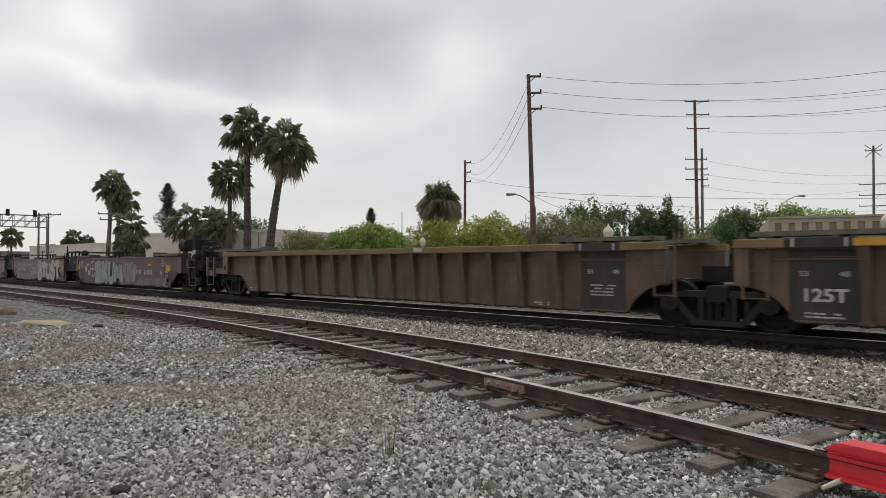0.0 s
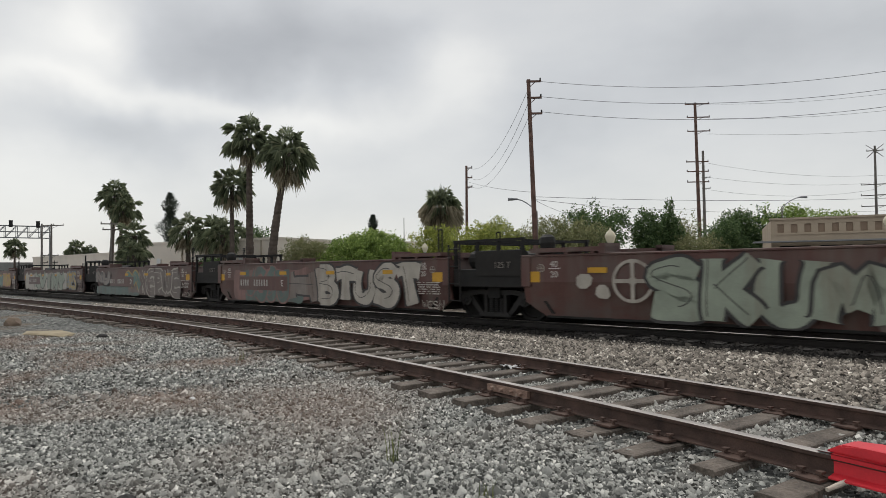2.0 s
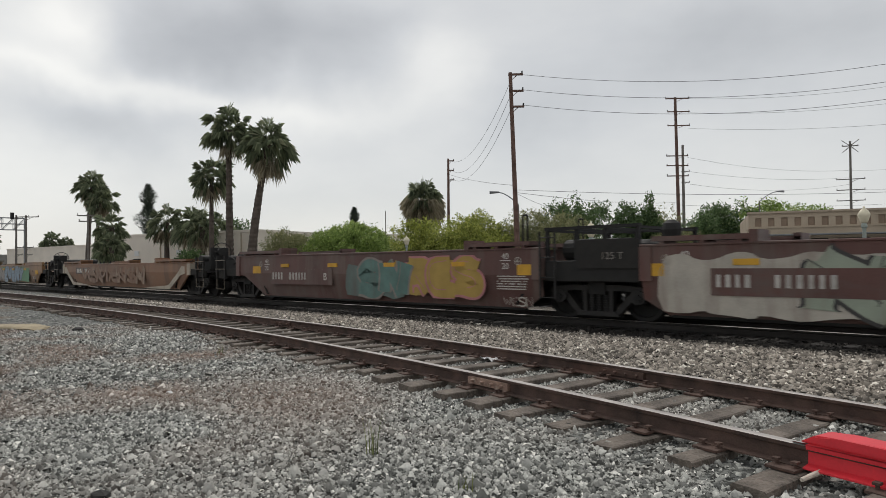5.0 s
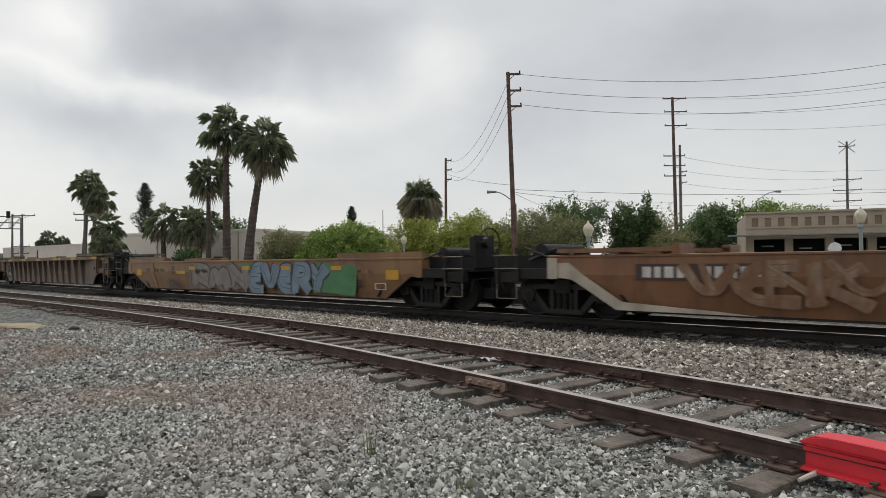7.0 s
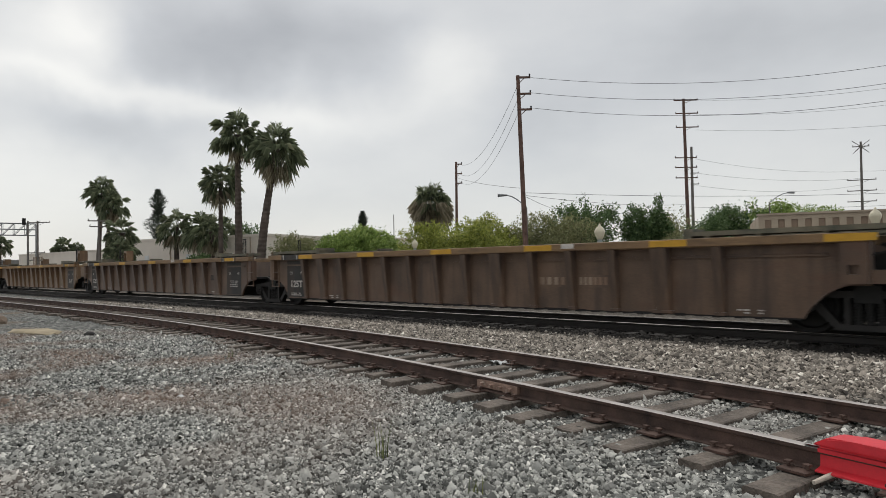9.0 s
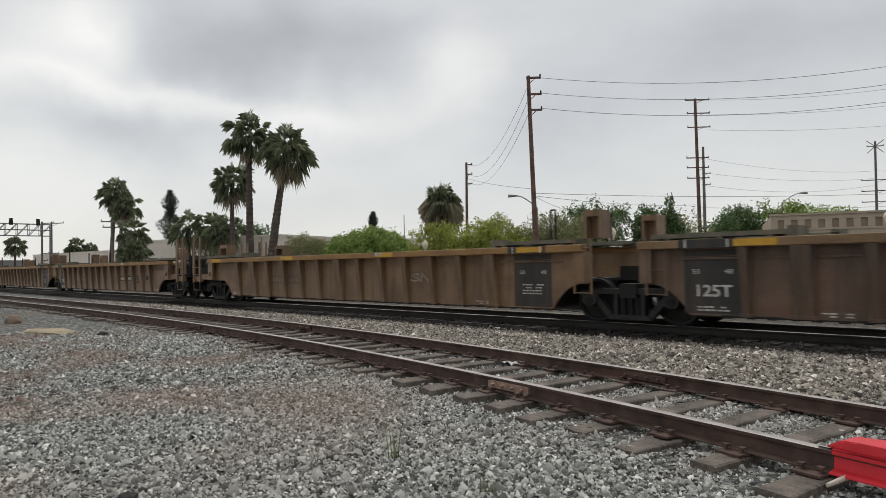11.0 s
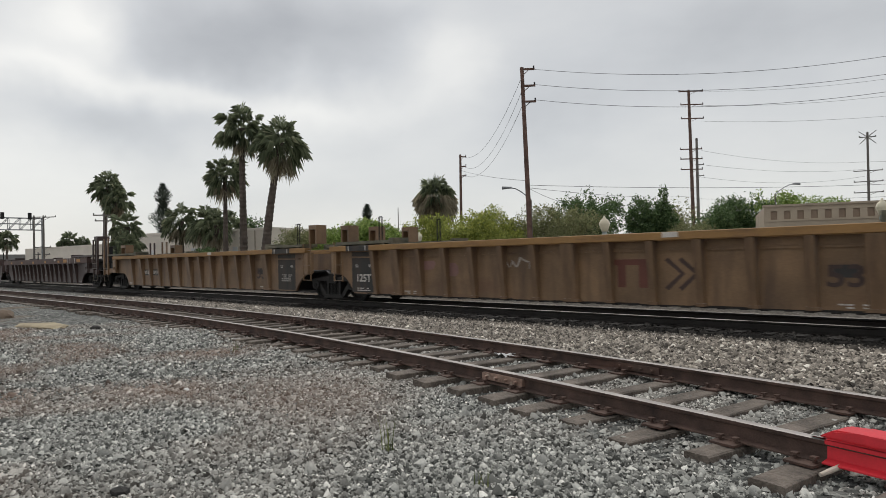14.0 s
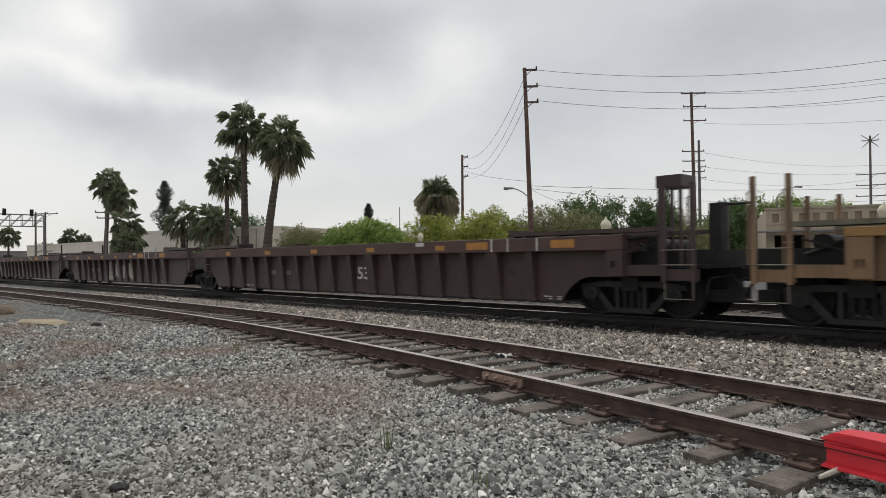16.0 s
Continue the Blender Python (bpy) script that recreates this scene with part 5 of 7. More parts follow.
    # floor of the well: cross bearers
    if ("bearer", slant) not in SHARED:
        bm = bmesh.new()
        inner = SIDE - inset - recess - 0.12
        box(bm, -0.12, 0.12, -inner, inner, 0.12, 0.2)
        SHARED["bearer", slant] = finish(bm, "floor_bearer", M["iron"])
    for i in range(9):
        x = ends[0][1] + 0.4 + (length - ends[0][1] - ends[1][1] - 0.8) * i / 8
        part("floor_bearer", SHARED["bearer", slant], parent=unit, m=pose(x, 0, 0))
    # tall fittings seen over the chord
    r = random.Random(int(abs(u0) * 7))
    if furniture:
        for x, w, h in (((0.90, 0.38, 0.60),) if end0 == "a" else ((2.75, 0.6, 0.5),)) + (((length - 0.85, 0.42, 0.72),) if end1 == "a" else ()):
            for sg in (-1, 1):
                bm = bmesh.new()
                y0, zb = sg * 1.25, chord[1] + 0.15
                box(bm, x, x + 0.06, y0 - 0.2, y0 + 0.2, zb, zb + h)
                box(bm, x + w - 0.06, x + w, y0 - 0.2, y0 + 0.2, zb, zb + h)
                box(bm, x + 0.062, x + w - 0.062, y0 - 0.2, y0 + 0.2, zb + h - 0.16, zb + h)
                box(bm, x + 0.062, x + w - 0.062, y0 + 0.02, y0 + 0.2, zb, zb + h - 0.162)
                part("corner_guide", bm, post_m, unit)
    posts = [length - 1.9] if end1 == "a" else []
    if furniture and end0 == "a":
        posts += [2.45]
    for x in posts:
        for sg in (-1, 1):
            bm = bmesh.new()
            z, tall = chord[1] + 0.1, chord[1] + (0.98 if furniture else 0.80)
            for d in (0.0, 0.13):
                rod(bm, (x + d, sg * 1.2, z), (x + d, sg * 1.2, tall), 0.022, 0.022, 6)
            rod(bm, (x, sg * 1.2, tall), (x + 0.13, sg * 1.2, tall), 0.022, 0.022, 6)
            part("stanchion", bm, M["iron"], unit)
    if raised:
        # side sheet built up over both ends
        for which, (e, a) in ((0, ends[0]), (1, ends[1])):
            q0, q1 = sorted((e, e + raised) if which == 0 else (length - e - raised, length - e))
            for sg in (-1, 1):
                bm = bmesh.new()
                y0, y1 = sorted((sg * (SIDE + 0.004), sg * (SIDE - 0.1)))
                box(bm, q0, q1, y0, y1, chord[1] + 0.002, chord[1] + 0.17)
                part("raised_end", bm, paint_m, unit)
    if extra:
        extra(unit, length)
    # ride: height of the body over the rail and its tallness; marks lie on the recessed sheets
    for c in unit.children:
        if c.name.startswith("truck"):
            continue
        back = recess if c.name.split(".")[0] in ON_SHEET else 0.0
        c.matrix_basis = Matrix.Translation((0, back, ride[0])) @ Matrix.Diagonal((1, 1, ride[1], 1)) @ c.matrix_basis
    return unit


def marks_ribbed(unit, n, number_at=None, black=(1, 1), big53=None, sprayed=None, yellow=0, faint=False):
    """Panels and stencils of a ribbed platform; n is its length."""
    if black:
        for x0, txt, on in ((1.36, "125T", black[0]), (n - 2.85, None, black[1])):
            if not on:
                continue
            plate(unit, "label_panel", x0, x0 + 1.08, 0.17, 1.60, M["black_panel"], label="black stencil panel")
            if txt:
                stencil(unit, txt, x0 + 0.55, 0.56, 0.36, wide=0.95, bold=0.008)
                bars(unit, x0 + 0.25, 0.30, 5, 0.10, 0.035, 0.02, rows=2, pitch=0.07, seed=3)
            else:
                bars(unit, x0 + 0.25, 0.75, 6, 0.07, 0.035, 0.03, rows=4, pitch=0.08, seed=5)
            bm = bmesh.new()
            box(bm, x0, x0 + 1.08, -SIDE - 0.124, -SIDE + 0.06, 1.632, 1.823)
            part("black_band", bm, M["black_panel"], unit)
            for d, t in ((0.24, "53"), (0.86, "48")):
                stencil(unit, t, x0 + d, 1.06, 0.15)
            for d in (0.12, 0.92):
                bm = bmesh.new()
                box(bm, x0 + d, x0 + d + 0.035, -SIDE - 0.130, -SIDE - 0.118, 1.64, 1.815)
                part("white_stripe", bm, M["white"], unit)
    if number_at is not None:
        mt = M["g_faint"] if faint else M["white"]
        c = bay(unit, number_at)
        for k, (cnt, w) in enumerate(((4, 0.11), (6, 0.09))):
            plate(unit, "number_panel", c - 0.42, c + 0.40, 0.70, 1.02, M["brown" if faint else "black_panel"], out=0.003)
            bars(unit, c - 0.36, 0.76, cnt, w, 0.20, 0.075 if cnt == 4 else 0.04, mt, seed=6 + k)
            c = bay(unit, c + 1.12)
    if big53 is not None:
        x, mt = big53
        stencil(unit, "53", bay(unit, x), 0.62, 0.60, mt, bold=0.012)
    for i in range(yellow):
        x = 2.4 + (n - 5.0) * i / max(1, yellow - 1)
        bm = bmesh.new()
        box(bm, x, x + 0.75, -SIDE - 0.127, -SIDE - 0.118, 1.655, 1.80)
        part("yellow_marker", bm, M["yellow"], unit)
    bm = bmesh.new()
    box(bm, n * 0.62, n * 0.62 + 0.32, -SIDE - 0.127, -SIDE - 0.118, 1.69, 1.81)
    part("data_plate", bm, M["white"], unit)
    for x in (3.75, n - 4.1):
        bars(unit, x, 0.25, 4, 0.10, 0.03, 0.02, rows=2, pitch=0.06, seed=9)
    # small dark square near the end
    x = bay(unit, n - 4.4) - 0.25
    if faint and (number_at is None or number_at > 8):
        return
    if faint:
        tag(unit, "SN", x - 2.3, x - 1.5, 0.82, 1.12, M["g_white"], M["tan"], 29, 0.006, 0.05, 0.01)
        return
    plate(unit, "consolidated_stencil", x + 0.08, x + 0.42, 0.79, 1.04, M["black_panel"], out=0.007)
    if sprayed:
        sprayed(unit, n)


def ticks_4020(unit, x, z=1.2, paint=None):
    stencil(unit, "40", x, z + 0.20, 0.21, paint)
    stencil(unit, "20", x, z - 0.04, 0.21, paint)
    plate(unit, "marking", x - 0.15, x + 0.15, z + 0.155, z + 0.18, paint or M["white"], out=0.008)


# ---------------------------------------------------------------- the consist, front to rear
def m_brown(**k):
    return lambda unit, n: marks_ribbed(unit, n, **k)


def sp_tags(unit, n):
    tag(unit, "YSE", n * 0.20, n * 0.20 + 0.8, 0.72, 1.2, M["g_white"], M["tan"], 21, 0.006, 0.05, 0.008)
    tag(unit, "WEN", n * 0.26, n * 0.26 + 0.85, 0.70, 1.2, M["g_white"], M["tan"], 22, 0.006, 0.05, 0.008)


def sp_pink(unit, n):
    # worn red emblem in plain strokes, and an arrow head
    for x0, x1, z0, z1 in ((10.1, 11.2, 1.06, 1.20), (10.38, 10.56, 0.52, 1.06), (10.86, 11.04, 0.52, 1.06)):
        plate(unit, "old_mark", x0, x1, z0, z1, M["old_red"], out=0.005)
    for k in (0.0, 0.28):
        bm = bmesh.new()
        band(bm, [(11.45 + k, 1.2), (11.78 + k, 0.86), (11.45 + k, 0.50)], [0.05] * 3, -SIDE - 0.006, 0, 0.4, 1.3)
        part("old_mark", bm, M["dark"], unit)
    tag(unit, "WY", 7.35, 8.35, 0.95, 1.3, M["g_white"], M["tan"], 27, 0.006, 0.05, 0.01)
    wash(unit, 4.25, 5.1, 0.95, 1.25, M["wash_pink"], 23, 0.006)
    wash(unit, 5.3, 6.0, 0.75, 1.2, M["wash_pink"], 24, 0.006)


def sp_dark(unit, n):
    tag(unit, "EMNS", n - 8.3, n - 6.9, 1.52, 1.80, M["g_grey"], M["dark_edge"], 25, -0.045, 0.06, 0.008)


def maroon(number, parts, seed, ends, letter="A", tags=()):
    """Marks and graffiti of a smooth-sided maroon platform."""
    def go(unit, n):
        right = n - (3.3 if ends[1] == "c" else 1.5)
        left = 3.3 if ends[0] == "c" else 1.4
        ticks_4020(unit, right - 0.7, 1.13)
        bars(unit, right - 0.95, 0.90, 15, 0.045, 0.028, 0.016, rows=6, pitch=0.062, seed=seed)
        tag(unit, "WESN", right - 0.75, right + 0.1, 0.18, 0.42, M["g_white"], M["maroon"], seed + 1, 0.014, 0.05, 0.006)
        for x in (right - 0.35, left - 0.2):
            plate(unit, "yellow_marker", x, x + 0.5, 0.94, 1.20, M["yellow"], out=0.010)
        for i in range(4):
            x = left + 1.6 + (right - left - 4) * i / 3
            plate(unit, "yellow_marker", x, x + 0.45, 1.16, 1.28, M["yellow"], out=0.030)
        plate(unit, "number_panel", number - 0.1, number + 3.3, 0.58, 1.10, M["maroon"], out=0.027, label="clean maroon panel with the number")
        bars(unit, number, 0.74, 4, 0.09, 0.24, 0.085, M["step_white"], out=0.030, seed=seed + 2)
        bars(unit, number + 1.0, 0.74, 6, 0.09, 0.24, 0.085, M["step_white"], out=0.030, seed=seed + 3)
        stencil(unit, letter, number + 2.95, 0.74, 0.33, out=0.030)
        for i, (a, b, z0, z1, paint) in enumerate(parts):
            wash(unit, a, b, z0, z1, M[paint], seed + i, 0.010 + 0.003 * i)
        for word, a, b, z0, z1, fill, line, out in tags:
            tag(unit, word, a, b, z0, z1, M[fill], M[line], seed + len(word), out)
        # the ring that stands beside the limits at both ends
        for x in (left + 0.35, right - 0.32):
            wheel_mark(unit, x, 1.28, 0.10)
        ticks_4020(unit, left + 0.7, 1.10)
    return go


def wheel_mark(unit, x, z, r):
    """Round sprayed emblem: a ring with a cross in it."""
    bm = bmesh.new()
    n = 28
    for r0, r1 in ((r * 0.85, r), (0.0, r * 0.2)):
        for i in range(n):
            t0, t1 = 2 * math.pi * i / n, 2 * math.pi * (i + 1) / n
            bm.faces.new([bm.verts.new((x + q * math.cos(t), -SIDE - 0.028, z + q * math.sin(t))) for q, t in ((r0 + 0.001, t0), (r1, t0), (r1, t1), (r0 + 0.001, t1))])
    for w, h in ((r * 0.09, r * 0.9), (r * 0.9, r * 0.09)):
        ring_face(bm, [(x - w, z - h), (x + w, z - h), (x + w, z + h), (x - w, z + h)], -SIDE - 0.029)
    part("sprayed_emblem", bm, M["g_white"], unit)


def ex_first_maroon(unit, n):
    maroon(10.5, [(8.2, 14.0, 0.15, 0.75, "wash_grey"), (8.3, 10.3, 0.5, 1.45, "wash_grey")], 40, ("a", "c"), "A",
           [("SKUM", 4.5, 8.55, 0.16, 1.50, "g_mint", "g_black", 0.034), ("MN", 8.5, 10.3, 0.25, 1.4, "g_grey", "wash_grey", 0.030)])(unit, n)
    wheel_mark(unit, 4.05, 0.98, 0.47)
    for x, z in ((2.7, 0.95), (3.2, 0.72)):
        wash(unit, x, x + 0.5, z - 0.15, z + 0.2, M["g_white"], 47 + int(x))


def ex_orange(unit, n):
    tag(unit, "VEKIENSN", 5.0, 13.2, 0.34, 1.26, M["scrawl"], M["orange"], 61, 0.014, 0.075, 0.012)
    tag(unit, "WNVYKNW", 5.3, 13.0, 0.40, 1.26, M["scrawl"], M["orange"], 64, 0.022, 0.05, 0.01)
    plate(unit, "number_panel", 4.05, 6.9, 0.84, 1.2, M["dark"], out=0.004)
    bars(unit, 4.2, 0.90, 4, 0.16, 0.24, 0.07, seed=62)
    bars(unit, 5.4, 0.90, 6, 0.16, 0.24, 0.07, seed=63)
    # cream ends that run down the slant
    for which in (0, 1):
        def X(d):
            return d if which == 0 else n - d
        bm = bmesh.new()
        ring_face(bm, [(X(2.22), 0.88), (X(2.6), 0.82), (X(3.62), 0.15), (X(6.4), 0.15), (X(5.6), 0.22), (X(3.75), 0.34), (X(2.85), 0.95), (X(2.5), 1.24), (X(2.22), 1.22)], -SIDE - 0.006)
        part("cream_patch", bm, M["cream"], unit, "flaking cream paint on the end")


def ex_ochre(unit, n):
    wash(unit, 16.3, 18.6, 0.15, 1.37, M["g_green"], 73, 0.010)
    wash(unit, 11.9, 13.2, 0.3, 1.37, M["g_green"], 74, 0.010)
    wash(unit, 8.0, 12.4, 0.15, 1.36, M["wash_grey"], 75, 0.013)
    tag(unit, "RMN", 8.3, 12.5, 0.18, 1.33, M["g_grey"], M["g_black"], 72, 0.018)
    tag(unit, "EVERY", 12.6, 17.1, 0.16, 1.34, M["g_blue"], M["g_black"], 71, 0.018)
    for x in (18.6, 19.1):
        stencil(unit, "53" if x > 19 else "48", x, 0.95, 0.18, M["black_panel"])
    stencil(unit, "53", 18.55, 0.50, 0.34, M["black_panel"], bold=0.006)
    for x, txt in ((4.17, "53"), (5.02, "48"), (5.55, "45")):
        stencil(unit, txt, x, 0.95, 0.22, M["black_panel"])
        plate(unit, "marking", x - 0.25, x - 0.19, 0.95, 1.12, M["black_panel"], out=0.006)
    ticks_4020(unit, 6.5, 0.88, M["black_panel"])
    wheel_mark(unit, 6.0, 1.03, 0.11)
    for x in (8.0, 12.1, 14.6, 17.3):
        plate(unit, "yellow_marker", x, x + 0.5, 1.05, 1.2, M["yellow"], out=0.03)
    plate(unit, "yellow_marker", 6.85, 7.6, 0.86, 0.99, M["yellow"], out=0.012)
    for x in (2.86, n - 3.4):
        plate(unit, "yellow_marker", x, x + 0.5, 0.76, 1.06, M["yellow"], out=0.012)
    plate(unit, "data_plate", 2.1, 2.24, 0.82, 1.02, M["cream"], out=0.012)
    bm = bmesh.new()
    ring_face(bm, [(6.12, 0.62), (6.22, 0.2), (7.3, 0.2)], -SIDE - 0.020)
    part("dark_patch", bm, M["dark"], unit)
    bm = bmesh.new()
    rod(bm, (4.62, -SIDE - 0.02, 1.4), (4.72, -SIDE - 0.02, 0.9), 0.014, 0.014, 6)
    rod(bm, (4.72, -SIDE - 0.02, 0.9), (4.82, -SIDE + 0.12, 0.2), 0.014, 0.014, 6)
    part("drain_pipe", bm, M["dark"], unit)
    for x0, x1, z0, z1 in ((19.3, 19.75, 0.44, 0.46), (19.3, 19.75, 0.62, 0.64), (19.3, 19.32, 0.46, 0.62), (19.73, 19.75, 0.46, 0.62)):
        plate(unit, "marking", x0, x1, z0, z1, M["white"], out=0.008)


def ex_dark(unit, n, number=True):
    marks_ribbed(unit, n, None, False, (10.6, M["white"]), sp_dark)
    for x in (n - 5.5, n - 5.0, n - 4.15):
        bm = bmesh.new()
        box(bm, x, x + 0.05, -SIDE - 0.127, -SIDE - 0.118, 1.47, 1.83)
        part("white_stripe", bm, M["white"], unit)
    for x, w in [(2.6 + (n - 10.0) * i / 4, 0.34) for i in range(5)] + [(n - 6.3, 0.7), (n - 3.75, 0.62)]:
        bm = bmesh.new()
        box(bm, x, x + w, -SIDE - 0.127, -SIDE - 0.118, 1.55, 1.70 if w < 0.6 else 1.76)
        part("orange_marker", bm, M["marker_orange"], unit)
    bars(unit, n * 0.24, 0.72, 4, 0.13, 0.18, 0.05, M["g_grey"], seed=81)
    bars(unit, n * 0.24 + 0.95, 0.72, 5, 0.10, 0.18, 0.04, M["g_grey"], seed=82)


def ex_dark_big(unit, n):
    ex_dark(unit, n)
    tag(unit, "SNIR", 7.2, 10.6, 0.25, 1.3, M["g_white"], M["dark"], 83, 0.014, 0.16, 0.03)


MAROON_A = "maroon smooth-sided well car covered with sprayed graffiti"
BROWN_A = "dusty brown ribbed empty well car with black label panel"
TAN_A = "yellow-brown ribbed empty well car with ochre top edge"
DARK_A = "dark maroon ribbed empty well car with white stencil"
sm = dict(style="smooth", top=1.55, chord=(1.55, 1.60), deck="maroon", ride=(0.07, 0.955))
well_unit(14.26, 33.86, "a", "a", "brown", "brown_edge", BROWN_A, extra=m_brown(yellow=3))
well_unit(-4.75, 14.26, "a", "a", "brown", "brown_edge", BROWN_A, extra=m_brown(yellow=5))
well_unit(-25.8, -4.75, "c", "a", "brown", "brown_edge", BROWN_A, extra=m_brown(black=(0, 1), yellow=0, faint=True))
well_unit(-43.39, -25.8, "a", "c", "maroon", "maroon", "maroon smooth-sided well car with mint graffiti and a round emblem", extra=ex_first_maroon, tank=True, **sm)
well_unit(-58.77, -43.39, "a", "a", "maroon", "maroon", "maroon smooth-sided well car with cream graffiti letters", extra=maroon(3.05, [(2.5, 8.1, 0.15, 1.45, "wash_pink"), (3.4, 7.4, 0.12, 0.6, "wash_teal")], 50, "aa", "E", [("VSOU", 3.4, 6.4, 0.15, 1.46, "wash_teal", "wash_pink", 0.018), ("H", 6.2, 8.2, 0.12, 1.46, "g_grey", "g_black", 0.020), ("BTUST", 8.2, 13.1, 0.15, 1.48, "g_white", "g_black", 0.024)]), **sm)
well_unit(-73.46, -58.77, "a", "a", "maroon", "maroon", "maroon smooth-sided well car with grey, teal and yellow graffiti", extra=maroon(3.45, [(1.2, 7.6, 0.10, 0.62, "wash_teal"), (6.0, 12.4, 0.12, 1.35, "wash_grey")], 56, "aa", "D", [("NU", 1.2, 3.35, 0.66, 1.52, "g_grey", "g_black", 0.036), ("M", 5.75, 7.5, 0.45, 1.48, "g_teal", "g_yellow", 0.024), ("NEPWE", 7.6, 12.2, 0.14, 1.48, "wash_grey", "g_white", 0.024)]), **sm)
well_unit(-89.44, -73.46, "a", "a", "maroon", "maroon", "maroon smooth-sided well car with mint and yellow graffiti", extra=maroon(2.7, [(1.6, 11.7, 0.12, 1.42, "g_white")], 58, "aa", "C", [("NVINY", 4.2, 11.2, 0.14, 1.48, "g_mint", "g_black", 0.022), ("OBES", 11.6, 13.45, 0.32, 1.46, "g_yellow", "g_blue", 0.024)]), **sm)
well_unit(-106.0, -89.44, "c", "a", "maroon", "maroon", "maroon smooth-sided well car with teal, red and yellow graffiti", extra=maroon(4.4, [(8.4, 11.0, 0.2, 1.3, "wash_teal"), (10.5, 13.6, 0.3, 1.4, "g_yellow")], 90, "ca", "B", [("SN", 9.0, 11.0, 0.25, 1.4, "g_teal", "g_grey", 0.02), ("RES", 11.0, 13.6, 0.35, 1.4, "g_yellow", "g_pink", 0.022)]), **sm)
well_unit(-125.34, -106.0, "c", "c", "orange", "orange", "rusty orange smooth-sided well car with flaking cream ends", extra=ex_orange, style="smooth", top=1.36, chord=(1.36, 1.42), deck="orange", post="cream", ride=(0.14, 0.89), arch=(1.75, 3.1))
well_unit(-148.51, -125.34, "c", "c", "ochre", "ochre", "ochre smooth-sided well car with blue and green graffiti", extra=ex_ochre, style="smooth", top=1.38, chord=(1.38, 1.45), deck="ochre", raised=3.6, ride=(0.14, 0.88))
G1, G2, G3 = "brown articulated well cars", "tan articulated well cars", "dark articulated well cars"
well_unit(-168.83, -148.51, "a", "c", "brown", "brown_edge", "dusty brown ribbed empty well car with yellow markers", extra=m_brown(black=(1, 0), yellow=6, number_at=12.4, faint=True), group=G1, arch=(2.0, 3.0))
well_unit(-188.18, -168.83, "a", "a", "brown", "brown_edge", BROWN_A, extra=m_brown(yellow=5), group=G1)
well_unit(-208.86, -188.18, "c", "a", "tan", "yellow_edge", "rusty tan ribbed empty well car with yellow markers", extra=m_brown(black=(0, 1), yellow=4, number_at=6.7, faint=True), group=G1, furniture=1)
well_unit(-229.48, -208.86, "a", "c", "tan", "yellow_edge", TAN_A, extra=m_brown(black=(1, 0), number_at=12.6, big53=(15.0, M["black_panel"]), sprayed=sp_tags), group=G2, furniture=1)
well_unit(-248.0, -229.48, "a", "a", "tan", "yellow_edge", TAN_A, extra=m_brown(sprayed=sp_pink, big53=(16.9, M["dark"])), group=G2, furniture=1)
well_unit(-268.42, -248.0, "c", "a", "tan", "yellow_edge", TAN_A, extra=m_brown(black=(0, 1), number_at=6.4, big53=(16.4, M["dark"])), group=G2, furniture=1)
well_unit(-289.88, -268.42, "a", "c", "dark", "dark_edge", DARK_A, extra=ex_dark, group=G3, top=1.46, chord=(1.465, 1.84), deck="dark", tower=True)
well_unit(-308.01, -289.88, "a", "a", "dark", "dark_edge", "dark maroon ribbed empty well car with white graffiti", extra=ex_dark_big, group=G3, top=1.46, chord=(1.465, 1.84), deck="dark")
well_unit(-328.59, -308.01, "c", "a", "dark", "dark_edge", DARK_A, extra=ex_dark, group=G3, top=1.46, chord=(1.465, 1.84), deck="dark")
well_unit(-348.97, -328.59, "a", "c", "brown", "brown_edge", BROWN_A, extra=m_brown(yellow=5), group=G1)


# ---------------------------------------------------------------- plants
GZ = -0.12      # level of the land beyond the tracks


def fan_leaf(verts, faces, origin, direction, up, length, blade, spread, droop, r, n=11):
    """A petiole and a fan of narrow pointed blades that droop at the tips."""
    d = direction.normalized()
    side = d.cross(up)
    if side.length < 0.01:
        side = Vector((1, 0, 0))
    side.normalize()
    nrm = side.cross(d).normalized()
    hub = origin + d * length
    w = 0.025
    i = len(verts)
    verts += [origin - side * w, origin + side * w, hub + side * w * 0.6, hub - side * w * 0.6]
    faces.append((i, i + 1, i + 2, i + 3))
    for k in range(n):
        a = spread * (2 * k / (n - 1) - 1)
        v = (d * math.cos(a) + side * math.sin(a) + nrm * r.uniform(-0.12, 0.12)).normalized()
        ln = blade * (0.75 + 0.25 * math.cos(a)) * r.uniform(0.85, 1.1)
        cr = v.cross(nrm).normalized() * blade * 0.034
        mid = hub + v * ln * 0.6
        tip = hub + v * ln + Vector((0, 0, -droop * blade * r.uniform(0.5, 1.2)))
        i = len(verts)
        verts += [hub, mid - cr, tip, mid + cr]
        faces += [(i, i + 1, i + 2), (i, i + 2, i + 3)]


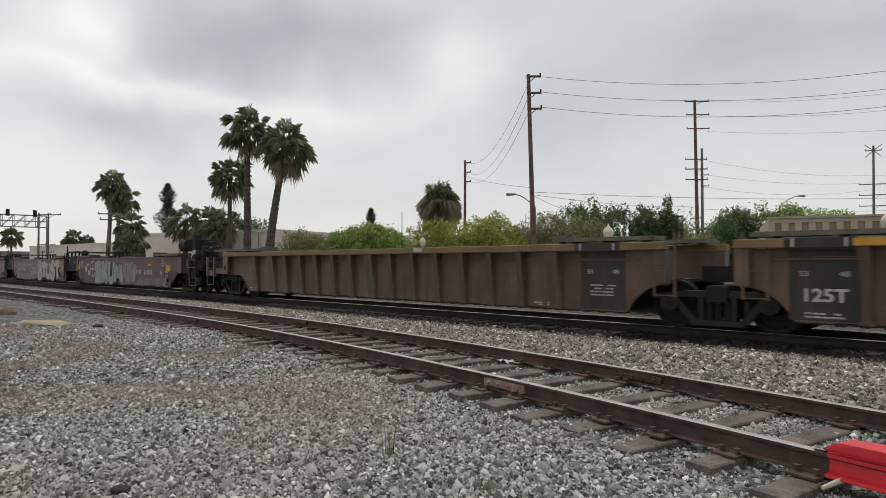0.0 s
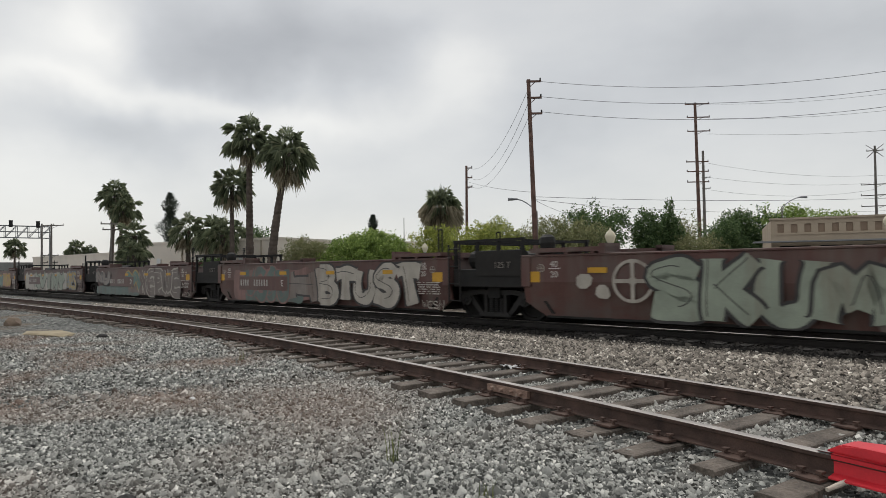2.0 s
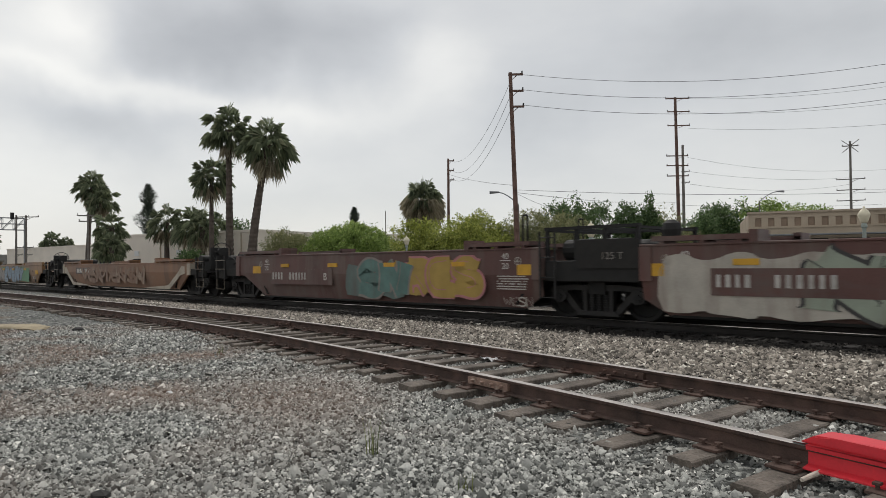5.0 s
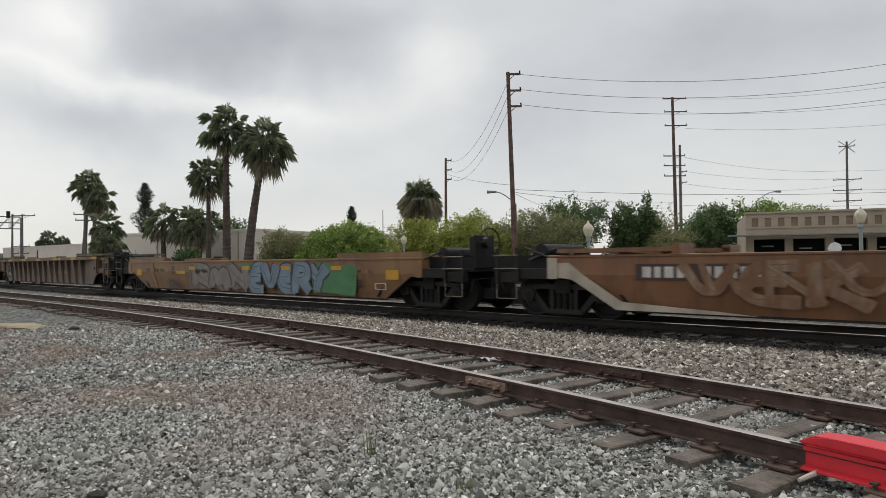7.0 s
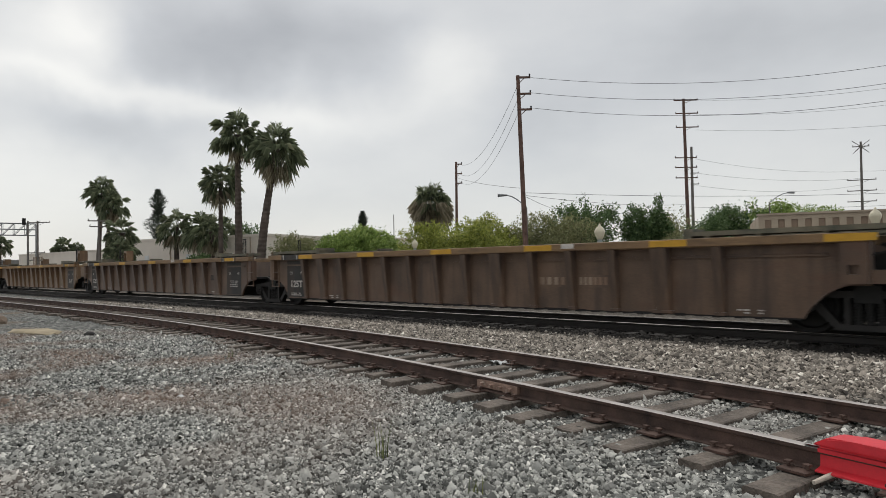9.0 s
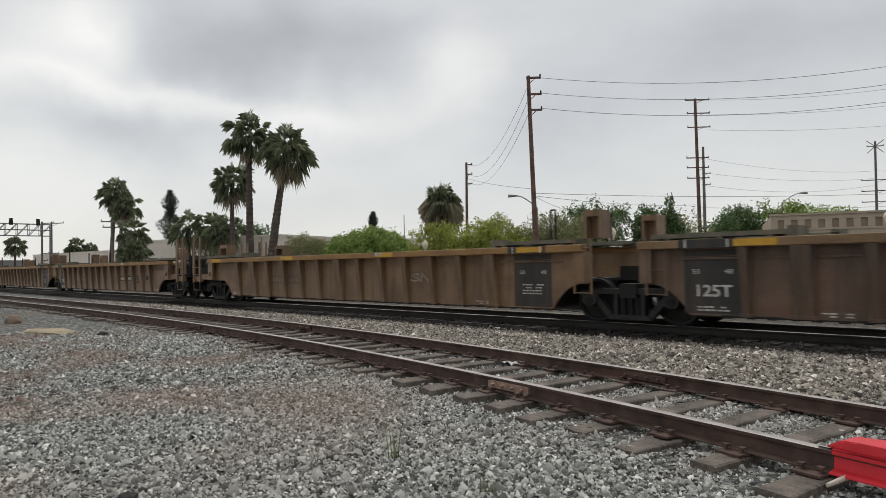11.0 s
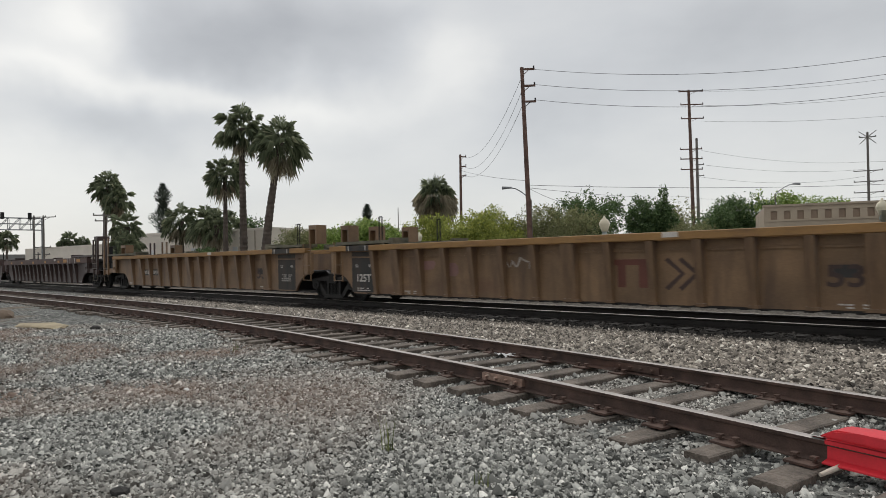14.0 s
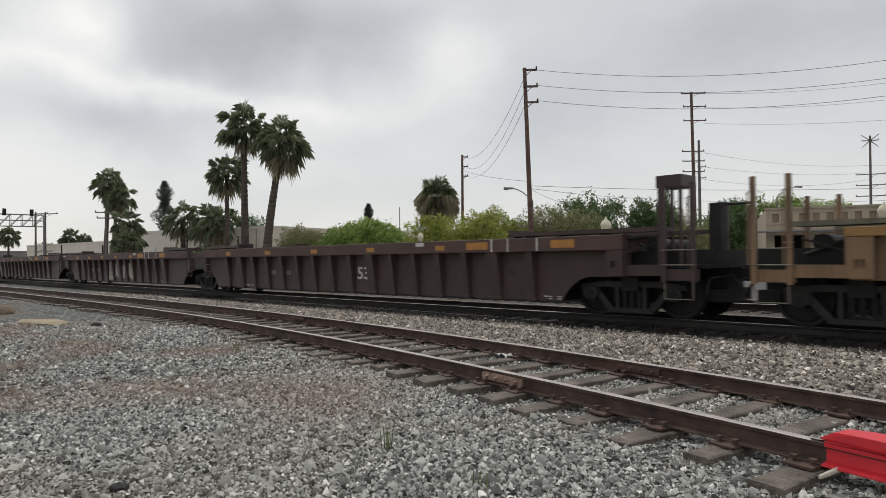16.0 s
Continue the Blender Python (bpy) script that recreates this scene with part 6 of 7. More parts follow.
def palm_crown(seed, radius, skirt):
    r = random.Random(seed)
    gv, gf, dv, df = [], [], [], []
    n = 30 if 9 < skirt < 16 else 42 if skirt < 60 else 34
    for i in range(n):
        t = i / n
        el = math.asin(max(-0.7, min(1.0, 1.0 - (1.75 if skirt < 60 else 1.0) * t + r.uniform(-0.3, 0.3))))
        az = i * 2.39996 + r.uniform(-0.2, 0.2)
        d = Vector((math.cos(az) * math.cos(el), math.sin(az) * math.cos(el), math.sin(el)))
        fan_leaf(gv, gf, Vector((0, 0, r.uniform(-0.15, 0.15))), d, Vector((r.gauss(0, 0.7), r.gauss(0, 0.7), 0.8)), radius * r.uniform(0.22, 0.62), radius * r.uniform(0.40, 0.58), 1.15, 0.25 + 0.55 * t, r, 15)
    for i in range(skirt):
        el = r.uniform(-1.45, -0.75 if skirt < 60 else 0.15)
        az = r.uniform(0, 6.283)
        d = Vector((math.cos(az) * math.cos(el), math.sin(az) * math.cos(el), math.sin(el)))
        fan_leaf(dv, df, Vector((0, 0, -r.uniform(0.0, 0.5) * radius * 0.5)), d, Vector((0, 0, 1)), radius * (r.uniform(0.35, 0.5) if skirt < 60 else r.uniform(0.35, 0.58)), radius * r.uniform(0.35, 0.5), 0.8, 0.8, r, 7)
    out = []
    for nm, v, f, mt in (("crown", gv, gf, M["palm_leaf"]), ("dry_skirt", dv, df, M["palm_dry"])):
        if not v:
            continue
        me = bpy.data.meshes.new(nm)
        me.from_pydata([tuple(p) for p in v], [], f)
        me.materials.append(mt)
        out.append((nm, me))
    return out


CROWNS = {}


def palm(x, y, height, lean=(0.0, 0.0), radius=2.0, girth=0.24, kind=0, label="tall fan palm with a bare ringed trunk", skirt=14):
    p = thing("palm_tree", label, "palm", "palms beside the railway", pose(x, y, GZ - 0.15))
    bm = bmesh.new()
    n, rings = 10, int(26 + height * 3)
    rr = random.Random(int(abs(x * 91)))
    prev = None
    for i in range(rings + 1):
        t = i / rings
        c = Vector((lean[0] * t ** 1.6, lean[1] * t ** 1.6, (height + 0.15) * t))
        rad = girth * (1.25 - 0.42 * min(1, t * 1.4)) * (1 + 0.13 * (i % 2) + rr.uniform(-0.05, 0.05)) + (0.05 if i > rings - 3 else 0)
        ring = [bm.verts.new(c + Vector((rad * math.cos(6.2832 * k / n), rad * math.sin(6.2832 * k / n), 0))) for k in range(n)]
        if prev:
            for k in range(n):
                bm.faces.new((prev[k], prev[(k + 1) % n], ring[(k + 1) % n], ring[k]))
        prev = ring
    bm.faces.new(prev)
    part("trunk", bm, M["bark"], p)
    key = (kind, round(radius, 2), skirt)
    if key not in CROWNS:
        CROWNS[key] = palm_crown(100 + kind, radius, skirt)
    for nm, me in CROWNS[key]:
        part(nm, me, parent=p, m=pose(lean[0], lean[1], height + 0.15, 0, 0, (x * 37) % 360))
    return p


def leaf_cloud(blobs, count, size, seed):
    """Many small leaves gathered in clumps on the shells of a few lobes."""
    rng = np.random.default_rng(seed)
    w = np.array([b[3] * b[4] * b[5] for b in blobs]) ** 0.67
    which = rng.choice(len(blobs), count, p=w / w.sum())
    b = np.array(blobs)[which]
    # clumps: each leaf sits near one of some twig ends of its lobe
    twig = rng.integers(0, 70, count)
    trng = np.random.default_rng(seed + 1)
    td = trng.normal(size=(len(blobs), 70, 3))
    td /= np.linalg.norm(td, axis=2, keepdims=True)
    td *= trng.uniform(0.5, 1.0, (len(blobs), 70, 1))
    d = td[which, twig] + rng.normal(0, 0.105, (count, 3))
    c = b[:, :3] + d * b[:, 3:6]
    a = rng.normal(size=(count, 3)); a /= np.linalg.norm(a, axis=1, keepdims=True)
    q = rng.normal(size=(count, 3)); q -= a * (a * q).sum(1, keepdims=True); q /= np.linalg.norm(q, axis=1, keepdims=True)
    s = size * rng.uniform(0.6, 1.4, (count, 1))
    pts = np.stack([c - a * s, c + q * s * 0.45, c + a * s, c - q * s * 0.45], 1).reshape(-1, 3)
    f = (np.arange(count)[:, None] * 4 + np.arange(4)[None]).tolist()
    return pts, f


def tree(x, y, height, width, leaf, seed, label, count=4200, size=0.16, low=0.15, trunk=0.18, category="tree", lobes=9, flat=1.0, dome=False):
    height, width, count, size = height * 1.06, width * 1.25, int(count * 2.6), size * 0.8
    r = random.Random(seed)
    t = thing("tree", label, category, "trees beyond the tracks", pose(x, y, GZ))
    blobs = []
    base = height * low
    for i in range(lobes):
        a = r.uniform(0, 6.283)
        d = r.uniform(0.15, 0.62) * width / 2
        z = base + (height - base) * r.uniform(0.18, 0.72)
        k = r.uniform(0.32, 0.55)
        rz = min((height - z) * r.uniform(0.8, 1.0), height * 0.30)
        blobs.append((d * math.cos(a) * 1.1, d * math.sin(a), z, width * k * 0.62, width * k * 0.55, max(0.4, rz) * flat))
    if dome:
        blobs = []
        for i in range(34):
            q = math.acos(1 - (i + 0.5) / 34)
            a = i * 2.39996
            blobs.append((width * 0.40 * math.sin(q) * math.cos(a), width * 0.40 * math.sin(q) * math.sin(a), height * (0.12 + 0.68 * math.cos(q) ** 0.8) + r.uniform(-0.15, 0.15), width * r.uniform(0.10, 0.14), width * r.uniform(0.10, 0.14), height * r.uniform(0.13, 0.19)))
    blobs.append((0, 0, base + (height - base) * 0.62, width * 0.28, width * 0.28, (height - base) * 0.38))
    bm = bmesh.new()
    fork = Vector((0, 0, max(0.6, base + height * 0.12)))
    rod(bm, (0, 0, -0.2), fork, trunk, trunk * 0.75, 8)
    for b in blobs:
        end = Vector(b[:3])
        mid = fork.lerp(end, 0.5) + Vector((r.uniform(-0.2, 0.2), r.uniform(-0.2, 0.2), 0.15))
        rod(bm, fork, mid, trunk * 0.5, trunk * 0.3, 6)
        rod(bm, mid, end, trunk * 0.3, trunk * 0.08, 5)
    part("trunk", bm, M["wood_bark"], t)
    pts, f = leaf_cloud(blobs, count, size, seed)
    me = bpy.data.meshes.new("crown")
    me.from_pydata(pts.tolist(), [], f)
    me.materials.append(M[leaf])
    part("crown", me, parent=t)
    return t


def conifer(x, y, height, width, seed, label, bare=0.1):
    r = np.random.default_rng(seed)
    t = thing("conifer", label, "tree", "", pose(x, y, GZ))
    bm = bmesh.new()
    rod(bm, (0, 0, -0.2), (0, 0, height * 0.95), 0.22, 0.04, 8)
    part("trunk", bm, M["wood_bark"], t)
    n = 4200
    h = r.uniform(bare, 1.0, n)
    rad = width / 2 * np.clip(np.sin(np.pi * np.clip((1.02 - h) * 0.85, 0, 1)) ** 0.7, 0.02, 1) * r.uniform(0.35, 1.1, n) * (0.75 + 0.35 * np.sin(h * 23))
    a = r.uniform(0, 6.283, n)
    c = np.stack([rad * np.cos(a), rad * np.sin(a), h * height], 1)
    d = np.stack([np.cos(a), np.sin(a), r.uniform(0.1, 0.9, n)], 1) * 0.38
    q = np.stack([-np.sin(a), np.cos(a), r.uniform(-0.3, 0.3, n)], 1) * 0.10
    pts = np.stack([c - d * 0.3, c + q, c + d, c - q], 1).reshape(-1, 3)
    me = bpy.data.meshes.new("crown")
    me.from_pydata(pts.tolist(), [], (np.arange(n)[:, None] * 4 + np.arange(4)[None]).tolist())
    me.materials.append(M["leaf_conifer"])
    part("crown", me, parent=t)


palm(-54.0, 31.85, 13.7, (0.05, -0.1), 2.55, 0.30, 1, skirt=8)
palm(-50.9, 32.0, 11.9, (1.5, 0.9), 2.7, 0.34, 2, "leaning fan palm with ringed trunk and drooping dry leaves", skirt=22)
palm(-58.9, 32.8, 10.0, (0.05, 0.0), 2.35, 0.22, 3, skirt=8)
palm(-89.8, 32.9, 11.6, (0.6, 0.4), 2.4, 0.24, 2, skirt=18)
palm(-88.1, 33.1, 9.9, (0.9, 0.5), 2.3, 0.22, 1, skirt=18)
SHORT = "short bushy fan palm with a thick green crown"
palm(-72.6, 29.0, 5.6, (0.1, 0), 1.95, 0.26, 3, SHORT, skirt=10)
palm(-70.6, 28.2, 3.4, (0.1, 0), 1.95, 0.26, 1, SHORT, skirt=10)
palm(-74.4, 29.4, 4.0, (0.1, 0), 1.95, 0.26, 2, SHORT, skirt=10)
palm(-69.7, 33.6, 6.2, (0, 0), 2.3, 0.26, 2, SHORT, skirt=14)
palm(-65.9, 34.4, 5.7, (0, 0), 2.3, 0.26, 3, SHORT, skirt=14)
palm(-63.2, 34.2, 5.4, (0, 0), 2.2, 0.26, 1, SHORT, skirt=14)
palm(-68.6, 38.7, 5.6, (0, 0), 2.3, 0.26, 1, SHORT, skirt=14)
palm(-54.8, 58.2, 9.1, (0, 0), 3.0, 0.4, 4, "broad fan palm with a thick skirt of dead leaves", skirt=260)
FAR = "distant slender palm beyond the buildings"
palm(-163.0, 40.3, 7.4, (0, 0), 2.5, 0.22, 1, FAR, skirt=6)
palm(-164.0, 52.5, 7.0, (0, 0), 2.8, 0.22, 3, FAR, skirt=6)
palm(-161.9, 55.0, 6.8, (0, 0), 1.7, 0.22, 2, FAR, skirt=20)
conifer(-98.8, 44.8, 13.6, 4.0, 3, "tall dark ragged conifer behind the palms")
conifer(-83.8, 72.3, 10.7, 2.5, 4, "narrow dark cypress behind the hedge", 0.05)
tree(-80.0, 48.6, 7.6, 5.0, "leaf_dark", 5, "dark round tree behind the palms", 3000)
tree(-47.3, 40.3, 5.3, 8.2, "leaf_bright", 11, "broad bright green tree with a smooth domed crown", 17000, 0.13, low=0.03, dome=True)
tree(-52.2, 36.4, 4.6, 4.2, "leaf_olive", 13, "thin olive-green bush with fine twigs", 3500, 0.12, low=0.1)
tree(-54.3, 38.5, 4.6, 4.5, "leaf_olive", 14, "thin olive-green bush with fine twigs", 3500, 0.12, low=0.1)
tree(-38.2, 40.2, 5.2, 4.6, "leaf_yellow", 15, "yellow-green tree in flower", 7000, 0.13, low=0.08, lobes=12)
tree(-35.0, 42.0, 4.9, 4.0, "leaf_yellow", 16, "yellow-green tree in flower", 6000, 0.13, low=0.08, lobes=11)
tree(-38.6, 48.0, 6.0, 5.4, "leaf_yellow", 17, "airy yellow-green tree behind the pole", 6000, 0.14, low=0.1, lobes=11)
tree(-35.0, 51.5, 6.2, 6.0, "leaf_olive", 18, "brownish olive tree with sparse leaves", 5200, 0.13, low=0.1, lobes=11)
tree(-31.9, 52.5, 5.8, 5.0, "leaf_olive", 19, "brownish olive tree with sparse leaves", 4500, 0.13, low=0.1, lobes=10)
tree(-33.6, 57.6, 7.7, 5.6, "leaf_dark", 20, "dark green leafy tree with an uneven top", 7500, 0.17, low=0.05, lobes=12)
tree(-30.4, 62.5, 7.2, 4.6, "leaf_dark", 21, "dark green leafy tree with an uneven top", 6500, 0.17, low=0.05, lobes=10)
tree(-28.6, 63.4, 7.9, 2.4, "leaf_dark", 22, "slender upright dark green tree beside a broader one", 2600, 0.17, low=0.1, lobes=6)
tree(-31.6, 72.8, 7.3, 5.0, "leaf_olive", 23, "light sparse tree with sky between its branches", 2600, 0.15, low=0.15)
tree(-26.0, 62.0, 4.6, 5.0, "leaf_olive", 24, "dusty olive shrub beside the road", 4500, 0.12, low=0.03)
tree(-27.6, 81.5, 8.2, 7.5, "leaf_dark", 25, "broad green tree beside the pale building", 7500, 0.2, low=0.05, lobes=13)
tree(-23.0, 84.0, 8.2, 7.0, "leaf_bright", 26, "broad green tree beside the pale building", 6000, 0.2, low=0.08, lobes=12)
tree(-19.2, 88.0, 7.6, 6.0, "leaf_bright", 27, "broad green tree behind the pale building", 5000, 0.2, low=0.08, lobes=12)
tree(-24.2, 66.0, 5.8, 4.0, "leaf_dark", 28, "dark green shrub beside the pale building", 4500, 0.15, low=0.03)
tree(-60.2, 31.2, 3.0, 3.0, "leaf_dark", 29, "low dark shrub at the foot of the palms", 2500, 0.12, low=0.02, category="shrub")


# ---------------------------------------------------------------- buildings
def facade_frame(a, b):
    """A frame with x along the wall from a to b and y away from the tracks."""
    d = Vector((b[0] - a[0], b[1] - a[1], 0))
    return Matrix.Translation((a[0], a[1], GZ)) @ pose(0, 0, 0, 0, 0, math.degrees(math.atan2(d.y, d.x))), d.length


def plain_building(a, b, height, depth, label, name="warehouse", material="stucco"):
    m, ln = facade_frame(a, b)
    w = thing(name, label, "building", "", m)
    bm = bmesh.new()
    box(bm, 0, ln, 0, depth, -0.3, height)
    part("wall", bm, M[material], w)
    bm = bmesh.new()
    for x0, x1, y0, y1 in ((-0.08, ln + 0.08, -0.08, 0.22), (-0.08, 0.2, 0.222, depth + 0.08), (ln - 0.2, ln + 0.08, 0.222, depth + 0.08)):
        box(bm, x0, x1, y0, y1, height, height + 0.28)
    part("parapet", bm, M[material], w)
    bm = bmesh.new()
    box(bm, 0.2, ln - 0.2, 0.3, depth, height + 0.002, height + 0.06)
    part("roof", bm, M["roof_grey"], w)
    return w, ln


w, ln = plain_building((-84.0, 33.6), (-61.5, 39.6), 5.0, 14, "long pale stucco warehouse behind the palms")
for x in (4.0, 11.0, 17.5):
    bm = bmesh.new()
    box(bm, x, x + 1.1, -0.05, 0.1, 0.0, 2.2)
    box(bm, x - 0.1, x + 1.2, -0.09, -0.05, 2.2, 2.35)
    part("door", bm, M["inside"], w)
    bm = bmesh.new()
    box(bm, x + 0.2, x + 0.9, -0.12, -0.05, 2.7, 3.3)
    part("sign_board", bm, M["paper"], w)
for x in (1.0, 8.6, 15.0, 21.0):
    bm = bmesh.new()
    rod(bm, (x, -0.1, 0), (x, -0.1, 5.0), 0.06, 0.06, 8)
    part("downpipe", bm, M["stucco_tan"], w)
plain_building((-176.0, 47.2), (-100.0, 51.5), 5.4, 20, "long low beige industrial building far down the line")
plain_building((-92.0, 79.0), (-60.0, 98.0), 6.4, 20, "pale flat-roofed building behind the trees")
plain_building((-220.0, 30.0), (-178.0, 40.0), 4.2, 20, "grey shed far down the line", material="roof_grey")


def arcade():
    """Pale building with a row of recesses in its parapet over a canopy and dark bays."""
    a, b = Vector((-16.6, 55.0, 0)), Vector((-8.3, 58.0, 0))
    b = a + (b - a).normalized() * 26.0
    m, ln = facade_frame(a, b)
    w = thing("depot_building", "tan stucco depot with recessed parapet, canopy and dark open bays", "building", "", m)
    bm = bmesh.new()
    box(bm, 0, ln, 0.0, 0.35, 3.05, 4.05)
    box(bm, 0, ln, 4.65 * 0, 0.35, 4.72, 5.05)
    n = int(ln / 0.92)
    for i in range(n + 1):
        x = i * 0.92
        box(bm, x, min(ln, x + 0.46), 0.0, 0.35, 4.052, 4.718)
    box(bm, 0.0, 0.35, 0.352, 14, -0.2, 5.05)
    box(bm, ln - 0.35, ln, 0.352, 14, -0.2, 5.05)
    box(bm, 0.36, ln - 0.36, 13.6, 14, -0.2, 5.05)
    part("wall", bm, M["stucco_tan"], w)
    bm = bmesh.new()
    box(bm, 0.3, ln - 0.3, 0.12, 0.2, 4.06, 4.71)
    part("recess_backing", bm, M["recess"], w)
    bm = bmesh.new()
    box(bm, -0.1, ln + 0.1, -0.12, 0.4, 5.052, 5.2)
    box(bm, -0.06, ln + 0.06, -0.08, 0.0, 3.9, 4.0)
    part("cornice", bm, M["stucco_tan"], w)
    bm = bmesh.new()
    box(bm, 0.36, ln - 0.36, 0.36, 13.6, 4.4, 4.5)
    part("roof", bm, M["roof_grey"], w)
    x = 0.0
    while x < ln:
        bm = bmesh.new()
        box(bm, x, x + 0.58, -0.05, 0.45, -0.2, 3.048)
        box(bm, x - 0.06, x + 0.64, -0.1, 0.5, -0.2, 0.3)
        part("pillar", bm, M["stucco_tan"], w)
        x += 2.75
    bm = bmesh.new()
    v = box(bm, -1.3, ln, -1.7, -0.13, 3.28, 3.38)
    part("canopy", bm, M["steel"], w, "thin pale metal canopy")
    bm = bmesh.new()
    box(bm, 0.36, ln - 0.36, 5.0, 5.2, -0.2, 4.39)
    part("inner_wall", bm, M["inside"], w)
    for k in range(4):
        bm = bmesh.new()
        x = 1.3 + k * 2.75
        box(bm, x, x + 0.9, 2.5, 2.56, 2.5 - 0.2 * (k % 2), 2.6 - 0.2 * (k % 2))
        part("tube_lamp", bm, M["paper"], w)
    # banner with unreadable lettering
    bm = bmesh.new()
    box(bm, 12.6, 15.4, -0.5, -0.46, 1.55, 3.0)
    s = part("banner", bm, M["banner"], w, "navy blue banner with white bars of lettering")
    bm = bmesh.new()
    for i in range(7):
        box(bm, 12.85 + i * 0.33, 13.08 + i * 0.33, -0.52, -0.505, 1.75, 2.05)
    box(bm, 13.2, 14.7, -0.52, -0.505, 2.35, 2.7)
    part("lettering", bm, M["paper"], s)


arcade()


# ---------------------------------------------------------------- poles, lamps, lines
def utility_pole(base, top, r, label, arms=(), material="pole"):
    p = thing("utility_pole", label, "utility pole", "poles with power lines")
    bm = bmesh.new()
    b, t = Vector(base), Vector(top)
    rod(bm, b, t, r * 1.25, r * 0.8, 10)
    part("shaft", bm, M[material], p)
    for z, left, right, yaw in arms:
        bm = bmesh.new()
        c = b.lerp(t, (z - b.z) / (t.z - b.z))
        d = Vector((math.cos(yaw), math.sin(yaw), 0))
        m = Matrix.Translation(c) @ pose(0, 0, 0, 0, 0, math.degrees(yaw))
        box(bm, -left, right, -0.07, 0.07, -0.07, 0.07, m)
        rod(bm, c + Vector((0, 0, -0.5)), c + d * (right * 0.6), 0.03, 0.03, 5)
        part("crossarm", bm, M[material], p)
        for e in ((-left, right) if left > 0.3 else (right,)):
            bm = bmesh.new()
            q = c + d * (e - 0.06 * (1 if e > 0 else -1))
            for k in range(3):
                rod(bm, q + Vector((0, 0, 0.07 + 0.07 * k)), q + Vector((0, 0, 0.12 + 0.07 * k)), 0.07, 0.05, 8)
            part("insulator", bm, M["iron"], p)
    return p


YAW = radians(40)
utility_pole((-28.9, 41.1, GZ - 0.3), (-29.23, 40.82, 15.75), 0.17, "tall red-brown wooden utility pole with short side arms", [(15.6, 0.15, 0.95, YAW), (14.35, 0.15, 0.95, YAW), (13.15, 0.15, 0.95, YAW)])
utility_pole((-59.2, 67.8, GZ - 0.3), (-59.04, 67.75, 15.5), 0.19, "distant red-brown wooden utility pole", [(15.2, 0.1, 0.8, YAW), (13.9, 0.1, 0.8, YAW), (12.6, 0.1, 0.8, YAW)])
utility_pole((-37.9, 94.2, GZ - 0.3), (-38.03, 93.75, 24.9), 0.24, "tall wooden pole with many crossarms", [(24.7, 1.4, 2.0, YAW), (22.8, 1.2, 2.0, YAW), (20.8, 1.2, 2.0, YAW), (16.4, 1.5, 1.6, YAW), (15.0, 1.5, 1.6, YAW), (13.5, 1.5, 1.6, YAW)])
utility_pole((-47.2, 119.4, GZ - 0.3), (-47.18, 119.36, 22.3), 0.26, "grey steel pole behind the wooden pole", [(17.5, 0.3, 1.2, YAW), (15.5, 0.3, 1.2, YAW)], "pole_grey")
utility_pole((-22.5, 128.7, GZ - 0.3), (-22.37, 128.62, 21.0), 0.2, "distant pole with a forked top and three crossarms", [(14.6, 2.1, 2.1, radians(20)), (12.8, 2.1, 2.1, radians(20)), (11.0, 2.1, 2.1, radians(20)), (20.2, 1.2, 1.2, radians(20))], "pole_grey")
bm = bmesh.new()
for dx, dz in ((-1.2, 1.0), (1.2, 1.0), (-1.1, -1.1), (1.1, -1.1)):
    rod(bm, (-22.37, 128.62, 20.2), (-22.37 + dx, 128.62 + dx * 0.3, 20.2 + dz), 0.07, 0.05, 6)
tagged(part("pole_fork", bm, M["pole_grey"]), "crossed braces bolted to the top of a pole", "pole brace")
utility_pole((-86.0, 31.6, GZ - 0.3), (-86.0, 31.6, 7.9), 0.12, "wooden pole with crossarms between the palms", [(7.6, 1.2, 1.2, radians(60)), (6.9, 1.0, 1.0, radians(60))], "pole_grey")
for x, y, z in ((-107.0, 43.8, 8.9), (-66.6, 63.1, 8.6)):
    bm = bmesh.new()
    rod(bm, (x, y, GZ - 0.2), (x, y, z), 0.09, 0.05, 8)
    tagged(part("mast", bm, M["pole_grey"]), "thin grey steel mast with no arms", "mast")


def wire(a, b, sag, r=0.016):
    a, b = Vector(a), Vector(b)
    bm = bmesh.new()
    n, k = 18, 4
    side = (b - a).cross(Vector((0, 0, 1))).normalized()
    prev = None
    for i in range(n + 1):
        t = i / n
        c = a.lerp(b, t) + Vector((0, 0, -sag * 4 * t * (1 - t)))
        ring = [bm.verts.new(c + side * r * math.cos(6.2832 * j / k) + Vector((0, 0, r * math.sin(6.2832 * j / k)))) for j in range(k)]
        if prev:
            for j in range(k):
                bm.faces.new((prev[j], prev[(j + 1) % k], ring[(j + 1) % k], ring[j]))
        prev = ring
    tagged(part("power_line", bm, M["wire"]), "thin sagging overhead cable", "power line", "overhead cables")


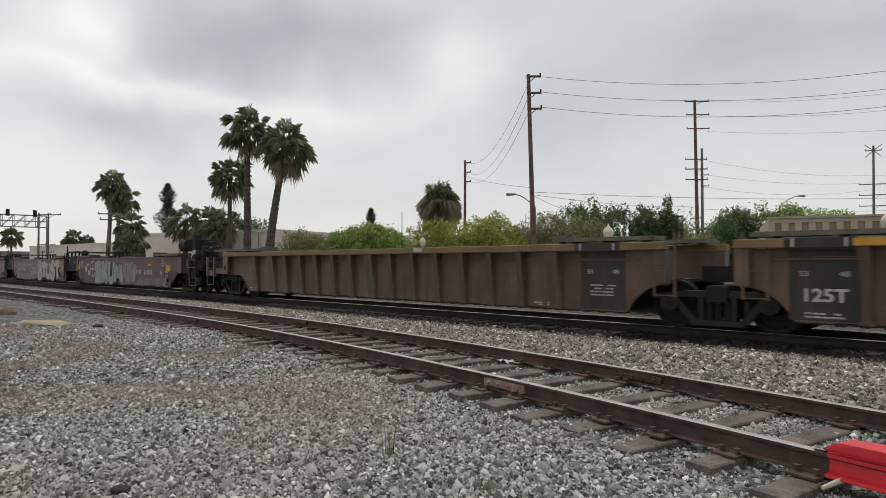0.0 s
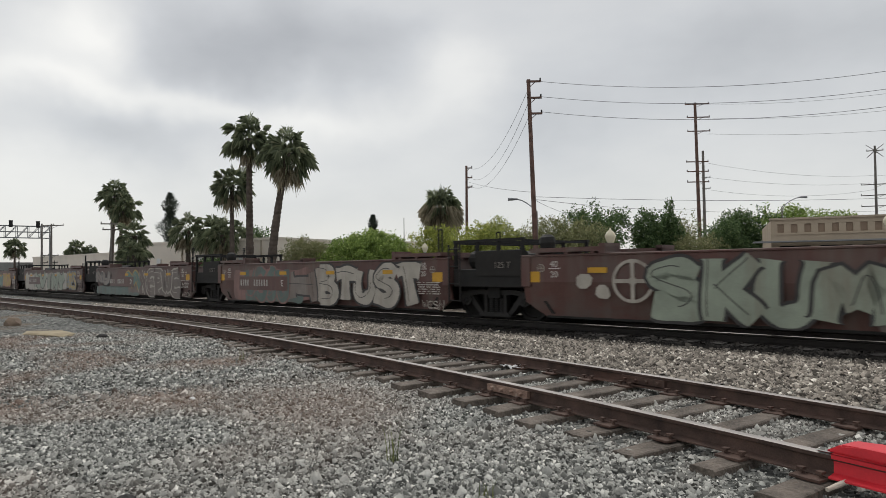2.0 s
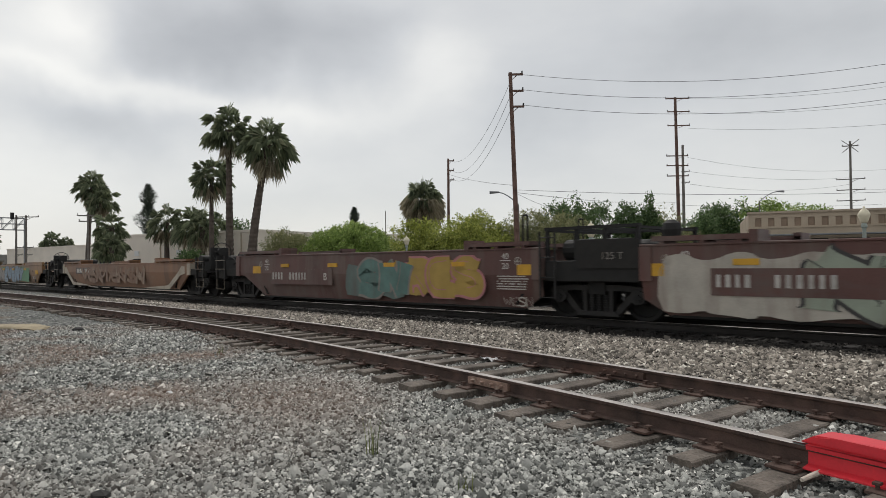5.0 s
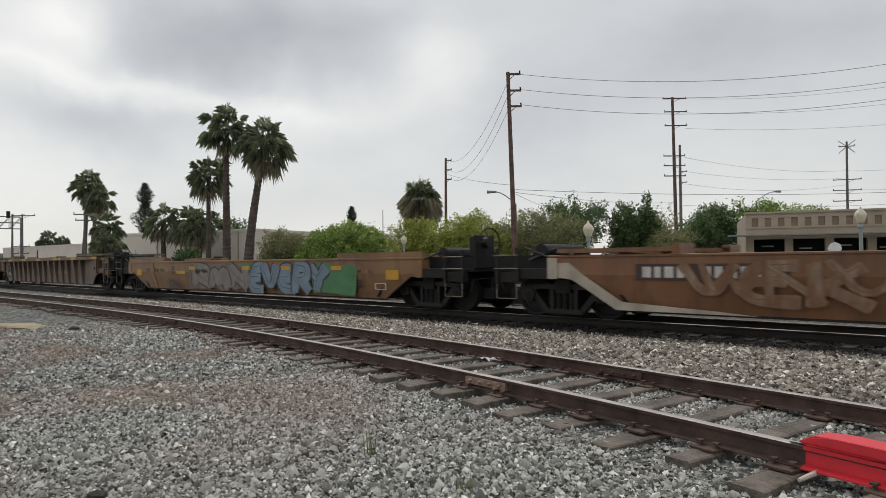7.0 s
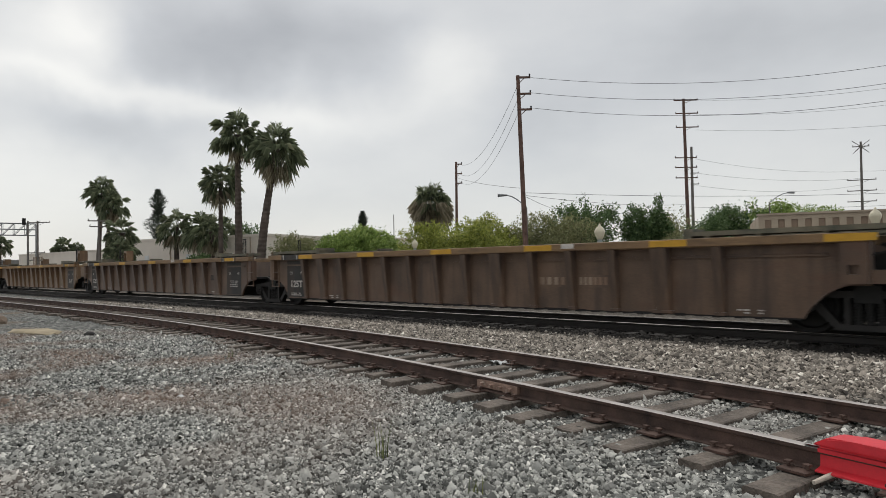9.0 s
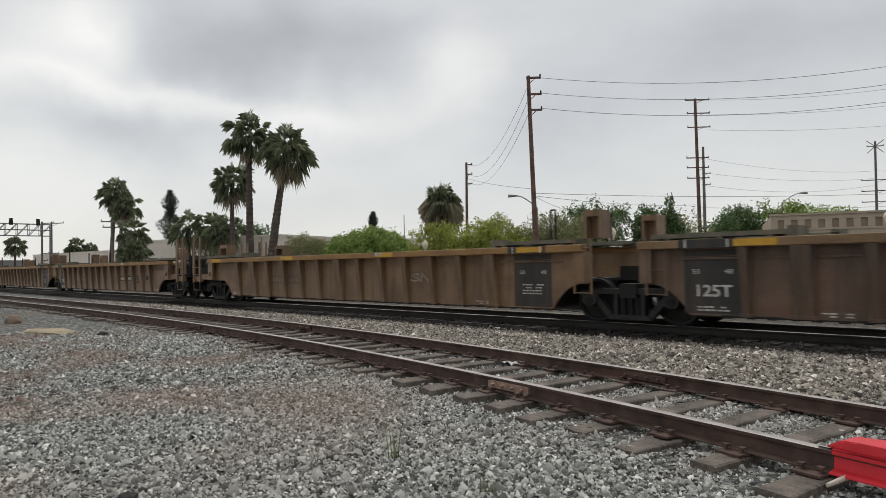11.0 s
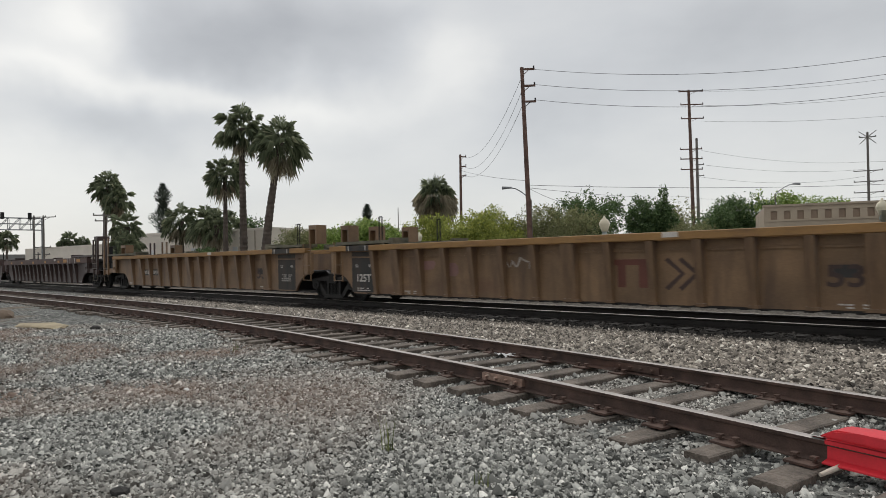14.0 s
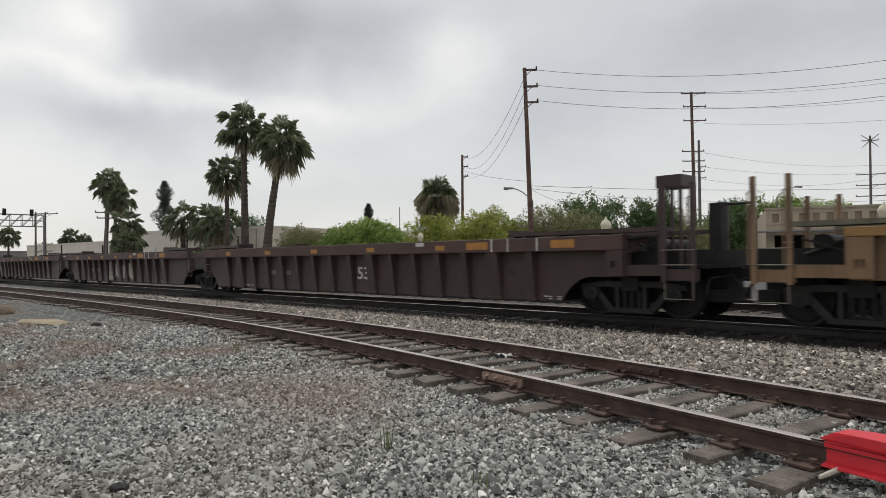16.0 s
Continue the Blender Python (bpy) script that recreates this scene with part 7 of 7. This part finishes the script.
for a, b, sag in (
    ((-28.51, 41.48, 15.58), (-4.30, 56.99, 15.38), 1.1),
    ((-28.54, 41.48, 14.43), (-4.33, 56.98, 14.11), 1.1),
    ((-28.56, 41.47, 13.28), (-4.36, 56.98, 12.88), 1.1),
    ((-36.66, 95.01, 24.69), (-7.71, 101.30, 23.28), 0.8),
    ((-36.70, 95.00, 22.66), (-7.76, 101.29, 21.09), 0.8),
    ((-36.76, 94.99, 20.39), (-7.83, 101.28, 18.23), 0.6),
    ((-36.85, 94.98, 16.17), (-22.49, 128.61, 16.09), 0.8),
    ((-36.90, 94.97, 14.15), (-22.51, 128.60, 14.87), 0.7),
    ((-36.94, 94.96, 12.36), (-22.54, 128.60, 13.75), 1.0),
    ((-28.96, 41.22, 6.84), (-6.02, 75.94, 7.58), 0.4),
    ((-28.97, 41.22, 6.63), (-37.83, 94.18, 9.71), 0.4),
    ((-28.97, 41.22, 6.54), (-32.73, 54.08, 6.15), 0.2),
    ((-29.11, 40.93, 15.43), (-58.76, 68.01, 15.18), 2.1),
    ((-29.14, 40.93, 14.36), (-58.79, 68.01, 13.95), 2.4),
    ((-29.16, 40.92, 13.17), (-58.82, 68.00, 12.87), 2.3),
    ((-58.97, 67.85, 13.34), (-29.17, 41.02, 7.19), 0.2),
    ((-22.49, 128.61, 16.09), (-9.94, 126.58, 15.60), 0.3),
    ((-22.56, 128.59, 13.00), (-10.01, 126.56, 12.53), 0.4),
    ((-38.08, 93.96, 9.31), (-8.05, 101.24, 8.26), 0.5),
):
    wire(a, b, sag)


def globe_lamp(x, y, h=3.3):
    p = thing("street_lamp", "pale fluted lamp post with a milky acorn globe", "street lamp", "globe lamps along the street", pose(x, y, GZ))
    bm = bmesh.new()
    lathe(bm, [(0.20, -0.1), (0.20, 0.25), (0.13, 0.5), (0.085, 0.7), (0.075, h - 0.95), (0.12, h - 0.9), (0.12, h - 0.82), (0.09, h - 0.72)], 12)
    part("post", bm, M["lamp_post"], p)
    bm = bmesh.new()
    lathe(bm, [(0.12, h - 0.72), (0.15, h - 0.66), (0.235, h - 0.42), (0.24, h - 0.33), (0.17, h - 0.2), (0.06, h - 0.1), (0.045, h - 0.04), (0.02, h)], 14)
    part("globe", bm, M["globe"], p, smooth=True)


for x, y, h in ((-50.6, 37.7, 3.5), (-35.2, 35.5, 3.6), (-14.95, 27.0, 3.35), (-5.31, 33.15, 3.75)):
    globe_lamp(x, y, h)


def cobra(base, h, arm):
    p = thing("street_light", "slim grey street light with a curved arm", "street light", "", pose(base[0], base[1], GZ))
    bm = bmesh.new()
    rod(bm, (0, 0, -0.2), (0, 0, h), 0.10, 0.06, 8)
    part("shaft", bm, M["pole_grey"], p)
    bm = bmesh.new()
    pts = [Vector((arm[0] * t, arm[1] * t, h + 1.0 * math.sin(t * 1.5))) for t in (0, 0.25, 0.5, 0.75, 1)]
    for a, b in zip(pts, pts[1:]):
        rod(bm, a, b, 0.045, 0.04, 6)
    part("arm", bm, M["steel"], p)
    bm = bmesh.new()
    e = pts[-1]
    d = Vector((arm[0], arm[1], 0)).normalized()
    rod(bm, e - d * 0.1, e + d * 0.65, 0.07, 0.13, 8)
    part("lamp_head", bm, M["steel"], p)


cobra((-29.9, 42.6), 6.0, (-1.3, -0.9))
cobra((-21.6, 75.4), 7.7, (1.5, 1.2))


def signal_bridge():
    s = thing("signal_bridge", "grey lattice signal bridge over the tracks", "signal bridge")
    a, b = Vector((-150.5, 8.0, 8.6)), Vector((-147.5, 42.5, 8.6))
    for off in ((0, 0), (1.1, 0)):
        for z in (0.0, 1.15, 2.3):
            bm = bmesh.new()
            rod(bm, a + Vector((off[0], 0, z)), b + Vector((off[0], 0, z)), 0.08, 0.08, 6)
            part("chord", bm, M["steel"], s)
    n = 18
    bm = bmesh.new()
    for i in range(n):
        p, q = a.lerp(b, i / n), a.lerp(b, (i + 1) / n)
        for ox in (0, 1.1):
            rod(bm, p + Vector((ox, 0, 0)), q + Vector((ox, 0, 2.3)), 0.06, 0.06, 5)
            rod(bm, p + Vector((ox, 0, 0)), p + Vector((ox, 0, 2.3)), 0.06, 0.06, 5)
    part("lattice", bm, M["steel"], s)
    for e in (a, b):
        bm = bmesh.new()
        for ox in (0, 1.1):
            rod(bm, (e.x + ox, e.y, GZ), (e.x + ox, e.y, 10.8), 0.12, 0.12, 8)
        for z in (1, 3, 5, 7):
            rod(bm, (e.x, e.y, z), (e.x + 1.1, e.y, z + 2), 0.05, 0.05, 5)
        part("leg", bm, M["steel"], s)
    for t in (0.80, 0.93):
        bm = bmesh.new()
        c = a.lerp(b, t)
        box(bm, c.x + 1.2, c.x + 1.5, c.y - 0.3, c.y + 0.3, 10.6, 11.9)
        part("signal_head", bm, M["iron"], s)


signal_bridge()
for x, y in ((-124.2, 34.6), (-123.4, 35.8)):
    utility_pole((x, y, GZ - 0.2), (x, y, 9.9), 0.16, "dark steel line-side mast with short arms", [(9.6, 0.2, 2.4, radians(30)), (4.6, 0.2, 1.4, radians(30)), (3.4, 0.2, 1.2, radians(30))], "pole_grey")


# ---------------------------------------------------------------- parked cars
def parked_car(x, y, turn, paint, label):
    c = thing("parked_car", label, "car", "cars parked by the depot", pose(x, y, GZ, 0, 0, turn))
    bm = bmesh.new()
    prism(bm, [(-2.2, 0.32), (2.2, 0.32), (2.25, 0.62), (2.1, 0.82), (1.15, 0.92), (-1.7, 0.95), (-2.2, 0.86), (-2.25, 0.6)], -0.88, 0.88)
    bmesh.ops.bevel(bm, geom=bm.edges[:], offset=0.07, segments=2, affect="EDGES")
    part("body", bm, M[paint], c)
    bm = bmesh.new()
    prism(bm, [(-1.75, 0.93), (1.2, 0.9), (0.45, 1.42), (-1.15, 1.45)], -0.74, 0.74)
    bmesh.ops.bevel(bm, geom=bm.edges[:], offset=0.06, segments=2, affect="EDGES")
    part("windows", bm, M["glass"], c)
    bm = bmesh.new()
    prism(bm, [(-1.2, 1.42), (0.48, 1.40), (0.3, 1.50), (-1.0, 1.52)], -0.70, 0.70)
    part("roof", bm, M[paint], c)
    for wx in (-1.35, 1.35):
        for wy in (-0.8, 0.8):
            bm = bmesh.new()
            rod(bm, (wx, wy - 0.1, 0.32), (wx, wy + 0.1, 0.32), 0.32, 0.32, 14)
            part("wheel", bm, M["rubber"], c)


parked_car(-18.6, 50.0, 15, "car_white", "white parked car by the depot")
parked_car(-13.2, 47.5, 20, "car_white", "white parked car by the depot")
parked_car(-8.9, 49.0, 20, "car_white", "white parked car by the depot")
parked_car(-21.5, 49.0, 10, "car_dark", "dark parked car by the trees")


def round_sign(x, y):
    s = thing("road_sign", "white octagonal road sign seen from behind", "sign", "", pose(x, y, GZ))
    bm = bmesh.new()
    rod(bm, (0, 0, -0.1), (0, 0, 2.6), 0.035, 0.035, 6)
    part("post", bm, M["steel"], s)
    bm = bmesh.new()
    rod(bm, (0, -0.07, 2.2), (0, -0.04, 2.2), 0.42, 0.42, 8)
    part("panel", bm, M["paper"], s)


round_sign(-9.66, 50.91)


# ---------------------------------------------------------------- motion of the train
def motions():
    for ob in list(scene.objects):
        if "u0" in ob:
            u = ob["u0"]
            walk(ob, [(t, on_main(u + V * t, 0.0, RAIL)) for t in (0.0, 4.0, 8.0, 12.0, 16.0)])
            del ob["u0"]
    # wheels roll without slipping
    for w, d in WHEELSETS:
        walk(w, [(i / FPS, pose(d, 0, 0.485, 0, math.degrees(V * i / FPS / 0.485) % 360)) for i in range(16 * FPS + 1)])


motions()
